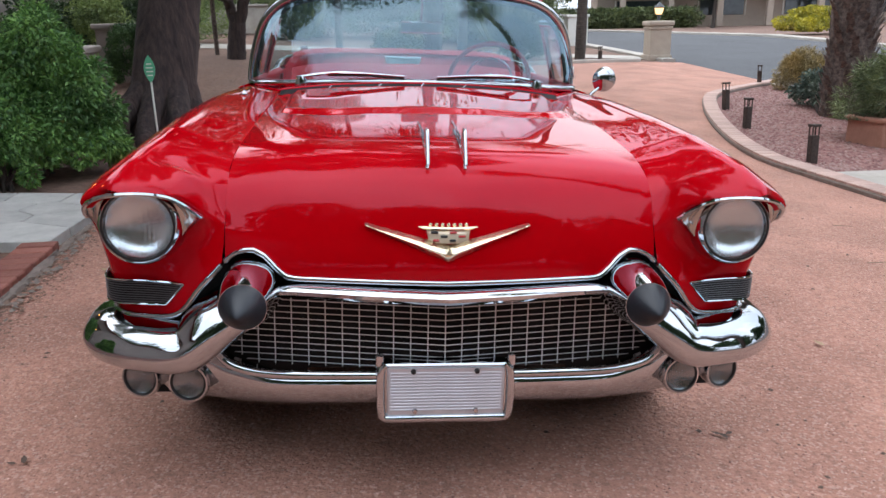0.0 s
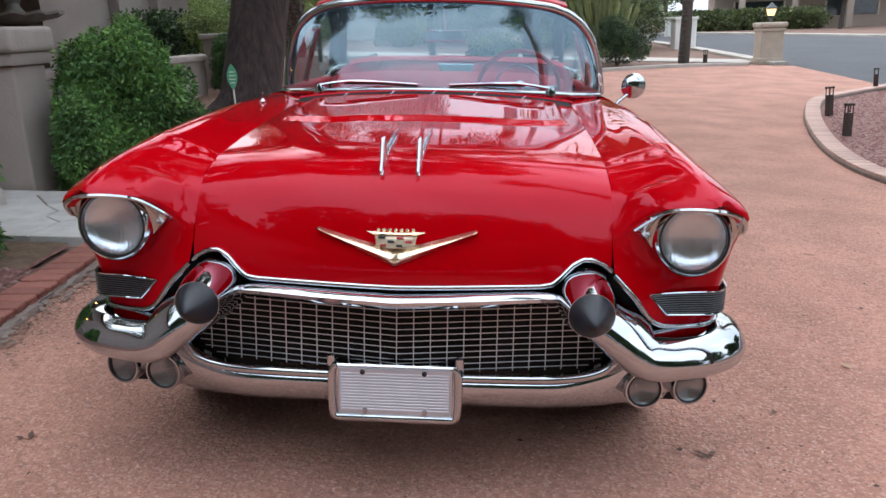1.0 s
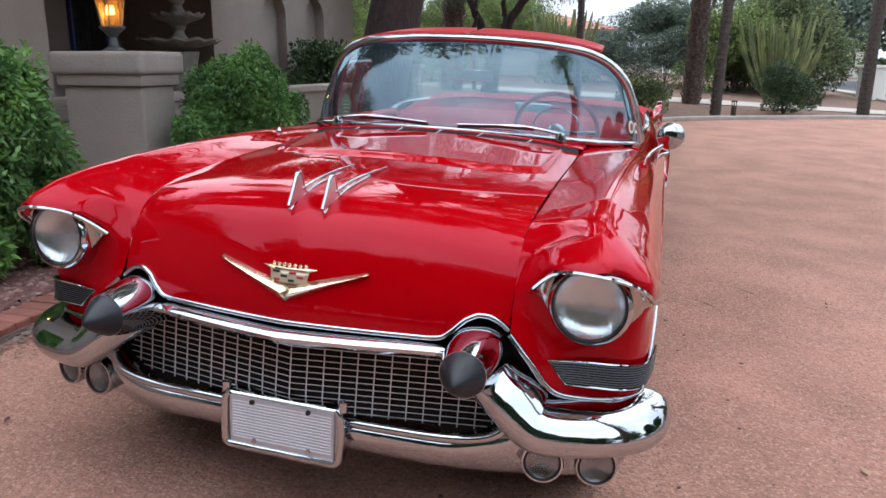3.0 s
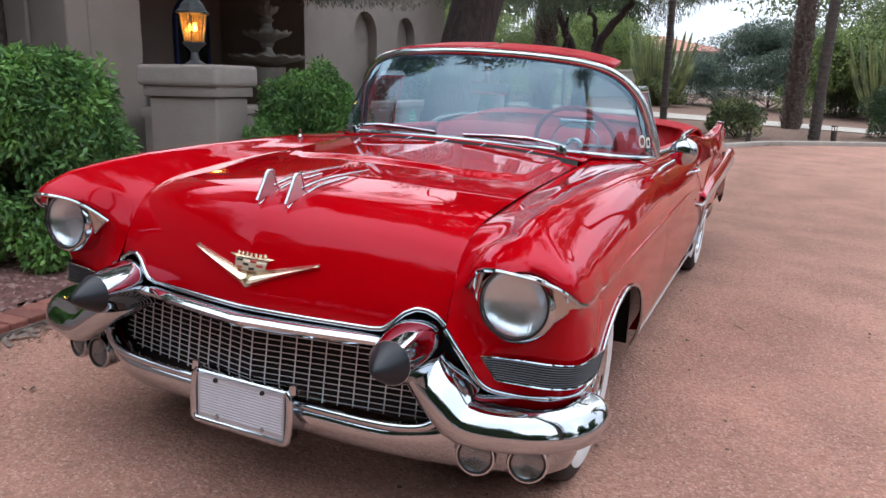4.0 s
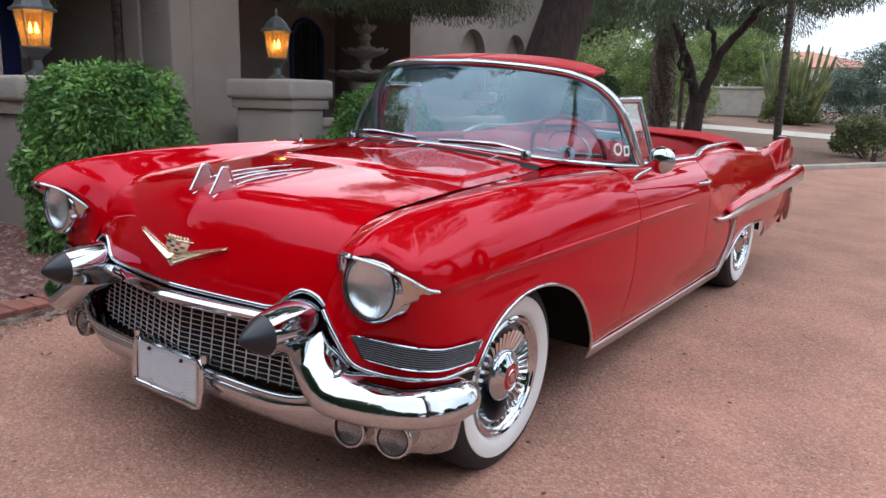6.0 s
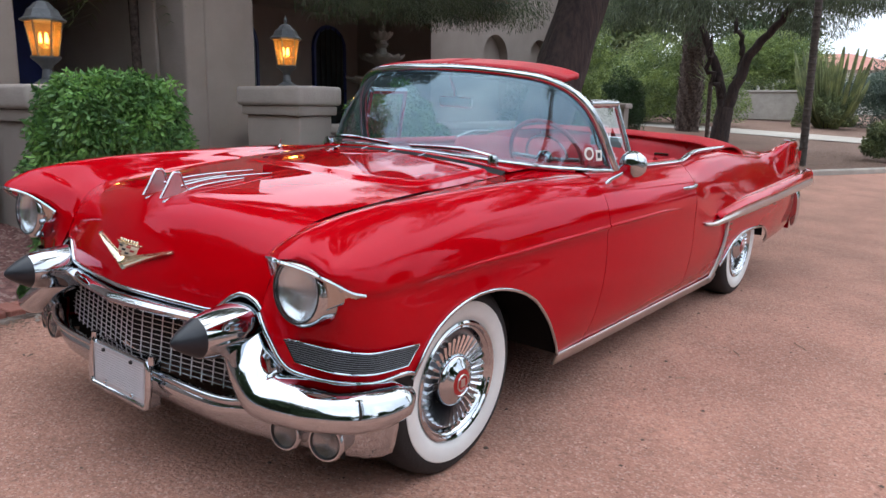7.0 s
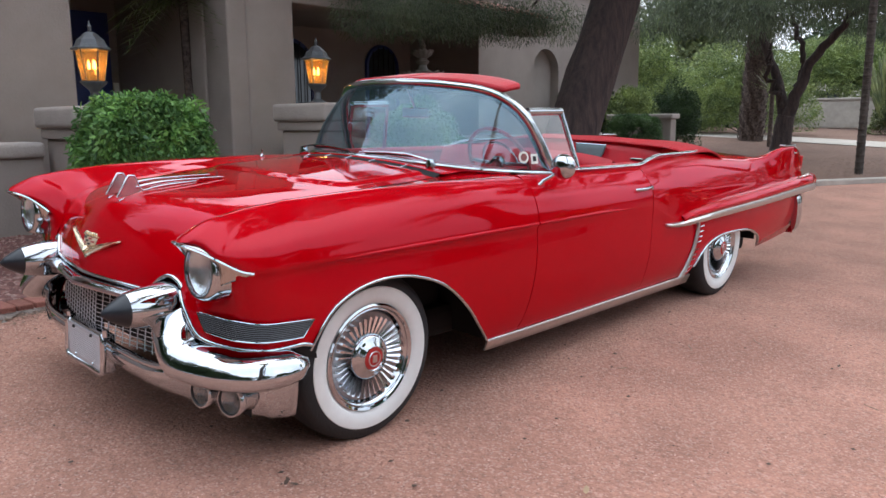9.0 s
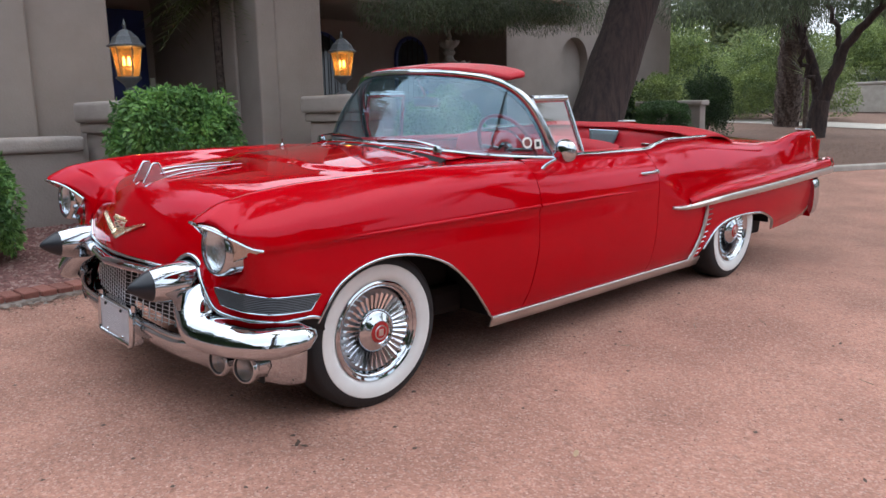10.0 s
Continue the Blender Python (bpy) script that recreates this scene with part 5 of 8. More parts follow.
def column(pts3, crease, low_n=LOW, top_n=TOP):
    """Points resampled below and above the crease line."""
    lo, hi = spline(pts3[: crease + 1], low_n), spline(pts3[crease:], top_n)
    return np.vstack([lo, hi[1:]])


def flank(y, table, arch, crease=5):
    s = section(y, table)
    z0 = max(value(arch, y), s[0, 1])
    lo = spline(s[: crease + 1], 60)
    keep = lo[lo[:, 1] >= z0]
    x0 = np.interp(z0, lo[:, 1], lo[:, 0])
    lo = spline(np.vstack([[x0, z0], keep[keep[:, 1] > z0 + 0.004]]), LOW)
    hi = spline(s[crease:], TOP)
    p = np.vstack([lo, hi[1:]])
    # the front shut line of the door runs forward at its foot
    lean = -0.045 * np.clip((0.62 - p[:, 1]) / 0.34, 0, 1) ** 1.5 * math.exp(-(((y - 1.0) / 0.16) ** 2))
    return np.stack([p[:, 0], y + lean, p[:, 1]], 1)


NOSE = [
    [(0.967, -0.39, 0.516), (0.972, -0.39, 0.60), (0.972, -0.39, 0.66), (0.968, -0.39, 0.72), (0.961, -0.39, 0.778), (0.973, -0.40, 0.800), (0.954, -0.40, 0.875), (0.900, -0.40, 0.944), (0.808, -0.39, 1.006), (0.70, -0.38, 0.975), (0.607, -0.37, 0.948)],
    [(0.950, -0.52, 0.514), (0.958, -0.52, 0.60), (0.962, -0.52, 0.66), (0.964, -0.53, 0.72), (0.964, -0.54, 0.775), (0.976, -0.56, 0.800), (0.959, -0.56, 0.866), (0.903, -0.54, 0.932), (0.808, -0.51, 0.994), (0.70, -0.47, 0.962), (0.606, -0.455, 0.934)],
    [(0.895, -0.600, 0.523), (0.905, -0.606, 0.59), (0.912, -0.615, 0.65), (0.918, -0.63, 0.70), (0.925, -0.645, 0.75), (0.945, -0.655, 0.815), (0.945, -0.715, 0.866), (0.900, -0.675, 0.922), (0.808, -0.60, 0.980), (0.70, -0.53, 0.946), (0.606, -0.510, 0.917)],
    [(0.810, -0.640, 0.527), (0.812, -0.645, 0.58), (0.813, -0.65, 0.63), (0.813, -0.645, 0.68), (0.813, -0.635, 0.73), (0.825, -0.640, 0.880), (0.830, -0.785, 0.904), (0.826, -0.755, 0.929), (0.795, -0.665, 0.964), (0.69, -0.575, 0.922), (0.604, -0.553, 0.892)],
    [(0.732, -0.672, 0.549), (0.730, -0.668, 0.60), (0.726, -0.662, 0.64), (0.722, -0.656, 0.68), (0.718, -0.652, 0.73), (0.715, -0.655, 0.845), (0.715, -0.735, 0.884), (0.712, -0.705, 0.907), (0.70, -0.64, 0.924), (0.655, -0.592, 0.896), (0.603, -0.580, 0.868)],
    [(0.665, -0.684, 0.630), (0.662, -0.680, 0.65), (0.660, -0.674, 0.67), (0.658, -0.667, 0.70), (0.656, -0.66, 0.73), (0.655, -0.655, 0.79), (0.655, -0.657, 0.825), (0.652, -0.640, 0.845), (0.645, -0.618, 0.858), (0.625, -0.602, 0.852), (0.603, -0.600, 0.838)],
    [(0.611, -0.672, 0.686), (0.610, -0.666, 0.70), (0.609, -0.660, 0.71), (0.608, -0.656, 0.72), (0.607, -0.650, 0.735), (0.606, -0.640, 0.755), (0.606, -0.632, 0.775), (0.605, -0.626, 0.79), (0.605, -0.620, 0.80), (0.604, -0.616, 0.81), (0.604, -0.612, 0.818)],
]
side_cols = [flank(y, SECT, ARCH_F) for y in np.r_[np.linspace(1.0, 0.72, 8), np.linspace(0.70, -0.35, 44)]]
side_cols = np.array(side_cols)
for _ in range(24):
    side_cols[1:-1, LOW:] = 0.25 * side_cols[:-2, LOW:] + 0.5 * side_cols[1:-1, LOW:] + 0.25 * side_cols[2:, LOW:]
nose_keys = np.array([column(np.array(c), 5) for c in NOSE])
nose_cols = np.stack([spline(np.vstack([side_cols[-1][k][None], nose_keys[:, k]]), 44) for k in range(nose_keys.shape[1])], 1)
wing = np.concatenate([np.array(side_cols), nose_cols[1:]])


def folded(grid, start=True, end=True):
    """Adds a narrow inward fold along the first and last column, as pressed panels have at their shut lines."""
    g = np.array(grid, float)
    k = np.array([0.955, 1, 1])
    out = [g]
    if start:
        out.insert(0, (g[0] * k + [0, 0, -0.004])[None])
    if end:
        out.append((g[-1] * k + [0, 0, -0.004])[None])
    return np.concatenate(out)


wings = both("front_wing", folded(wing, True, False), RED, "glossy red front wing with hooded headlamp", thick=0, flip=True, sharp=70)

# the pressed crease along the flank
def crease_line(ys, table):
    return [(float(section(y, table)[5, 0]) - 0.0055, y, float(section(y, table)[5, 1])) for y in ys]


both_rod("flank_crease", crease_line(np.linspace(-0.30, 0.996, 30), SECT), 0.011, RED, n=12, scale=np.r_[np.linspace(0.4, 1, 12), np.ones(18)])
# wing edge mouldings: wheel arch, and the lip that runs on round the nose
arch_pts = [(flank(y, SECT, ARCH_F)[0][0] + 0.004, y, value(ARCH_F, y)) for y in np.linspace(-0.365, 0.728, 40)]
both_rod("arch_moulding", arch_pts, 0.007, CHROME, "bright wheel arch moulding")
nose_lip = nose_cols[:, 0] + np.array([0, -0.004, -0.006])
both_rod("nose_moulding", nose_lip, 0.0085, CHROME, "chrome nose moulding")

# -- doors and rear quarters --
BODY = {
    1.005: [(0.885, 0.262), (0.925, 0.36), (0.952, 0.52), (0.957, 0.68), (0.950, 0.797), (0.960, 0.816), (0.946, 0.885), (0.908, 0.962), (0.856, 1.008), (0.830, 1.028), (0.800, 1.038)],
    1.6: [(0.885, 0.265), (0.925, 0.36), (0.952, 0.52), (0.957, 0.68), (0.950, 0.805), (0.956, 0.822), (0.945, 0.880), (0.910, 0.954), (0.862, 1.002), (0.836, 1.022), (0.805, 1.036)],
    2.15: [(0.882, 0.268), (0.922, 0.36), (0.948, 0.50), (0.953, 0.63), (0.950, 0.74), (0.949, 0.815), (0.942, 0.875), (0.915, 0.945), (0.872, 0.995), (0.842, 1.025), (0.806, 1.042)],
    2.45: [(0.880, 0.270), (0.920, 0.36), (0.944, 0.48), (0.948, 0.58), (0.945, 0.655), (0.956, 0.690), (0.938, 0.79), (0.919, 0.90), (0.882, 0.990), (0.846, 1.046), (0.800, 1.078)],
    3.0: [(0.878, 0.28), (0.915, 0.37), (0.934, 0.48), (0.938, 0.57), (0.934, 0.655), (0.962, 0.705), (0.932, 0.785), (0.910, 0.885), (0.878, 0.978), (0.840, 1.050), (0.790, 1.092)],
    3.8: [(0.875, 0.32), (0.905, 0.40), (0.926, 0.50), (0.930, 0.60), (0.928, 0.680), (0.968, 0.738), (0.918, 0.80), (0.893, 0.885), (0.868, 0.962), (0.836, 1.018), (0.780, 1.046)],
    4.12: [(0.872, 0.345), (0.902, 0.42), (0.922, 0.52), (0.926, 0.62), (0.924, 0.695), (0.968, 0.752), (0.910, 0.825), (0.886, 0.90), (0.868, 0.978), (0.848, 1.038), (0.800, 1.040)],
    4.34: [(0.870, 0.36), (0.899, 0.44), (0.918, 0.54), (0.922, 0.63), (0.920, 0.702), (0.968, 0.762), (0.908, 0.84), (0.895, 0.93), (0.884, 1.02), (0.868, 1.105), (0.825, 1.100)],
    4.70: [(0.862, 0.39), (0.890, 0.46), (0.908, 0.56), (0.912, 0.65), (0.910, 0.715), (0.962, 0.776), (0.900, 0.86), (0.888, 0.95), (0.878, 1.05), (0.866, 1.125), (0.830, 1.122)],
    4.86: [(0.845, 0.42), (0.870, 0.48), (0.885, 0.57), (0.890, 0.66), (0.890, 0.725), (0.945, 0.785), (0.885, 0.87), (0.872, 0.95), (0.862, 1.01), (0.850, 1.04), (0.828, 1.04)],
}
ARCH_R = [(2.0, 0.2), (2.83, 0.26), (2.86, 0.34), (2.92, 0.43), (3.02, 0.49), (3.15, 0.522), (3.35, 0.532), (3.55, 0.528), (3.72, 0.512), (3.84, 0.478), (3.95, 0.43), (4.01, 0.36), (4.025, 0.2), (5, 0.2)]
ARCH_R = ARCH_R[:2] + [tuple(p) for p in spline(ARCH_R[2:-2], 50)] + ARCH_R[-2:]
door = np.array([flank(y, BODY, [(0, 0.2), (9, 0.2)]) for y in np.linspace(1.006, 2.152, 26)])
# the shut lines lean a little: forward at the foot of the front edge
both("door", folded(door), RED, "glossy red door", thick=0, flip=False, sharp=70)
both_rod("flank_crease", crease_line(np.linspace(1.01, 2.05, 24), BODY), 0.011, RED, n=12, scale=np.r_[np.ones(12), np.linspace(1, 0.3, 12)])
quarter = np.array([flank(y, BODY, ARCH_R) for y in np.r_[np.linspace(2.158, 2.82, 18), np.linspace(2.83, 4.025, 56), np.linspace(4.055, 4.86, 24)]])
for _ in range(8):
    quarter[1:-1, LOW:] = 0.25 * quarter[:-2, LOW:] + 0.5 * quarter[1:-1, LOW:] + 0.25 * quarter[2:, LOW:]
both("rear_quarter", folded(quarter, True, False), RED, "glossy red rear quarter rising into a tail fin", thick=0, flip=False, sharp=70)
both_rod("arch_moulding", [(flank(y, BODY, ARCH_R)[0][0] + 0.004, y, value(ARCH_R, y)) for y in np.linspace(2.86, 4.01, 36)], 0.010, CHROME, "bright rear wheel arch moulding")
# sill trim
both("sill_trim", [[(0.893 - 0.012 * k, y, SILL_Z + 0.012 - 0.03 * k + 0.01 * max(0, y - 1)) for k in (0, 0.6, 1.2, 2.0)] for y in np.linspace(0.73, 2.84, 20)], BRIGHT, "bright metal sill trim", thick=0.01, flip=True)
# flank spear
sp = spline([(0.955, 2.33, 0.682), (0.966, 2.45, 0.672), (0.970, 3.0, 0.692), (0.974, 3.8, 0.722), (0.974, 4.5, 0.756), (0.968, 4.96, 0.775)], 40)
half_h = np.interp(np.arange(40), [0, 4, 12, 39], [0.003, 0.015, 0.020, 0.025])
both("spear", [[(p[0] - 0.03, p[1], p[2] + h), (p[0] + 0.004, p[1], p[2] + h), (p[0] + 0.010, p[1], p[2] + h * 0.3), (p[0] + 0.004, p[1], p[2] - h), (p[0] - 0.035, p[1], p[2] - h * 1.1)] for p, h in zip(sp, half_h)], BRIGHT, "bright metal flank spear", thick=0.004, flip=True)
both("spear_pod", [[(p[0] - 0.045, p[1], p[2] + h * 4.2), (p[0] - 0.012, p[1], p[2] + h * 3.7), (p[0] + 0.006, p[1], p[2] + h * 2.4), (p[0] + 0.002, p[1], p[2] + h * 0.9)] for p, h in zip(sp[3:], half_h[3:])], RED, thick=0.004, flip=True)
for sgn in (-1, 1):
    lathe("tail_pod", [(0, 0.05), (0.012, 0.046), (0.022, 0.024), (0.026, 0), (0.024, -0.05)], CHROME, car, "chrome tail pod", n=16, m=Matrix.Translation((sgn * 0.945, 4.95, 0.778)) @ Matrix.Rotation(radians(-90), 4, "X"))
# louvre panel ahead of the rear wheel
for sgn in (-1, 1):
    tp = [(0.952, 2.79, 0.665), (0.953, 2.785, 0.60), (0.948, 2.755, 0.48), (0.935, 2.70, 0.36), (0.918, 2.66, 0.29)]
    trim = spline([(sgn * x, y, z) for x, y, z in tp], 24)
    tr = rod("louvre_trim", trim, 0.016, BRIGHT, car, "bright louvre trim", n=8, sx=0.5)
    for k in range(9):
        q = trim[2 + int(k * 2.3)]
        rod("louvre", [(q[0] + sgn * 0.003, q[1] + 0.02, q[2] - 0.004), (q[0] - sgn * 0.002, q[1] + 0.088 - 0.002 * k, q[2] - 0.002)], 0.0042, CHROME, tr, n=6)
# tail fin caps, tail lamps, rear bumper ends
for sgn in (-1, 1):
    part("fin_cap", box(0.05, 0.24, 0.014, (sgn * 0.850, 4.55, 1.122), 0.005), CHROME, car, "chrome fin cap")
    part("tail_lamp", box(0.05, 0.02, 0.10, (sgn * 0.85, 4.87, 0.98), 0.008), EMBLEM_RED, car, "red tail lamp")
    part("fin_script", box(0.004, 0.07, 0.016, (sgn * 0.882, 4.66, 1.06), 0.002), CHROME, car)
    v, f = sweep_data(spline([(sgn * 0.30, 4.96, 0.55), (sgn * 0.70, 4.95, 0.56), (sgn * 0.86, 4.90, 0.560), (sgn * 0.918, 4.80, 0.555), (sgn * 0.922, 4.68, 0.55)], 20), ring(0.10, 12, 0.25, 1.45))
    link_mesh("rear_bumper", v, f, CHROME, car, "chrome rear bumper end", sharp=50)

# -- scuttle, deck, screen --
cow = []
for s in np.linspace(0, 1, 24):
    x = 0.616 * s
    ye = 0.66 + 0.22 * s**2.4
    row = []
    for u in np.linspace(0, 1, 10):
        y = 0.612 + 0.062 * s**2 + (ye + 0.05 - 0.612 - 0.062 * s**2) * u
        row.append((x, y, 1.084 - 0.042 * s**2.2 + 0.014 * u))
    cow.append(row)
both("scuttle", cow, RED, "red scuttle below the windscreen", thick=0.004, flip=True)
vent = [(0.60 * s, 0.588 + 0.062 * s**2, 1.075 - 0.042 * abs(s) ** 2.2) for s in np.linspace(-1, 1, 41)]
v, f = sweep_data(vent, [(0.024, -0.03), (-0.024, -0.03), (-0.024, 0.010), (0.024, -0.010)])
cv = link_mesh("scuttle_vent", v, f, DARK, car, "dark scuttle air intake", sharp=30)
rod("vent_rim", [(p[0], p[1] - 0.026, p[2] - 0.010) for p in vent], 0.0025, CHROME, cv, n=6)
rod("vent_rim", [(p[0], p[1] + 0.026, p[2] + 0.010) for p in vent], 0.006, RED, cv, n=6)
for s in (-0.62, -0.3, 0.02, 0.34, 0.66):
    k = int((s + 1) * 20)
    rod("vent_rib", [(vent[k][0] - 0.012, vent[k][1] - 0.024, vent[k][2] - 0.008), (vent[k][0] + 0.012, vent[k][1] + 0.024, vent[k][2] + 0.012)], 0.0022, CHROME, cv, n=5)

WS_BASE = [(0, 0.66, 1.090), (0.2, 0.672, 1.088), (0.4, 0.715, 1.080), (0.56, 0.79, 1.070), (0.68, 0.89, 1.060), (0.76, 1.02, 1.052), (0.795, 1.13, 1.046), (0.816, 1.29, 1.040)]
WS_TOP = [(0, 0.95, 1.476), (0.2, 0.958, 1.472), (0.4, 0.985, 1.460), (0.53, 1.03, 1.443), (0.62, 1.075, 1.412), (0.685, 1.115, 1.365), (0.735, 1.155, 1.300), (0.775, 1.205, 1.200), (0.800, 1.245, 1.110), (0.816, 1.29, 1.040)]
wb, wt = spline(WS_BASE, 48), spline(WS_TOP, 48)
glass = []
for k in range(48):
    col = []
    for u in np.linspace(0, 1, 16):
        p = wb[k] + (wt[k] - wb[k]) * u
        d = np.array([wb[k][0] * 0.8, -0.55, 0.2])
        col.append(p + d / np.linalg.norm(d) * 0.028 * math.sin(math.pi * u) * np.linalg.norm(wt[k] - wb[k]) / 0.48)
    glass.append(col)
glass = np.array(glass)
full = np.concatenate([mirrored(glass)[::-1], glass[1:]])
screen = new("windscreen", None)
screen.parent = car
screen["label"] = "wraparound windscreen in a chrome frame"
pane = sheet("pane", full, GLASS, screen, "clear curved windscreen glass", flip=True)
pane.visible_shadow = False
top_line = np.concatenate([(wt * [-1, 1, 1])[::-1], wt[1:]])
base_line = np.concatenate([(wb * [-1, 1, 1])[::-1], wb[1:]])
rod("header", top_line + [0, 0.004, 0.004], 0.021, CHROME, screen, "chrome windscreen surround", n=10, sx=1.0, sy=1.0, up=(0, 1, 0))
rod("base_moulding", base_line + [0, -0.008, -0.004], 0.013, CHROME, screen, "chrome base moulding", n=8)
rod("seal", top_line * [0.978, 1, 1] + [0, 0.0, -0.022], 0.011, BLACK, screen, n=6, up=(0, 1, 0))
for sgn in (-1, 1):
    post = spline([(sgn * x, y + 0.014, z) for x, y, z in WS_TOP[4:]], 20)
    v, f = sweep_data(post, ring(0.026, 10, 1.0, 0.8), up=(0, 1, 0))
    link_mesh("pillar", v, f, CHROME, screen, "chrome windscreen pillar", sharp=50)

# wipers
for sgn in (-1, 1):
    w = new("wiper", None)
    w.parent = car
    lathe("pivot", [(0, 0.03), (0.018, 0.028), (0.024, 0.01), (0.026, -0.01), (0.02, -0.03)], CHROME, w, n=14, m=Matrix.Translation((sgn * 0.515, 0.69, 1.075)))
    arm = spline([(sgn * 0.515, 0.685, 1.098), (sgn * 0.44, 0.668, 1.112), (sgn * 0.34, 0.668, 1.122), (sgn * 0.22, 0.664, 1.118)], 14)
    rod("arm", arm, 0.0065, CHROME, w, n=6, scale=np.linspace(1.2, 0.6, 14))
    rod("blade", [(sgn * 0.40, 0.672, 1.118), (sgn * 0.24, 0.655, 1.120), (sgn * 0.07, 0.648, 1.112)], 0.004, CHROME, w, n=6)
    rod("rubber", [(sgn * 0.40, 0.680, 1.110), (sgn * 0.24, 0.664, 1.112), (sgn * 0.07, 0.657, 1.104)], 0.006, BLACK, w, n=5)

# aerial socket on the far wing
ant = new("aerial", None)
ant.parent = car
lathe("base", [(0, 0.02), (0.005, 0.018), (0.008, 0.010), (0.015, 0.005), (0.016, -0.012)], CHROME, ant, "chrome aerial base", n=16, m=Matrix.Translation((-0.735, 0.55, 1.030)))
lathe("tip", [(0, 0.014), (0.004, 0.012), (0.003, 0.0), (0.002, -0.02)], CHROME, ant, n=10, m=Matrix.Translation((-0.735, 0.55, 1.060)))

# deck and boot lid
deck = []
for y in np.linspace(3.2, 4.9, 22):
    e = value([(2.4, 0.79), (3.0, 0.785), (3.8, 0.775), (4.1, 0.795), (4.34, 0.82), (4.9, 0.82)], y)
    ze = value([(2.4, 1.076), (3.0, 1.09), (3.8, 1.044), (4.1, 1.03), (4.4, 1.0), (4.9, 0.93)], y)
    deck.append([(e * s, y, ze + 0.03 * (1 - s * s)) for s in np.linspace(-1, 1, 25)])
sheet("boot_lid", deck, RED, car, "glossy red boot lid", thick=0.01)
tail = [[(0.86 * s, 4.87 + 0.02 * math.cos(1.5 * s), z) for s in np.linspace(-1, 1, 11)] for z in np.linspace(0.93, 0.36, 6)]
sheet("tail_panel", tail, RED, car, flip=False)

# -- belt mouldings, mirror, handles --
belt = spline([(0.806, 1.30, 1.046), (0.810, 1.7, 1.044), (0.812, 2.10, 1.045), (0.815, 2.20, 1.050), (0.812, 2.31, 1.078), (0.806, 2.42, 1.094), (0.798, 2.7, 1.101), (0.79, 3.0, 1.104)], 40)
both_rod("belt_moulding", belt, 0.016, CHROME, "chrome belt moulding", sy=0.7)
for sgn in (-1, 1):
    h = new("door_handle", None)
    h.parent = car
    rod("grip", spline([(sgn * 0.925, 1.98, 0.915), (sgn * 0.955, 2.0, 0.922), (sgn * 0.955, 2.08, 0.925), (sgn * 0.928, 2.12, 0.924)], 12), 0.010, CHROME, h, n=8)
    lathe("button", [(0, 0.02), (0.012, 0.018), (0.013, 0)], CHROME, h, n=12, m=Matrix.Translation((sgn * 0.925, 2.14, 0.922)) @ Matrix.Rotation(radians(90 * sgn), 4, "Y"))
mir = new("wing_mirror", None)
mir.parent = car
rod("stalk", spline([(0.868, 1.10, 0.985), (0.885, 1.12, 1.01), (0.925, 1.14, 1.04), (0.955, 1.158, 1.07)], 12), 0.008, CHROME, mir, n=8, scale=np.linspace(1.3, 0.8, 12))
lathe("foot", [(0, 0.014), (0.02, 0.012), (0.034, 0.004), (0.036, -0.01)], CHROME, mir, n=16, m=Matrix.Translation((0.868, 1.10, 0.975)) @ Matrix.Rotation(radians(35), 4, "Y"))
lathe("shell", [(0.0, -0.042), (0.03, -0.038), (0.052, -0.024), (0.062, -0.004), (0.064, 0.008), (0.058, 0.012)], CHROME, mir, "round chrome mirror shell", n=28, m=Matrix.Translation((0.965, 1.165, 1.085)) @ Matrix.Rotation(radians(-84), 4, "X") @ Matrix.Rotation(radians(-14), 4, "Y"))
lathe("mirror_glass", [(0.0, 0.011), (0.058, 0.011)], CHROME, mir, n=28, m=Matrix.Translation((0.965, 1.165, 1.085)) @ Matrix.Rotation(radians(-84), 4, "X") @ Matrix.Rotation(radians(-14), 4, "Y"))

# -- quarter-light frame, visors, inside mirror, sticker --
for sgn in (-1, 1):
    ql = new("quarter_light", None)
    ql.parent = car
    ql["label"] = "chrome-framed quarter-light"
    fr = [(sgn * 0.795, 1.25, 1.10), (sgn * 0.700, 1.20, 1.345), (sgn * 0.698, 1.50, 1.352), (sgn * 0.790, 1.56, 1.05)]
    rod("frame", fr[:2], 0.015, CHROME, ql, n=8)
    rod("frame", fr[1:3], 0.021, CHROME, ql, n=8)
    rod("frame", fr[2:], 0.015, CHROME, ql, n=8)
    bm = bmesh.new()
    bm.faces.new([bm.verts.new(p) for p in fr])
    pg = part("pane", bm, SIDE_GLASS, ql)
    pg.visible_shadow = False
    vis = []
    for s in np.linspace(0.03, 0.97, 18):
        x = sgn * 0.63 * s
        y0 = 0.98 + 0.14 * s**3
        z0 = 1.478 - 0.055 * s**3.5
        vis.append([(x, y0 + 0.26 * u * (1 - 0.6 * s**8), z0 + 0.030 + 0.036 * u - 0.012 * s * u) for u in np.linspace(0, 1, 7)])
    sheet("sun_visor", vis, LEATHER, car, "red sun visor swung up above the header", thick=0.022, flip=sgn > 0)
rv = new("rear_view_mirror", None)
rv.parent = car
part("housing", box(0.20, 0.03, 0.055, (0.02, 1.06, 1.315), 0.012, 3), CHROME, rv)
rod("stem", [(0.02, 0.99, 1.46), (0.02, 1.06, 1.34)], 0.008, CHROME, rv, n=6)
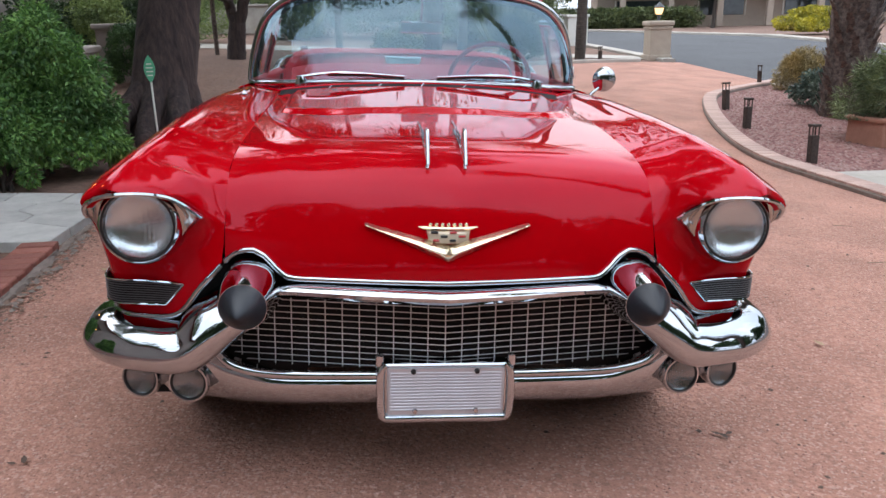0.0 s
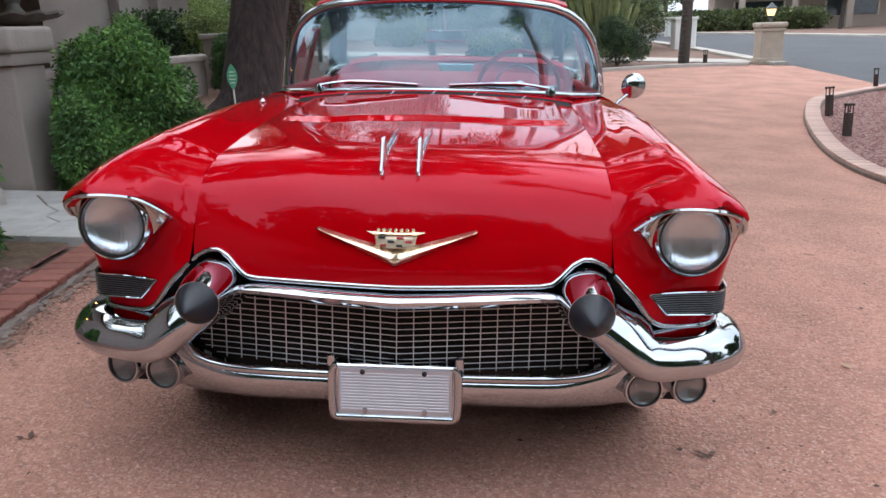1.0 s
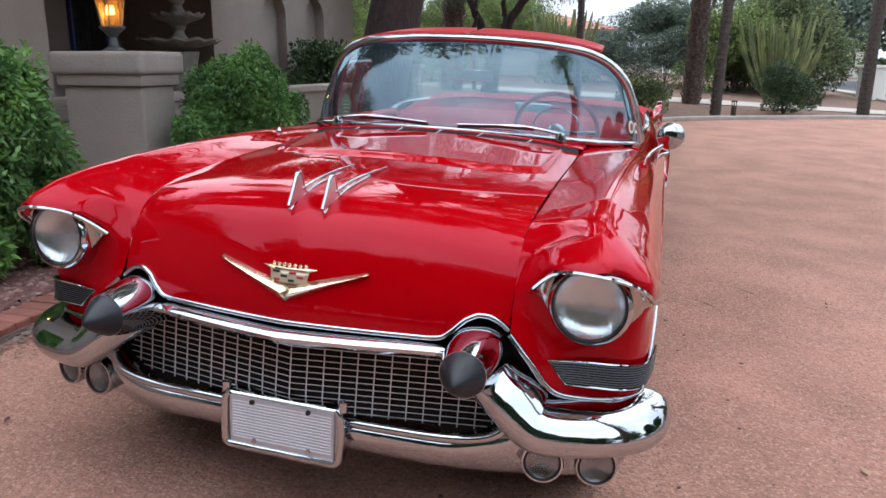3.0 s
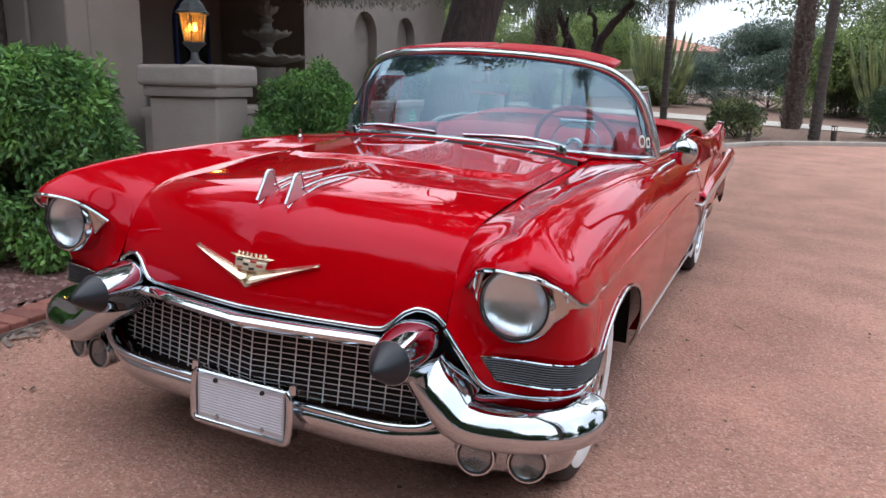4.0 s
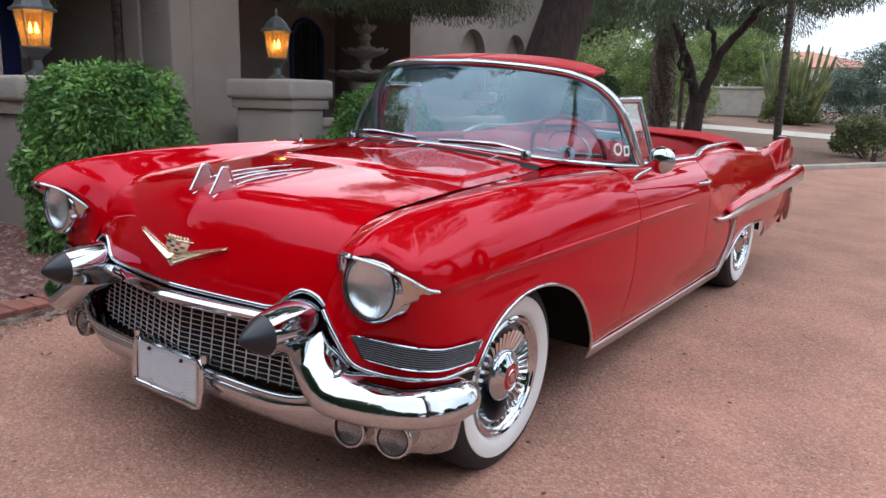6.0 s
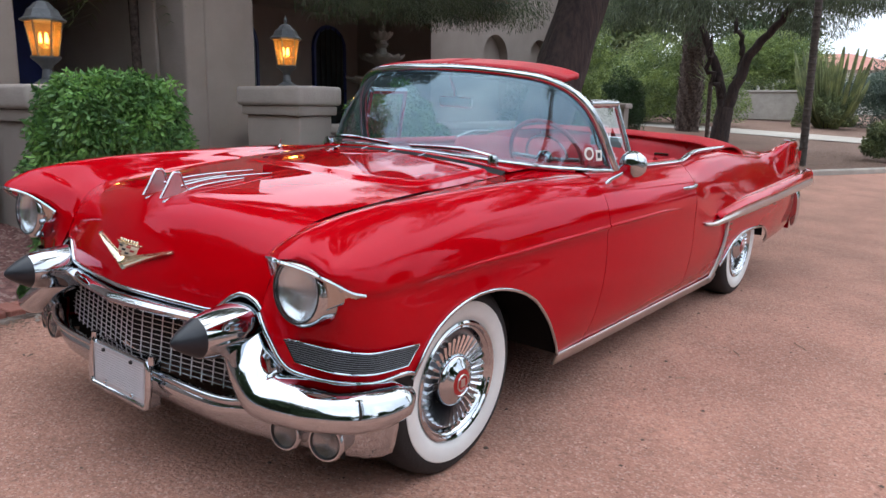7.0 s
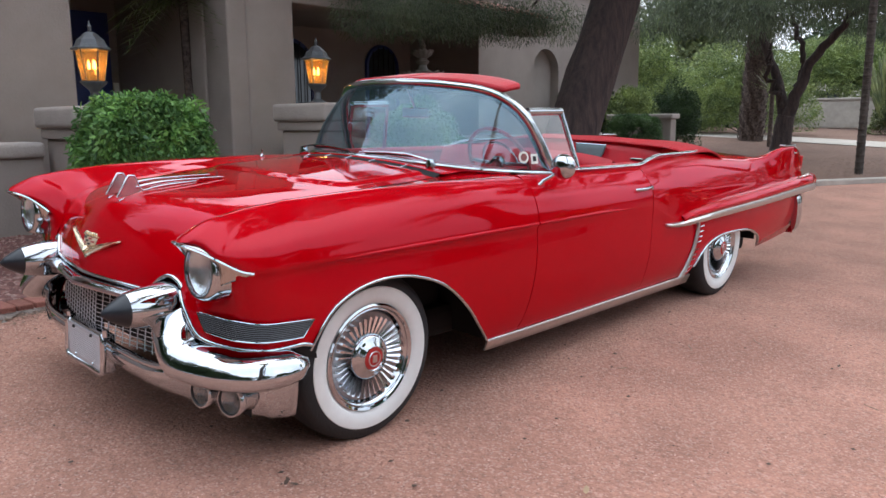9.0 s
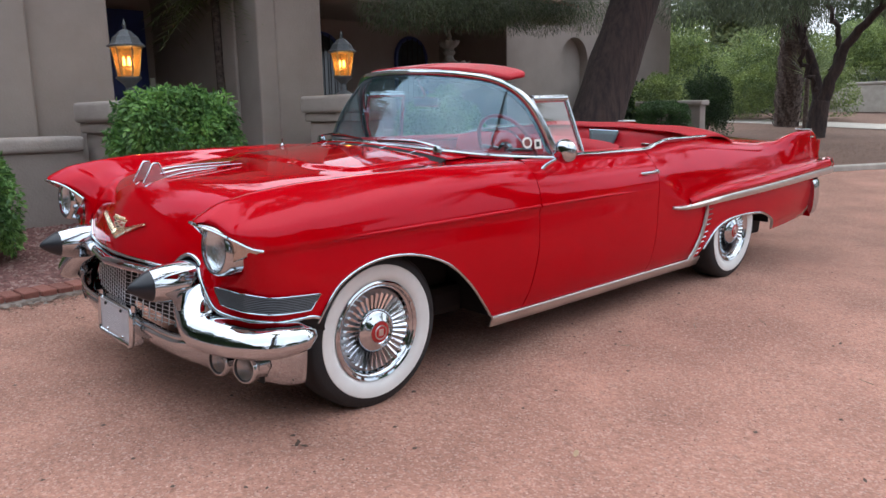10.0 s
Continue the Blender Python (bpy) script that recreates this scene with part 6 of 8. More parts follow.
# sticker and tag on the curved end of the screen
def on_screen(y, z):
    """The glass on the driver's side at a place, with its outward normal."""
    d = (glass[:, :, 1] - y) ** 2 + (glass[:, :, 2] - z) ** 2
    i, j = np.unravel_index(np.argmin(d), d.shape)
    i, j = min(max(i, 1), 46), min(max(j, 1), 14)
    n = np.cross(glass[i + 1, j] - glass[i - 1, j], glass[i, j + 1] - glass[i, j - 1])
    n = n / np.linalg.norm(n)
    return Vector((glass[i, j, 0], y, z)), Vector(n if n[0] > 0 else -n)


stk = new("screen_sticker", None)
stk.parent = car
c, n_ = on_screen(1.085, 1.120)
M = Matrix.Translation(c + n_ * 0.006) @ n_.to_track_quat("Z", "Y").to_matrix().to_4x4()
lathe("badge", [(0, 0.0), (0.030, 0.0), (0.030, 0.002), (0, 0.002)], WHITE, stk, "round cream windscreen sticker", n=24, m=M)
lathe("disc", [(0, 0.003), (0.019, 0.003)], STICKER_RED, stk, n=20, m=M)
c, n_ = on_screen(1.150, 1.112)
M = Matrix.Translation(c + n_ * 0.006) @ n_.to_track_quat("Z", "Y").to_matrix().to_4x4()
tag_ = part("tag", box(0.045, 0.05, 0.002, (0, 0, 0)), WHITE, stk)
tag_.matrix_local = M
part("tag_mark", box(0.022, 0.026, 0.002, (0, 0, 0.0015)), BLACK, tag_)

# -- wheels --
def wheel(x, y, sgn, lift=0.0):
    w = new("wheel", None)
    w.parent = car
    w.matrix_local = Matrix.Translation((x, y, 0.347 + lift)) @ Matrix.Rotation(radians(90 * sgn), 4, "Y")
    w["label"] = "wide whitewall wheel with chrome slotted wheel disc"
    lathe("tyre", [(0.205, -0.10), (0.25, -0.105), (0.31, -0.108), (0.345, -0.085), (0.356, -0.05), (0.358, 0.0), (0.356, 0.05), (0.347, 0.085), (0.330, 0.100), (0.308, 0.107), (0.298, 0.109)], TYRE, w, n=64)
    lathe("whitewall", [(0.298, 0.109), (0.295, 0.1115), (0.275, 0.113), (0.25, 0.110), (0.232, 0.103), (0.220, 0.09)], WHITEWALL, w, "broad white sidewall band", n=64)
    lathe("rim", [(0.224, 0.095), (0.226, 0.104), (0.219, 0.109), (0.210, 0.105), (0.206, 0.098), (0.202, 0.100), (0.198, 0.098), (0.192, 0.088), (0.184, 0.074), (0.176, 0.060), (0.170, 0.050)], CHROME, w, n=64)
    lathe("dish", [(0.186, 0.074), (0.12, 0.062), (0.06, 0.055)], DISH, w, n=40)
    d = new("wheel_disc", None)
    d.parent = w
    vane_v = [(-0.0036, 0.094, 0.080), (0.0030, 0.094, 0.084), (0.0058, 0.166, 0.099), (-0.0056, 0.172, 0.095), (-0.004, 0.090, 0.050), (0.003, 0.090, 0.050), (0.006, 0.176, 0.054), (-0.004, 0.178, 0.054)]
    vane = bpy.data.meshes.get("vane") or bpy.data.meshes.new("vane")
    if not vane.polygons:
        vane.from_pydata(vane_v, [], [(0, 1, 2, 3), (1, 0, 4, 5), (2, 1, 5, 6), (3, 2, 6, 7), (0, 3, 7, 4)])
        vane.materials.append(VANE)
    for k in range(36):
        o = new("vane", vane)
        o.parent = d
        o.rotation_euler = (0, 0, 2 * math.pi * k / 36)
    lathe("hub", [(0.098, 0.060), (0.098, 0.084), (0.092, 0.097), (0.080, 0.104), (0.066, 0.109), (0.056, 0.118), (0.051, 0.120), (0.047, 0.116)], CHROME, d, n=40)
    lathe("medallion", [(0, 0.123), (0.03, 0.122), (0.047, 0.117)], EMBLEM_RED, d, "red medallion", n=32)
    rod("crest_ring", [(0.030 * math.cos(a), 0.030 * math.sin(a), 0.1228) for a in np.linspace(0, 6.283, 21)[:-1]], 0.003, BRIGHT, d, n=5, closed=True)
    part("crest", box(0.030, 0.024, 0.004, (0, 0, 0.124), 0.002), BRIGHT, d)
    return w


wheel(0.785, 0, 1)
wheel(-0.785, 0, -1)
wheel(0.800, 3.310, 1, 0.070)
wheel(-0.800, 3.310, -1, 0.064)
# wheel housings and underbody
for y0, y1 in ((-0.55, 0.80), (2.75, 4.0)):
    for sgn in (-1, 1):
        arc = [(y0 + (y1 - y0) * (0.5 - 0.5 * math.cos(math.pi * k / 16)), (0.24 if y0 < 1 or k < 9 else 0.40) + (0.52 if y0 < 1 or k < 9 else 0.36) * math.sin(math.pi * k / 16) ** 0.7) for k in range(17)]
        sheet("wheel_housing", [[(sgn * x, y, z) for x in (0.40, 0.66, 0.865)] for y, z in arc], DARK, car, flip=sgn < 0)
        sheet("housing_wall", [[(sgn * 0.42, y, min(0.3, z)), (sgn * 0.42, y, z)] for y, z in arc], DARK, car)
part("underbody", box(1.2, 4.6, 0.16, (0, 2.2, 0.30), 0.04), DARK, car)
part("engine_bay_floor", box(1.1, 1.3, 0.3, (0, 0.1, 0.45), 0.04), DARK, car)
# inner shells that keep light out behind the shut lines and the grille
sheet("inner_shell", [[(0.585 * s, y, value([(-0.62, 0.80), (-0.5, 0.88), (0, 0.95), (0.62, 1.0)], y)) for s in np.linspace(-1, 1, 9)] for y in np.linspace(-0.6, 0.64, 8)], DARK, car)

# -- headlamps --
for sgn in (-1, 1):
    hl = new("headlamp", None)
    hl.parent = car
    hl["label"] = "round clear headlamp under a chrome-lined hood"
    C = Vector((sgn * 0.811, -0.700, 0.797))
    M = Matrix.Translation(C) @ Matrix.Rotation(radians(90 - 4), 4, "X")
    lathe("bowl", [(0.088, -0.002), (0.075, -0.016), (0.05, -0.027), (0.02, -0.031), (0.0, -0.032)], REFLECT, hl, "silvered reflector bowl", n=36, m=M)
    lens = lathe("lens", [(0.0, 0.022), (0.03, 0.020), (0.06, 0.013), (0.08, 0.004), (0.089, -0.004)], LENS, hl, "fluted headlamp lens", n=36, m=M)
    lens.visible_shadow = False
    lathe("rim", [(0.086, 0.000), (0.089, 0.010), (0.096, 0.012), (0.104, 0.004), (0.108, -0.012), (0.112, -0.06)], CHROME, hl, "chrome lamp rim", n=40, m=M)
    lathe("gasket", [(0.0870, 0.004), (0.0900, 0.0120), (0.0945, 0.0128), (0.0955, 0.0122)], BLACK, hl, "dark lamp gasket", n=40, m=M)
    # chrome liner between rim and hood, drawn out into points at both corners
    hoodc = spline([(0.658, -0.668, 0.812), (0.69, -0.705, 0.850), (0.725, -0.745, 0.882), (0.775, -0.782, 0.898), (0.83, -0.790, 0.898), (0.895, -0.755, 0.880), (0.938, -0.715, 0.853), (0.964, -0.645, 0.810), (0.974, -0.600, 0.797)], 40)
    liner = []
    for k, p in enumerate(hoodc):
        a = math.pi * (1.12 - 1.24 * k / 39)
        rimp = np.array((0.811 + 0.107 * math.cos(a), -0.712 + 0.02 * (1 - math.sin(max(a, 0))), 0.797 + 0.107 * math.sin(a)))
        liner.append([rimp, (rimp + p) / 2 + np.array([0, 0.012, 0]), p])
    liner = np.array(liner)
    if sgn < 0:
        liner = mirrored(liner)
    sheet("liner", liner, LINER, hl, "chrome hood liner", flip=sgn > 0, thick=0.003)
    edge = hoodc * [sgn, 1, 1]
    rod("hood_moulding", edge, 0.006, CHROME, hl, n=6)

# -- side grilles below the headlamps --
for sgn in (-1, 1):
    sgp = new("side_grille", None)
    sgp.parent = car
    sgp["label"] = "ribbed bright side grille"
    up_l = spline([(0.712, -0.662, 0.623), (0.755, -0.664, 0.630), (0.817, -0.658, 0.633), (0.90, -0.628, 0.627), (0.955, -0.555, 0.613), (0.975, -0.465, 0.608), (0.983, -0.355, 0.602)], 30)
    lo_l = spline([(0.764, -0.664, 0.566), (0.83, -0.655, 0.565), (0.905, -0.625, 0.558), (0.955, -0.555, 0.548), (0.973, -0.465, 0.543), (0.979, -0.400, 0.542)], 30)
    f2 = lambda q: [(sgn * a[0], a[1], a[2]) for a in q]
    sheet("backing", [[(sgn * (a[0] + 0.000), a[1] - 0.004, a[2]), (sgn * b[0], b[1] - 0.004, b[2])] for a, b in zip(up_l, lo_l)], DARK, sgp, flip=sgn < 0)
    for k in range(1, 10):
        u = k / 10
        rod("rib", [(sgn * (a[0] + (b[0] - a[0]) * u + 0.004), a[1] + (b[1] - a[1]) * u - 0.007, a[2] + (b[2] - a[2]) * u) for a, b in zip(up_l, lo_l)], 0.0017, SLOTS, sgp, n=5)
    loop = np.concatenate([up_l, lo_l[::-1]]) + [0.004, -0.007, 0]
    rod("surround", loop * [sgn, 1, 1], 0.0028, CHROME, sgp, n=6, closed=True)

# -- bumper: bullets, wings, blade, upper bar --
bump = new("front_bumper", None)
bump.parent = car
bump["label"] = "heavy chrome front bumper with black-tipped bullets"
for sgn in (-1, 1):
    M = Matrix.Translation((sgn * 0.530, -0.62, 0.618)) @ Matrix.Rotation(radians(90 - 0.5), 4, "X")
    bl = lathe("bullet", [(0.086, -0.05), (0.086, 0.02), (0.085, 0.06), (0.081, 0.11), (0.074, 0.17), (0.062, 0.224), (0.0, 0.224)], CHROME, bump, "chrome bullet guard", n=40, m=M)
    lathe("tip", [(0.0625, 0.218), (0.060, 0.226), (0.043, 0.258), (0.024, 0.288), (0.010, 0.304), (0.0, 0.308)], CONE, bl, "slate black rubber tip", n=36, m=M)
    arm = spline([(sgn * 0.52, -0.68, 0.588), (sgn * 0.57, -0.71, 0.560), (sgn * 0.63, -0.730, 0.519), (sgn * 0.672, -0.738, 0.486), (sgn * 0.700, -0.739, 0.466), (sgn * 0.728, -0.736, 0.460), (sgn * 0.78, -0.720, 0.457), (sgn * 0.87, -0.684, 0.455), (sgn * 0.952, -0.615, 0.452), (sgn * 0.990, -0.53, 0.451), (sgn * 1.000, -0.46, 0.454), (sgn * 0.992, -0.405, 0.458)], 44)
    sc = np.interp(np.arange(44), [0, 8, 20, 34, 40, 43], [0.9, 1.0, 1.0, 1.0, 0.84, 0.40])
    # a flat-faced arm below the bullet turns into a slimmer, round-shouldered wing
    prof_arm = spline([(0.060, -0.020), (0.058, 0.006), (0.046, 0.026), (0.016, 0.052), (-0.004, 0.062), (-0.036, 0.070), (-0.074, 0.072), (-0.086, 0.050), (-0.087, -0.02), (-0.080, -0.055), (-0.050, -0.068), (0.008, -0.068), (0.032, -0.062), (0.050, -0.047), (0.060, -0.022)], 41)[:-1, :2]
    prof_wing = spline([(0.060, -0.020), (0.059, -0.004), (0.050, 0.014), (0.036, 0.034), (0.014, 0.050), (-0.008, 0.059), (-0.034, 0.064), (-0.062, 0.066), (-0.070, 0.046), (-0.057, -0.02), (-0.054, -0.055), (-0.040, -0.069), (0.008, -0.070), (0.034, -0.063), (0.052, -0.046), (0.060, -0.022)], 41)[:-1, :2]
    turn_in = np.clip((np.arange(44) - 11) / 9, 0, 1)
    profs = [(prof_arm + (prof_wing - prof_arm) * u * u * (3 - 2 * u)) * [0.96 * sgn, 0.95] for u in turn_in]
    v, f = sweep_data(arm, profs, sc)
    link_mesh("bumper_wing", v, f, CHROME, bump, "curved chrome bumper wing", sharp=70)
# lower blade with fog lamps
half_plan = spline([(0, -0.742), (0.30, -0.738), (0.48, -0.724), (0.60, -0.680), (0.68, -0.638), (0.76, -0.600), (0.85, -0.548), (0.91, -0.490), (0.940, -0.444), (0.948, -0.412)], 48)
half_blade = []
for x, y in half_plan:
    top = value([(0, 0.372), (0.47, 0.372), (0.60, 0.392), (0.69, 0.43), (1, 0.44)], x)
    bot = value([(0, 0.288), (0.5, 0.284), (0.62, 0.270), (0.75, 0.258), (0.92, 0.238), (1, 0.236)], x)
    n = np.array([x * 0.9, -1.0]) / math.hypot(x * 0.9, 1) if x < 0.9 else np.array([0.95, -0.3])
    half_blade.append([(x + n[0] * o, y + n[1] * o, bot + (top - bot) * u) for u, o in ((-0.10, -0.045), (0, -0.018), (0.2, -0.002), (0.5, 0.012), (0.8, 0.020), (1.0, 0.012), (1.06, -0.02))])
hb = np.array(half_blade)
blade = np.concatenate([mirrored(hb)[::-1], hb[1:]])
sheet("blade", blade, CHROME, bump, "chrome lower bumper blade", thick=0.004, flip=False, sharp=60)
for sgn in (-1, 1):
    for x, y, tw in ((0.720, -0.640, 14), (0.858, -0.606, 30)):
        M = Matrix.Translation((sgn * x, y, 0.325)) @ Matrix.Rotation(radians(sgn * tw * 0.5), 4, "Z") @ Matrix.Rotation(radians(90 - 4), 4, "X") @ Matrix.Scale(1.12, 4)
        fg = lathe("fog_lamp", [(0.047, -0.05), (0.049, 0.0), (0.051, 0.010), (0.053, 0.018), (0.053, 0.025), (0.050, 0.031), (0.046, 0.031), (0.043, 0.026)], CHROME, bump, "small round chrome-rimmed lamp", n=30, m=M)
        lathe("reflector", [(0.043, 0.024), (0.03, 0.016), (0.0, 0.012)], FOG, fg, n=24, m=M)
        lathe("gasket", [(0.0405, 0.0275), (0.043, 0.0300), (0.0455, 0.0318)], BLACK, fg, "dark lamp gasket", n=30, m=M)
        lz = lathe("lens", [(0.0, 0.036), (0.025, 0.034), (0.043, 0.026)], LENS, fg, "clear ribbed lens", n=24, m=M)
        lz.visible_shadow = False
    ridge = [(q[3][0] + 0.001, q[3][1] - 0.001, q[1][2] + 0.60 * (q[5][2] - q[1][2])) for q in half_blade if q[3][0] > 0.93]
    rod("blade_ridge", np.array(ridge) * [sgn, 1, 1], 0.006, CHROME, bump, n=8, scale=np.r_[0.2, np.ones(len(ridge) - 1)])
# upper bar and the frame of the grille mouth
bar_half = spline([(0, -0.812, 0.640), (0.2, -0.786, 0.641), (0.36, -0.752, 0.640), (0.44, -0.728, 0.636), (0.475, -0.71, 0.628)], 24)
bar = np.concatenate([(bar_half * [-1, 1, 1])[::-1], bar_half[1:]])
v, f = sweep_data(bar, [(-0.045, -0.026), (0.008, -0.028), (0.015, -0.019), (0.014, -0.009), (0.002, 0.000), (-0.014, 0.004), (-0.045, 0.004)])
link_mesh("upper_bar", v, f, CHROME, bump, "chrome upper grille bar", sharp=35)
mouth_half = spline([(0, -0.752, 0.382), (0.30, -0.748, 0.382), (0.48, -0.738, 0.385), (0.58, -0.722, 0.400), (0.625, -0.705, 0.430), (0.630, -0.692, 0.455), (0.595, -0.685, 0.505)], 40)
mouth = np.concatenate([(mouth_half * [-1, 1, 1])[::-1], mouth_half[1:]])
rod("mouth_moulding", mouth, 0.013, CHROME, bump, "chrome grille mouth moulding", n=10)
# black recess between bodywork and bumper; dark sheets paint the shade in the gaps
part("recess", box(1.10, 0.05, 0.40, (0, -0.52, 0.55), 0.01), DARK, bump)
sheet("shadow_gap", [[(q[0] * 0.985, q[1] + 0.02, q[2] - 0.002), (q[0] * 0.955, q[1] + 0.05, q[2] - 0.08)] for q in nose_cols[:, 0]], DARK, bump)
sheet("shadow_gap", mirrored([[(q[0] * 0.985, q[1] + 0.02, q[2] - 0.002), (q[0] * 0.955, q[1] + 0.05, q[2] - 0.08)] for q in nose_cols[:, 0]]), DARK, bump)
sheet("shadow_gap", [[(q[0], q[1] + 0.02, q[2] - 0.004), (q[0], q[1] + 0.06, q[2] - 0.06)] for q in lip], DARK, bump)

# -- grille: a cross-hatch of bright bars bent to a shallow V --
grille = new("grille", None)
grille.parent = car
grille["label"] = "bright egg-crate grille"


def grille_y(x, z):
    return -0.742 + 0.17 * abs(x) + 0.10 * (z - 0.41)


def mouth_x(z):
    return value([(0.38, 0.52), (0.395, 0.57), (0.42, 0.612), (0.45, 0.616), (0.50, 0.575), (0.55, 0.51), (0.62, 0.46)], z)


for k in range(-12, 13):
    x = 0.0478 * k
    zs = [z for z in np.linspace(0.384, 0.628, 26) if mouth_x(z) >= abs(x)]
    if len(zs) < 3:
        continue
    v, f = sweep_data([(x, grille_y(x, z) - 0.004, z) for z in (zs[0], (zs[0] + zs[-1]) / 2, zs[-1])], [(-0.0015, -0.002), (0.0015, -0.002), (0.0012, 0.002), (-0.0012, 0.002)], up=(0, -1, 0))
    link_mesh("grille_bar", v, f, MESH_STEEL, grille, sharp=30)
for k in range(14):
    z = 0.392 + 0.0178 * k
    m = mouth_x(z)
    v, f = sweep_data([(x, grille_y(x, z), z) for x in (-m, -m / 2, 0, m / 2, m)], [(-0.001, -0.0008), (0.0022, -0.0010), (0.0022, 0.0010), (-0.001, 0.0008)])
    link_mesh("grille_bar", v, f, MESH_STEEL, grille, sharp=30)

# -- number plate holder --
pl = new("plate_holder", None)
pl.parent = car
pl["label"] = "chrome plate holder with a blank ribbed silver plate"
loop = spline([(0.165, -0.792, 0.268), (0.178, -0.792, 0.282), (0.178, -0.785, 0.412), (0.165, -0.783, 0.428)], 12)
lp = np.concatenate([loop[::-1], loop * [-1, 1, 1]])
rod("frame", lp, 0.012, CHROME, pl, "chrome frame open at the top", n=10, up=(0, 1, 0))
part("tray", box(0.36, 0.05, 0.165, (0, -0.762, 0.348), 0.012, 3), CHROME, pl)
part("plate", box(0.325, 0.006, 0.148, (0, -0.790, 0.348), 0.004), PLATE, pl, "blank ribbed silver plate")
for k in range(13):
    part("rib", box(0.31, 0.002, 0.004, (0, -0.7935, 0.296 + 0.0092 * k), 0.0015, 1), PLATE, pl)
for x, z, m in ((-0.09, 0.411, BLACK), (0.085, 0.411, BLACK), (-0.085, 0.292, CHROME), (0.085, 0.292, CHROME)):
    lathe("bolt", [(0, 0.008), (0.006, 0.007), (0.008, 0.0)], m, pl, n=10, m=Matrix.Translation((x, -0.793, z)) @ Matrix.Rotation(radians(90), 4, "X"))
for sgn in (-1, 1):
    lathe("bumper_lug", [(0, 0.03), (0.012, 0.028), (0.014, 0)], CHROME, pl, n=12, m=Matrix.Translation((sgn * 0.182, -0.775, 0.425)))

# -- bonnet badges --
em = new("bonnet_emblem", None)
em.parent = car
em["label"] = "gold V and crest on the bonnet"


def on_hood(x, z):
    """The bonnet's front face at a height."""
    s = abs(x) / 0.604
    c = hood_column(s)[:28]
    return float(np.interp(z, c[:, 2], c[:, 1]))


for sgn in (-1, 1):
    rows = []
    for u in np.linspace(0, 1, 14):
        x = 0.222 * u
        zc = 0.738 + 0.068 * u
        w = 0.019 * (1 - u) + 0.002
        rows.append([(sgn * x, on_hood(x, zc + d) - o, zc + d) for d, o in ((-w, 0.001), (-w * 0.1, 0.013), (w, 0.001))])
    sheet("v_arm", rows, GOLD, em, flip=sgn < 0, thick=0.003, sharp=20)
crest = []
for u in np.linspace(-1, 1, 11):
    crest.append([(u * w, on_hood(abs(u) * w, z) - 0.006 + 0.002 * u * u, z) for z, w in ((0.764, 0.030), (0.767, 0.050), (0.774, 0.054), (0.786, 0.056), (0.797, 0.059))])
shield = sheet("shield", crest, CREST, em, "pale gold crest shield with enamel bars", flip=True, thick=0.004)
for i, (z, w) in enumerate(((0.772, 0.044), (0.782, 0.048), (0.792, 0.050))):
    for k in range(4):
        x0, x1 = w * (k / 2 - 1) + 0.003, w * (k / 2 - 0.5) - 0.003
        m = (EMBLEM_RED, GOLD, BLACK, GOLD)[(k + i) % 4]
        if m is not GOLD:
            rod("enamel", [(x, on_hood(abs(x), z) - 0.0070, z) for x in np.linspace(x0, x1, 4)], 0.0036, m, shield, n=6)
rod("coronet_band", [(x, on_hood(abs(x), 0.802) - 0.006 + 2.0 * max(0, abs(x) - 0.05) ** 2, 0.802 + 1.2 * max(0, abs(x) - 0.03) ** 2) for x in np.linspace(-0.080, 0.080, 17)], 0.0050, GOLD, em, n=6, scale=np.r_[0.2, 0.6, np.ones(13), 0.6, 0.2])
for k in range(7):
    x = -0.048 + 0.016 * k
    lathe("coronet_bead", [(0, 0.006), (0.0045, 0.004), (0.006, 0), (0.0045, -0.004), (0, -0.006)], GOLD, em, n=10, m=Matrix.Translation((x, on_hood(abs(x), 0.811) - 0.005, 0.811)))


def hood_top(x, y):
    c = hood_column(abs(x) / 0.604)
    return float(np.interp(y, c[10:, 1], c[10:, 2]))


for sgn in (-1, 1):
    o = new("bonnet_ornament", None)
    o.parent = car
    o["label"] = "chrome winged bonnet ornament"
    x = sgn * 0.052
    base = hood_top(x, -0.60)
    fin = [(-0.648, -0.006), (-0.624, 0.034), (-0.604, 0.070), (-0.597, 0.080), (-0.574, 0.080), (-0.566, 0.064), (-0.556, 0.034), (-0.536, 0.012)]
    rod("blade_rim", [(x, y, base + z) for y, z in fin], 0.0058, CHROME, o, n=8)
    bm = bmesh.new()
    ring_a, ring_b = [[bm.verts.new((x + k, y, base + z)) for y, z in fin] for k in (-0.0035, 0.0035)]
    bm.faces.new(ring_a)
    bm.faces.new(ring_b[::-1])
    for i in range(len(fin)):
        bm.faces.new((ring_a[i - 1], ring_b[i - 1], ring_b[i], ring_a[i]))
    bmesh.ops.recalc_face_normals(bm, faces=bm.faces)
    part("web", bm, BRIGHT, o)
    rod("spear", spline([(x, -0.57, hood_top(x, -0.57) + 0.022), (x, -0.45, hood_top(x, -0.45) + 0.020), (x + sgn * 0.004, -0.3, hood_top(x, -0.3) + 0.014), (x + sgn * 0.006, -0.17, hood_top(x, -0.17) + 0.006)], 16), 0.0065, CHROME, o, n=8, scale=np.linspace(1.1, 0.5, 16), sx=0.8)
    rod("runner", spline([(x, -0.64, hood_top(x, -0.64) + 0.001), (x, -0.5, hood_top(x, -0.5) + 0.003), (x, -0.3, hood_top(x, -0.3) + 0.003)], 12), 0.005, CHROME, o, n=8)

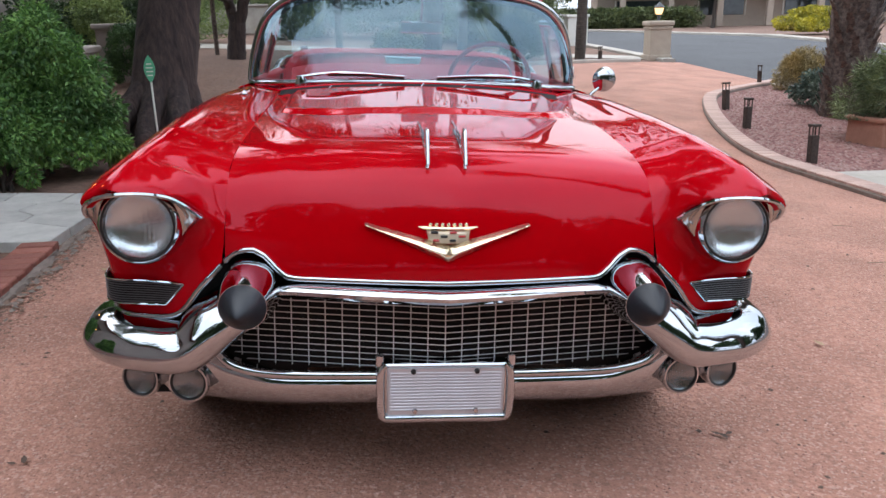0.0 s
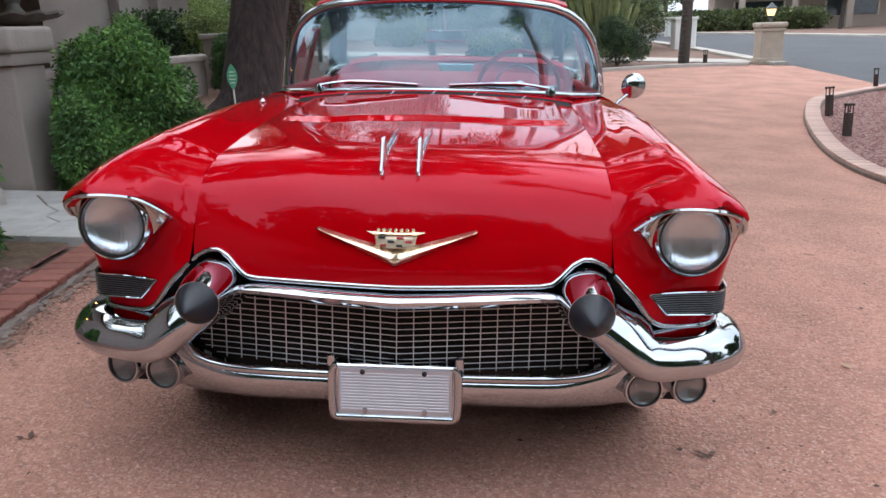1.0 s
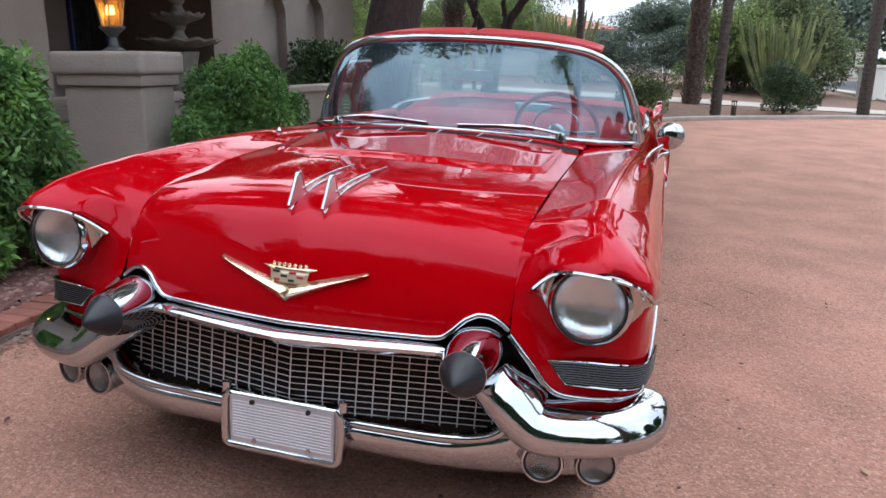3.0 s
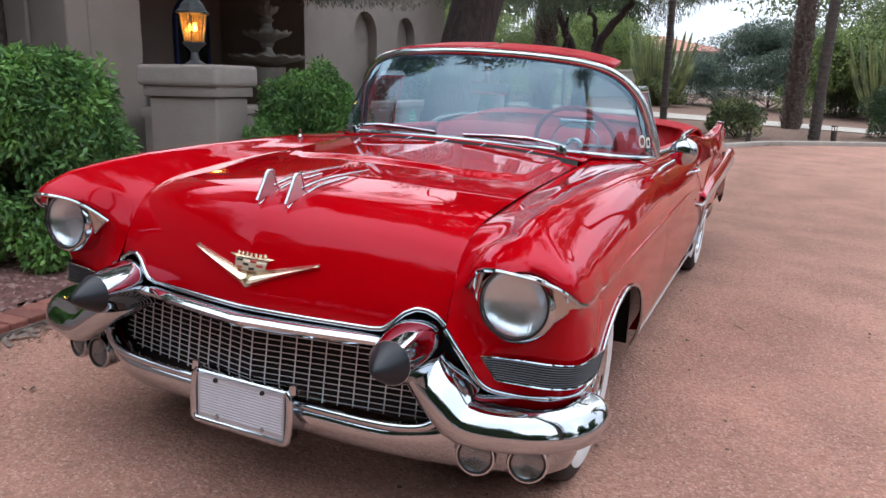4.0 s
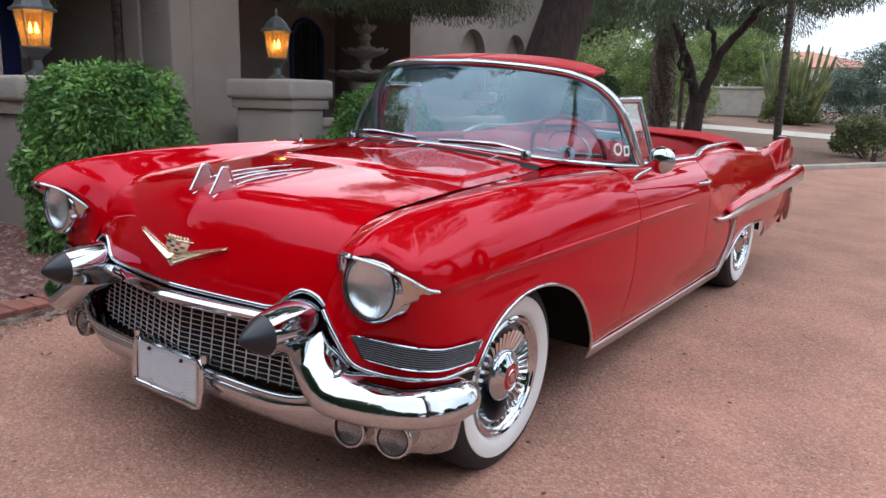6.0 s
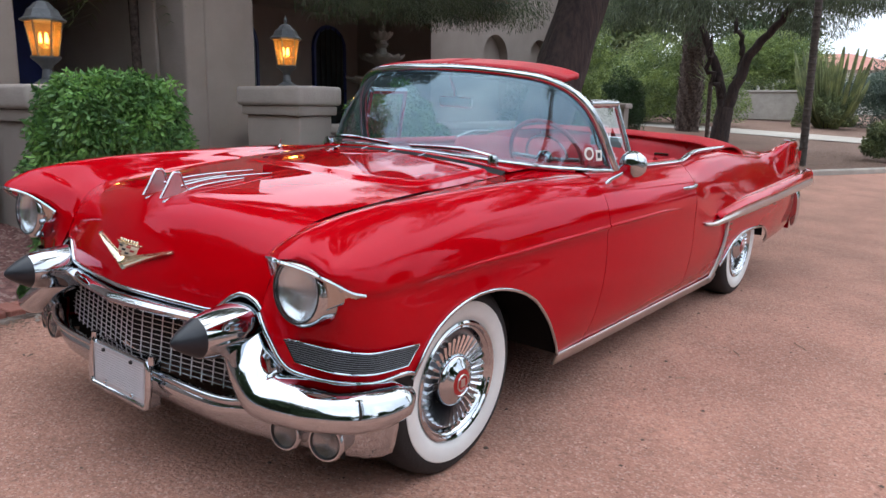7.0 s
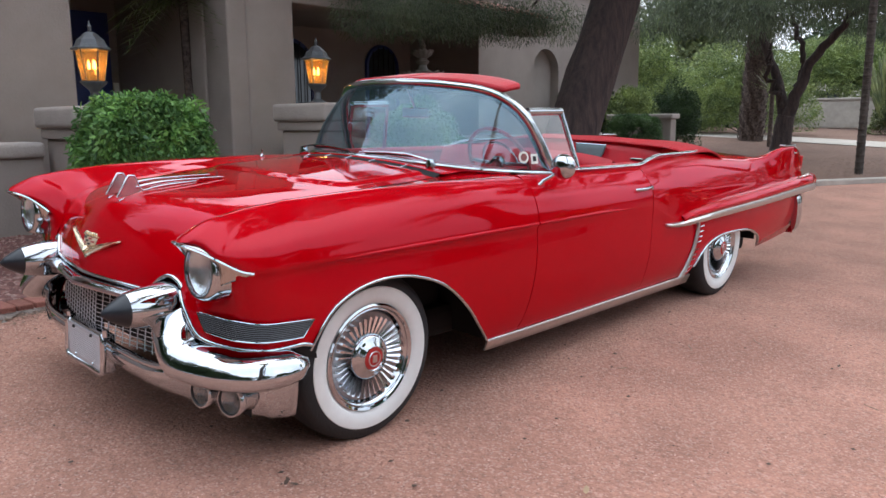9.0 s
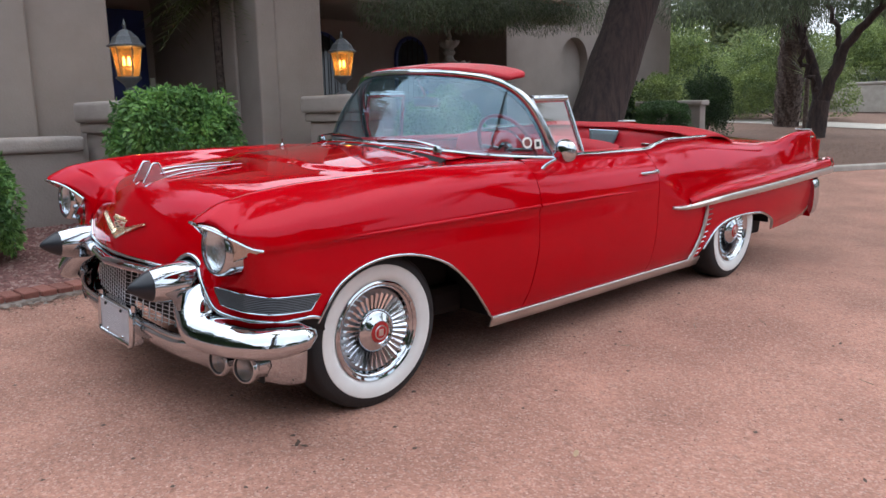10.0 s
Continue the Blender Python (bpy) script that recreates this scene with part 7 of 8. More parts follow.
# -- cabin --
dash = []
for s in np.linspace(-1, 1, 25):
    x = 0.78 * s
    y0 = 0.70 + 0.36 * abs(s) ** 3
    dash.append([(x, y0, 1.062), (x, 0.95 + 0.14 * abs(s) ** 3, 1.066), (x, 1.10 + 0.06 * abs(s) ** 3, 1.055), (x, 1.15, 1.02), (x, 1.16, 0.93), (x, 1.10, 0.80)])
sheet("dashboard", dash, LEATHER, car, "padded red dashboard", flip=True, sharp=50)
part("dash_speaker", box(0.18, 0.01, 0.08, (-0.25, 1.16, 0.96), 0.01), CHROME, car, "chrome dash speaker grille")
sw = new("steering_wheel", None)
sw.parent = car
sw["label"] = "thin red and chrome steering wheel"
MW = Matrix.Translation((0.40, 1.36, 1.06)) @ Matrix.Rotation(radians(-62), 4, "X")
rod("wheel_rim", [tuple(MW @ Vector((0.21 * math.cos(a), 0.21 * math.sin(a), 0))) for a in np.linspace(0, 6.2832, 41)[:-1]], 0.012, LEATHER, sw, n=8, closed=True)
rod("horn_ring", [tuple(MW @ Vector((0.12 * math.cos(a), 0.12 * math.sin(a), 0.012))) for a in np.linspace(3.14, 6.2832, 21)], 0.006, CHROME, sw, n=6)
rod("spoke", [tuple(MW @ Vector((-0.2, 0, 0))), tuple(MW @ Vector((0, 0, -0.02))), tuple(MW @ Vector((0.2, 0, 0)))], 0.011, CHROME, sw, n=8)
lathe("boss", [(0, 0.02), (0.03, 0.015), (0.045, -0.01), (0.04, -0.03)], CHROME, sw, n=20, m=MW)
rod("column", [tuple(MW @ Vector((0, 0, -0.02))), (0.40, 1.05, 0.86)], 0.025, LEATHER, sw, n=10)


def bench(name, y0, y1, zc, top, label, w=0.70):
    b = new(name, None)
    b.parent = car
    b["label"] = label
    cu = [[(w * s, y, zc - 0.05 * abs(s) ** 4 + 0.02 * math.sin(math.pi * (y - y0) / (y1 - y0)) - 0.006 * abs(math.sin(9 * math.pi * s / 2))) for s in np.linspace(-1, 1, 49)] for y in np.linspace(y0, y1, 12)]
    sheet("cushion", cu, LEATHER, b, "pleated red leather cushion")
    back = []
    for u in np.linspace(0, 1.25, 16):
        z = zc + (top - zc) * min(u, 1) - (0.10 * (u - 1) * 2 if u > 1 else 0)
        yy = y1 - 0.06 + 0.10 * min(u, 1) + (0.35 * (u - 1) * 1.6 if u > 1 else 0) + (0.0 if u < 0.95 else 0.02)
        back.append([(w * s, yy - 0.006 * abs(math.sin(9 * math.pi * s / 2)), z - 0.035 * abs(s) ** 5) for s in np.linspace(-1, 1, 49)])
    sheet("backrest", back, LEATHER, b, "pleated red leather backrest")
    return b


bench("front_seat", 1.50, 2.02, 0.72, 1.10, "red leather front bench seat")
bench("rear_seat", 2.40, 2.92, 0.74, 1.13, "red leather rear bench seat", w=0.64)
part("cabin_floor", box(1.5, 2.1, 0.04, (0, 2.0, 0.44), 0.01), CARPET, car)
for sgn in (-1, 1):
    sheet("door_card", [[(sgn * (0.772 + 0.02 * (z - 0.5)), y, z) for z in np.linspace(0.45, 1.035, 8)] for y in np.linspace(1.12, 2.15, 12)], LEATHER, car, "red leather door card", flip=sgn > 0)
    sheet("side_card", [[(sgn * 0.765, y, z) for z in np.linspace(0.45, 1.05, 8)] for y in np.linspace(2.16, 2.5, 5)], LEATHER, car, "red leather quarter card", flip=sgn > 0)
    rod("door_cap", [(sgn * 0.785, y, 1.040) for y in np.linspace(1.2, 2.16, 6)], 0.022, LEATHER, car, n=8)
spk = []
for u in np.linspace(-1, 1, 9):
    spk.append([(u * (0.13 - 0.035 * k), 2.895 + 0.03 * (1 - k), 1.105 - 0.14 * k) for k in np.linspace(0, 1, 5)])
part("ashtray", box(0.10, 0.03, 0.022, (0.46, 2.80, 1.03), 0.008, 2), CHROME, car, "small chrome ashtray lid")
speaker = sheet("rear_speaker", spk, SPEAKER, car, "grey speaker panel let into the rear backrest", thick=0.012, flip=True)
rod("speaker_edge", [tuple(np.array(p) + (0, -0.006, 0.004)) for p in (spk[0][0], spk[-1][0], spk[-1][-1], spk[0][-1])], 0.006, CHROME, speaker, "chrome edge", n=6, closed=True)
# padded side trim that sweeps from the doors round into the rear backrest
for sgn in (-1, 1):
    plan = spline([(0.56, 2.955, 1.122), (0.66, 2.935, 1.118), (0.745, 2.83, 1.108), (0.772, 2.68, 1.092), (0.778, 2.44, 1.058)], 22)
    trim = [[(sgn * (x - 0.035 * (1 - k) - 0.012 * math.sin(math.pi * k)), y - 0.05 * (1 - k), 0.62 + (z - 0.62) * k) for k in np.linspace(0, 1, 9)] + [(sgn * (x + 0.03), y + 0.03, z - 0.006)] for x, y, z in plan]
    sheet("side_trim", trim, LEATHER, car, "padded red side trim curving into the rear backrest", flip=sgn > 0, thick=0.012)
# folded top under its smooth red boot cover
cover = []
for u in np.linspace(0, 1, 22):
    w = 0.80 + 0.035 * u
    row = []
    for s in np.linspace(-1, 1, 49):
        e = abs(s) ** 3
        z = 1.130 + 0.034 * math.sin(math.pi * (0.08 + 0.72 * u)) - 0.020 * e - 0.030 * abs(s) ** 10 + 0.003 * math.sin(9 * s + 4 * u) * (1 - e) - 0.075 * u ** 5
        row.append((w * s, 2.945 + 0.47 * u - 0.13 * e * (1 - u) - 0.05 * e * u, z))
    cover.append(row)
sheet("top_cover", cover, CANVAS, car, "smooth red canvas cover over the folded top", thick=0.012)
rod("cover_piping", [(p[0], p[1] - 0.004, p[2] - 0.004) for p in cover[0][3:-3]], 0.005, LEATHER, car, "dark red piping on the cover edge", n=6)

# ---- small things about the drive ----
def bollard(x, y, h, label, lean=0.0):
    b = thing("path_light", label, "path light", pose(x, y, GZ(x, y) - 0.01, 0, lean, 20 * x), group="rusty path lights")
    part("post", box(0.085, 0.085, h - 0.14, (0, 0, (h - 0.14) / 2), 0.008), RUST, b)
    for sx in (-1, 1):
        for sy in (-1, 1):
            part("strut", box(0.012, 0.012, 0.09, (sx * 0.034, sy * 0.034, h - 0.095), 0.002), RUST, b)
    part("cap", box(0.10, 0.10, 0.03, (0, 0, h - 0.035), 0.008), RUST, b)
    return b


for x, y, h, l in ((5.41, 9.14, 0.48, 6), (7.96, 13.1, 0.46, 3), (4.87, 7.31, 0.46, 2), (4.52, 5.07, 0.46, 4), (6.2, 19.05, 0.42, 0), (2.35, 16.2, 0.42, 0), (0.70, 14.2, 0.40, 2), (-2.74, 5.3, 0.50, 0)):
    bollard(x, y, h, "small square rusted iron path light in the bed", l)

# entrance pier with its lamp, low white posts
ep = thing("entrance_pier", "tan stucco entrance pier with a moulded top and a lit lamp", "pier", pose(8.2, 20.0, GZ(8.2, 20) - 0.02))
part("shaft", box(0.62, 0.62, 1.0, (0, 0, 0.5), 0.02), PIER_TAN, ep)
part("plinth", box(0.70, 0.70, 0.16, (0, 0, 0.08), 0.02, 2), PIER_TAN, ep)
part("collar", box(0.68, 0.68, 0.08, (0, 0, 0.93), 0.02, 2), PIER_TAN, ep)
part("cap", box(0.74, 0.74, 0.14, (0, 0, 1.06), 0.05, 3), PIER_TAN, ep, smooth=True)
lathe("lamp_body", [(0, 1.14), (0.05, 1.14), (0.03, 1.25), (0.08, 1.3), (0.13, 1.5), (0.15, 1.52), (0.05, 1.62), (0, 1.68)], LAMP_GREY, ep, n=14)
lathe("lamp_glass", [(0.085, 1.31), (0.135, 1.49)], PIER_GLOW, ep, "warm glowing lamp glass", n=14)
for x, y in ((7.35, 26.4), (9.2, 44.0), (11.2, 45.0)):
    w = thing("gate_post", "short white painted masonry post", "post", pose(x, y, GZ(x, y)))
    part("shaft", box(0.75, 0.75, 1.05, (0, 0, 0.5), 0.02), WHITE, w)
    part("cap", box(0.85, 0.85, 0.10, (0, 0, 1.06), 0.02), WHITE, w)

# terracotta trough, white garden pot, green garden sign
tr = thing("planter_trough", "terracotta trough planter with rounded rim", "planter", pose(6.35, 6.4, GZ(6.3, 6.4), 0, 0, 20))
part("body", box(1.1, 0.5, 0.34, (0, 0, 0.17), 0.03, 3), TERRA, tr, smooth=True)
part("rim", box(1.16, 0.56, 0.06, (0, 0, 0.34), 0.02, 3), TERRA, tr, smooth=True)
part("earth", box(1.0, 0.4, 0.04, (0, 0, 0.36), 0.01), SOIL, tr)
gp = thing("garden_urn", "pale stone urn standing on a concrete slab", "urn", pose(4.95, 3.85, GZ(4.9, 3.8)))
lathe("urn", [(0, 0), (0.16, 0), (0.17, 0.05), (0.08, 0.1), (0.10, 0.16), (0.2, 0.3), (0.23, 0.42), (0.22, 0.45), (0.18, 0.44), (0, 0.4)], STONE, gp, n=24)
slab = part("slab", box(0.9, 1.3, 0.06, (4.75, 3.75, GZ(4.7, 3.7) + 0.02), 0.01), CONCRETE)
tagged(slab, "pale concrete slab at the edge of the bed", "slab", kind="structure")
sg = thing("garden_sign", "leaf-shaped pale green garden sign on a thin stake", "sign", pose(-2.33, 5.0, GZ(-2.33, 5.0), 0, 0, 12))
rod("stake", [(0, 0.012, -0.03), (0, 0.012, 0.80)], 0.009, WHITE, sg, n=6)
bm = bmesh.new()
bm.faces.new([bm.verts.new((0.052 * math.sin(math.pi * u) ** 0.8 * s, 0, 0.74 + 0.26 * u)) for s, us in ((1, np.linspace(0, 1, 12)), (-1, np.linspace(1, 0, 12)[1:-1])) for u in us])
ext = bmesh.ops.extrude_face_region(bm, geom=bm.faces[:])
bmesh.ops.translate(bm, vec=(0, 0.008, 0), verts=[e for e in ext["geom"] if isinstance(e, bmesh.types.BMVert)])
bmesh.ops.recalc_face_normals(bm, faces=bm.faces)
blade_ = part("blade", bm, GREEN_SIGN, sg)
for k in range(4):
    part("writing_bar", box(0.07 - 0.014 * abs(k - 1.5), 0.003, 0.010, (0, -0.003, 0.81 + 0.036 * k), 0.0), WHITE, blade_)

# far houses
def far_house(x, y, w, d, h, turn, roof, label, posts=0):
    t = thing("house", label, "house", pose(x, y, GZ(x, y) - 0.05, 0, 0, turn))
    part("wall", box(w, d, h, (0, 0, h / 2), 0.02), HOUSE_TAN if posts else WHITE, t)
    bm = bmesh.new()
    e, rh = 0.5, 1.3
    p = [(-w / 2 - e, -d / 2 - e, h), (w / 2 + e, -d / 2 - e, h), (w / 2 + e, d / 2 + e, h), (-w / 2 - e, d / 2 + e, h), (-w / 2 + d / 2, 0, h + rh), (w / 2 - d / 2, 0, h + rh)]
    vv = [bm.verts.new(q) for q in p]
    for q in ((0, 1, 5, 4), (1, 2, 5), (2, 3, 4, 5), (3, 0, 4), (3, 2, 1, 0)):
        bm.faces.new([vv[i] for i in q])
    part("roof", bm, roof, t)
    for k in range(4):
        wx = -w / 2 + w * (k + 0.5) / 4
        win = part("window", box(w * 0.13, 0.08, 1.2, (wx, -d / 2 - 0.01, 1.5), 0.01), WINDOW, t)
        for s in (-1, 1):
            part("jamb", box(0.08, 0.10, 1.3, (wx + s * w * 0.07, -d / 2 - 0.03, 1.5), 0.01), WHITE, win)
    for k in range(posts):
        px = -w / 2 + w * (k + 0.5) / posts
        part("porch_post", box(0.45, 0.45, h - 0.1, (px, -d / 2 - 1.6, h / 2), 0.03), HOUSE_TAN, t)
    if posts:
        part("porch_roof", box(w, 2.0, 0.25, (0, -d / 2 - 1.0, h + 0.1), 0.03), roof, t)
    return t


HOUSE_TAN = material("tan_render", (0.40, 0.33, 0.27), rough=0.9, var=0.06, scale=1.5, bump=0.1)
PALE_ROOF = material("pale_tile_roof", (0.50, 0.46, 0.43), rough=0.9, var=0.12, scale=2.0, bump=0.3, bump_scale=8)
far_house(31.5, 62, 26, 9, 3.0, -12, PALE_ROOF, "low tan house with a columned porch across the street", posts=7)
far_house(8, 78, 18, 8, 2.8, 10, PALE_ROOF, "low white house with a pale roof far down the street")
far_house(-10, 58, 12, 8, 2.9, 12, ROOF_TILE, "pale house with a clay tile roof beyond the trees")
far_house(-24, 34, 16, 8, 3.2, 35, ROOF_TILE, "pale house behind tall shrubs")
yw = thing("yard_wall", "long low pale masonry wall beyond the pavement", "wall")
part("body", box(18, 0.25, 1.0, (-12.4, 28.0, GZ(-7, 28) + 0.45), 0.02), CONCRETE, yw)
part("coping", box(18, 0.35, 0.08, (-12.4, 28.0, GZ(-7, 28) + 0.98), 0.02), CONCRETE, yw)

# ---- pieces of the setting: bricks, flagstones, kerb pavers, gravel ----
edging = tagged(new("brick_edging", None), "worn red brick edging laid across, beside the drive", "edging", kind="structure")
def brick_mesh(name, sx, sy, sz, mat):
    me = bpy.data.meshes.new(name)
    b = box(sx, sy, sz, (0, 0, 0), 0.006, 1)
    b.to_mesh(me)
    b.free()
    me.materials.append(mat)
    return me


bm_a = brick_mesh("brick", 0.205, 0.094, 0.06, BRICK)
line = spline([(-1.80, -5), (-1.92, -1), (-2.03, 0.5), (-2.14, 2.0), (-2.24, 3.6)], 82)
rnd = np.random.RandomState(5)
for i in range(81):
    x, y = line[i]
    if y > 1.74:
        continue
    o = new("brick", bm_a)
    o.parent = edging
    o.location, o.rotation_euler = (x - 0.02, y, GZ(x, y) + 0.028 + rnd.uniform(-0.004, 0.004)), (rnd.uniform(-0.02, 0.02), rnd.uniform(-0.02, 0.02), rnd.uniform(-0.03, 0.03) + 0.06)
fine = spline(line, 420)
w = np.clip(0.55 + 0.75 * np.interp(np.arange(420), np.arange(0, 421, 7), rnd.uniform(-0.9, 1.0, 61)) + rnd.uniform(-0.15, 0.15, 420), 0.05, 1.6)
v, f = sweep_data([(x + 0.10, y, GZ(x, y) + 0.012) for x, y in fine], [(-0.03, -0.05), (0.035, -0.05), (0.026, -0.004), (0.012, 0.010), (-0.03, 0.014)], scale=w)
v = [(p + rnd.uniform(-0.006, 0.006), q, r + rnd.uniform(-0.006, 0.004)) for p, q, r in v]
link_mesh("mortar_edge", v, f, MORTAR, edging, "broken grey mortar edge", sharp=30)
v, f = sweep_data([(x - 0.02, y, GZ(x, y) + 0.01) for x, y in line if y < 1.76], [(-0.11, -0.04), (0.11, -0.04), (0.11, 0.012), (-0.11, 0.012)])
link_mesh("mortar_bed", v, f, MORTAR, edging)
pv = brick_mesh("paver", 0.215, 0.145, 0.06, PAVER)
pl_ = spline([(4.25, 2.6), (4.15, 4.2), (4.12, 5.3), (4.25, 6.2), (4.6, 7.5), (5.15, 9.1), (5.9, 10.8), (6.6, 11.7), (7.8, 12.9), (8.5, 13.6)], 82)
tang = np.gradient(pl_, axis=0)
for i in range(82):
    o = new("paver", pv)
    o.parent = paver_edge
    o.location, o.rotation_euler = (pl_[i][0], pl_[i][1], GZ(*pl_[i]) + 0.045), (0, 0, math.atan2(tang[i][1], tang[i][0]) + math.pi / 2)

# irregular flagstones of the path to the porch
flags = tagged(new("flagstone_path", None), "grey irregular flagstone path towards the porch", "path", kind="structure")
rnd = np.random.RandomState(12)
X0, X1, Y0, Y1 = -4.7, -2.12, 1.78, 3.15
seeds = [np.array((X0 + (X1 - X0) * (i + 0.5 + 0.45 * (j % 2) - 0.22) / 6 + rnd.uniform(-0.13, 0.13), Y0 + (Y1 - Y0) * (j + 0.5) / 4 + rnd.uniform(-0.11, 0.11))) for i in range(6) for j in range(4)]


def cell(c, others, joint):
    """The polygon of ground nearer to c than to any other seed, less half a joint."""
    poly = [np.array(q) for q in ((X0, Y0), (X1, Y0), (X1, Y1), (X0, Y1))]
    for o in others:
        n = (o - c) / np.linalg.norm(o - c)
        lim = float(n @ (c + o)) / 2 - joint
        out = []
        for p, q in zip(poly, poly[1:] + poly[:1]):
            dp, dq = float(n @ p) - lim, float(n @ q) - lim
            if dp <= 0:
                out.append(p)
            if dp * dq < 0:
                out.append(p + (q - p) * dp / (dp - dq))
        poly = out
    return poly


for i, c in enumerate(seeds):
    q = cell(c, seeds[:i] + seeds[i + 1:], 0.006)
    m = len(q)
    rise = rnd.uniform(0.041, 0.048)
    bm = bmesh.new()
    top = [bm.verts.new((p[0], p[1], GZ(*p) + rise)) for p in q]
    low = [bm.verts.new((p[0], p[1], GZ(*p) - 0.03)) for p in q]
    bm.faces.new(top)
    for k in range(m):
        bm.faces.new((top[k], low[k], low[(k + 1) % m], top[(k + 1) % m]))
    bmesh.ops.recalc_face_normals(bm, faces=bm.faces)
    bmesh.ops.bevel(bm, geom=[g for g in bm.edges if all(w in top for w in g.verts)], offset=0.005, segments=1, affect="EDGES")
    part("flagstone", bm, FLAG, flags)
sheet("joint_bed", [[(x, y, GZ(x, y) + 0.032) for x in (X0, (X0 + X1) / 2, X1)] for y in (Y0, (Y0 + Y1) / 2, Y1)], SOIL, flags)

bm = bmesh.new()
outline = [(-3.36, 2.62), (-3.72, 3.10), (-4.68, 3.10), (-4.68, 2.0), (-4.10, 2.05)]
top = [bm.verts.new((x, y, GZ(x, y) + 0.155)) for x, y in outline]
low = [bm.verts.new((x, y, GZ(x, y) - 0.02)) for x, y in outline]
bm.faces.new(top)
for k in range(5):
    bm.faces.new((top[k], low[k], low[(k + 1) % 5], top[(k + 1) % 5]))
bmesh.ops.recalc_face_normals(bm, faces=bm.faces)
bmesh.ops.bevel(bm, geom=[g for g in bm.edges if all(w in top for w in g.verts)], offset=0.02, segments=2, affect="EDGES")
tagged(part("porch_step", bm, CONCRETE), "worn pale concrete step beside the stucco pier", "step", kind="structure")

pebbles("gravel", lambda r: (lambda u, y: (-2.2 - 2.4 * u, y))(r.rand(), r.uniform(-3.4, 1.2)), 9000, 0.024, GRAVEL, "loose reddish gravel before the house wall", 90)
pebbles("gravel", lambda r: (lambda y: (value([(2.6, 4.4), (5.3, 4.3), (7.5, 4.8), (9.1, 5.4), (11, 6.2), (13, 8.0)], y) + 3.2 * r.rand() ** 1.5, y))(r.uniform(3.2, 12.8)), 6000, 0.026, GRAVEL, "loose reddish gravel in the bed beside the drive", 91)
pebbles("gravel", lambda r: (lambda u, y: (-2.2 - 2.4 * u, y))(r.rand(), r.uniform(-3.4, 1.2)), 3500, 0.024, GRAVEL_PALE, "paler stones among the gravel before the house wall", 96)
pebbles("gravel", lambda r: (lambda y: (value([(2.6, 4.4), (5.3, 4.3), (7.5, 4.8), (9.1, 5.4), (11, 6.2), (13, 8.0)], y) + 3.2 * r.rand() ** 1.5, y))(r.uniform(3.2, 12.8)), 3500, 0.028, GRAVEL_PALE, "paler stones among the gravel beside the drive", 97)
GRIT = material("dark_drive_grit", (0.20, 0.10, 0.08), rough=0.95, var=0.4, scale=30)
GRIT_PALE = material("pale_drive_grit", (0.66, 0.42, 0.34), rough=0.95, var=0.25, scale=30)
near_drive = lambda r: (lambda a, d: (1.2 + d * math.cos(a), -0.6 + d * 1.1 * math.sin(a)))(r.uniform(0, 6.28), 4.4 * r.rand() ** 0.6)
pebbles("grit", near_drive, 9000, 0.0044, GRIT, "fine dark loose grit strewn over the drive", 92)
pebbles("grit", near_drive, 6000, 0.0040, GRIT_PALE, "fine pale loose grit strewn over the drive", 93)


LITTER = material("brown_leaf_litter", (0.17, 0.105, 0.075), rough=0.9, var=0.45, scale=25)
pebbles("leaf_litter", lambda r: (lambda u, y: (value([(6, -2.3), (8, -2.2), (10, -1.6), (12.9, 0.0), (16.1, 2.6), (19, 6.5)], y) - 0.15 - 4.5 * u ** 1.3, y))(r.rand(), r.uniform(4.6, 19.0)), 9000, 0.022, LITTER, "dry brown leaf litter scattered over the bare bed", 94)


def dead_leaf(x, y, s, a, mat, label):
    bm = bmesh.new()
    pts = [(0, -1, 0.1), (0.4, -0.3, 0.25), (0.35, 0.4, 0.2), (0, 1, 0.35), (-0.35, 0.35, 0.3), (-0.4, -0.35, 0.12)]
    bm.faces.new([bm.verts.new((s * p * math.cos(a) - s * q * math.sin(a), s * p * math.sin(a) + s * q * math.cos(a), s * (0.25 + r))) for p, q, r in pts])
    o = part("fallen_leaf", bm, mat)
    o.location = SLOPE @ Vector((x, y, 0.001 + swell(x, y)))
    tagged(o, label, "leaf", group="fallen leaves")


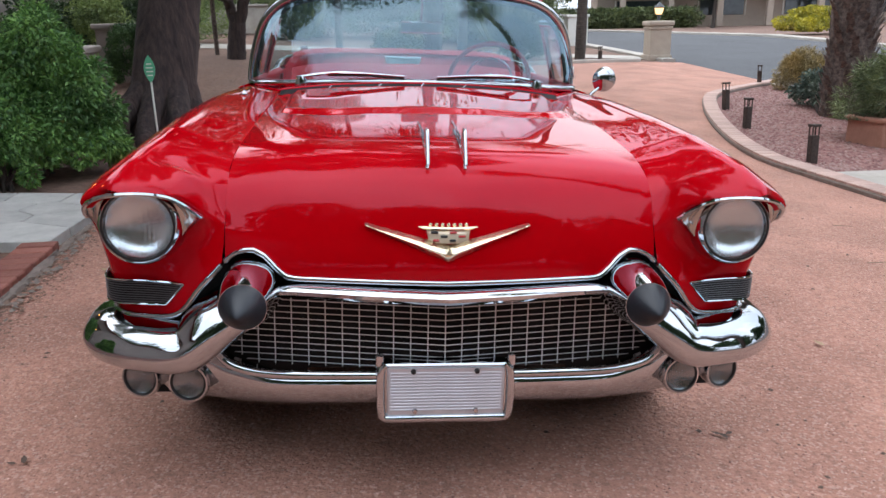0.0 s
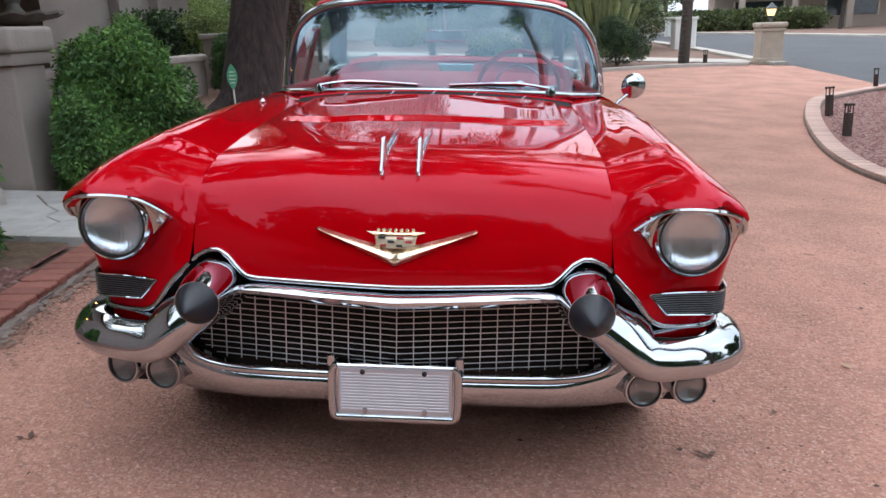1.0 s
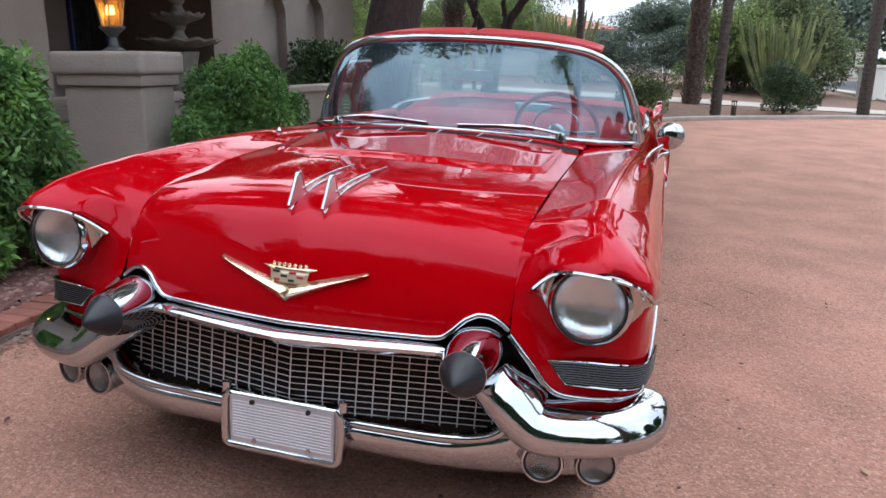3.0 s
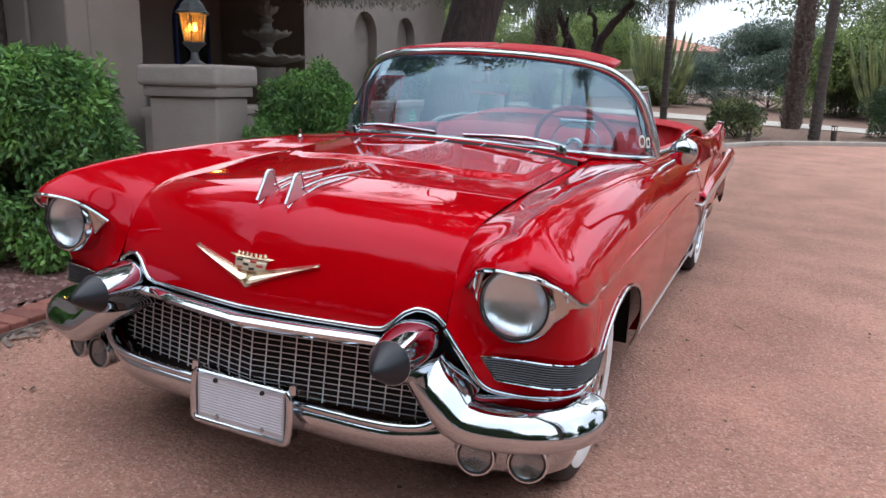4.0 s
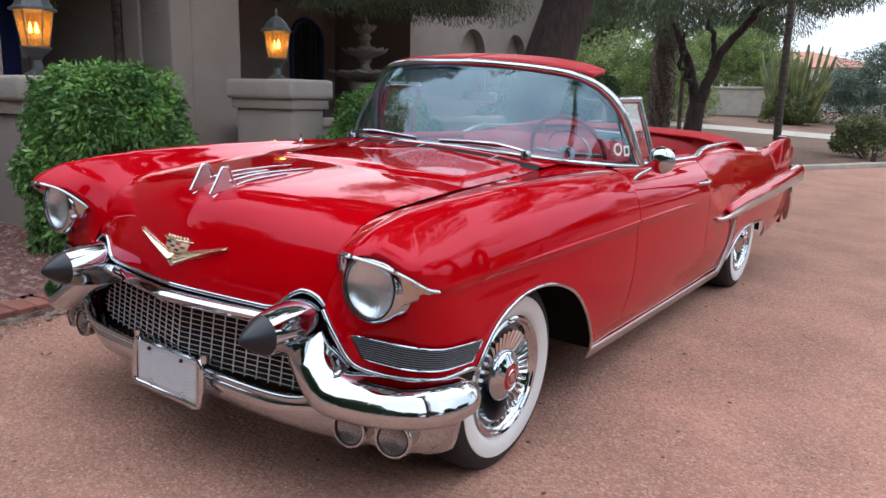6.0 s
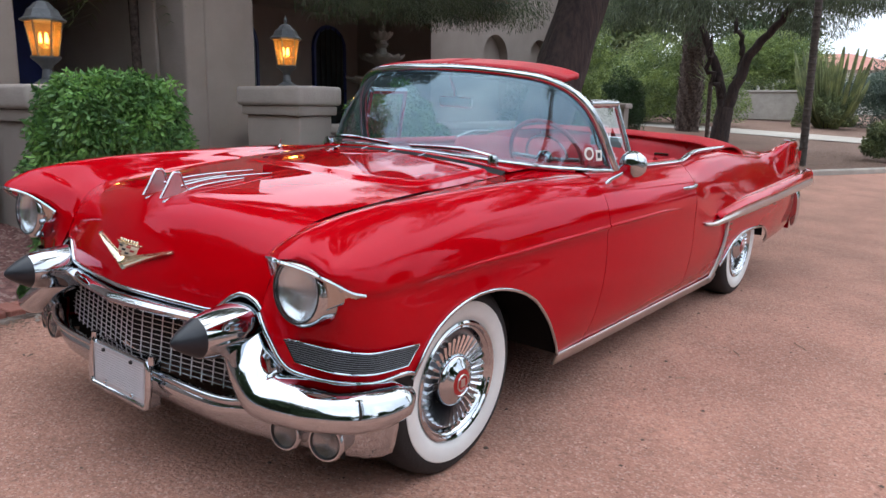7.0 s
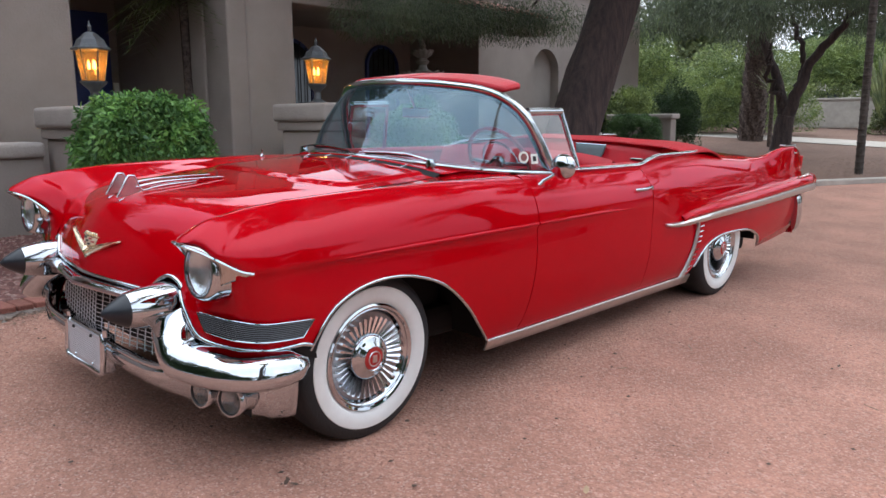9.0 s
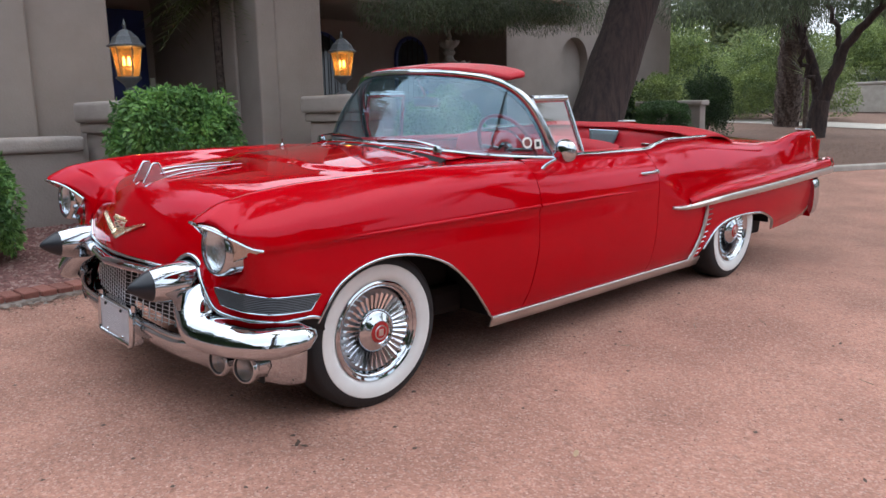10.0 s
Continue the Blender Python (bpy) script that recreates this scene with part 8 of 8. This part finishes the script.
pebbles("soil_crumbs", lambda r: (lambda y: (float(np.interp(y, line[:, 1], line[:, 0])) + 0.10 + abs(r.normal()) * 0.10, y))(r.uniform(-2.6, 3.6)), 2600, 0.0085, LITTER, "dark soil crumbs and leaf bits along the brick edging", 98)
pebbles("mortar_chips", lambda r: (lambda y: (float(np.interp(y, line[:, 1], line[:, 0])) + 0.11 + abs(r.normal()) * 0.05, y))(r.uniform(-2.6, 3.6)), 240, 0.020, MORTAR, "broken grey mortar chips along the brick edging", 99)
DRY = material("dry_leaf", (0.09, 0.055, 0.04), rough=0.8, var=0.3, scale=40)
pebbles("debris", near_drive, 420, 0.0095, DRY, "dark dry bits of leaf and bark strewn over the drive", 95)
TWIG = material("grey_twig", (0.30, 0.22, 0.16), rough=0.9, var=0.3, scale=40)
rnd = np.random.RandomState(41)
for k in range(16):
    a, d, b, l = rnd.uniform(0, 6.28), rnd.uniform(2.0, 4.4), rnd.uniform(0, 6.28), rnd.uniform(0.03, 0.08)
    x, y = 1.2 + d * math.cos(a), -0.6 + d * math.sin(a)
    if abs(x) < 1.05 and -0.9 < y < 5:
        continue
    tw = rod("twig", [tuple(SLOPE @ Vector((x + u * l * math.cos(b) - 0.15 * l * math.sin(3 * u) * math.sin(b), y + u * l * math.sin(b), 0.004 + 0.003 * u + swell(x, y)))) for u in (-1, -0.4, 0.3, 1)], 0.0022, TWIG, None, n=5)
    tagged(tw, "thin dry twig lying on the drive", "twig", group="fallen twigs")
PALE_DRY = material("pale_dry_leaf", (0.42, 0.30, 0.18), rough=0.8, var=0.2, scale=40)
for x, y, s, a in ((-1.268, -0.535, 0.022, 0.4), (-1.30, -0.55, 0.016, 1.4), (0.983, -0.484, 0.022, 0.8), (1.01, -0.47, 0.02, 2.2), (0.965, -0.465, 0.018, 1.2), (2.6, 0.9, 0.016, 0.6), (1.9, -0.9, 0.014, 1.1), (3.1, 1.4, 0.018, 2.0), (-1.2, -1.3, 0.014, 0.2), (0.2, -1.6, 0.012, 1.0), (-0.6, -1.7, 0.013, 2.0), (2.0, 2.4, 0.02, 0.1)):
    dead_leaf(x, y, s, a, DRY, "dark dry curled leaf on the drive")
for x, y, s, a in ((1.77, 0.269, 0.028, 0.5), (2.45, 0.1, 0.03, 1.2), (-1.66, 1.35, 0.026, 0.9)):
    dead_leaf(x, y, s, a, PALE_DRY, "pale dry leaf on the drive")
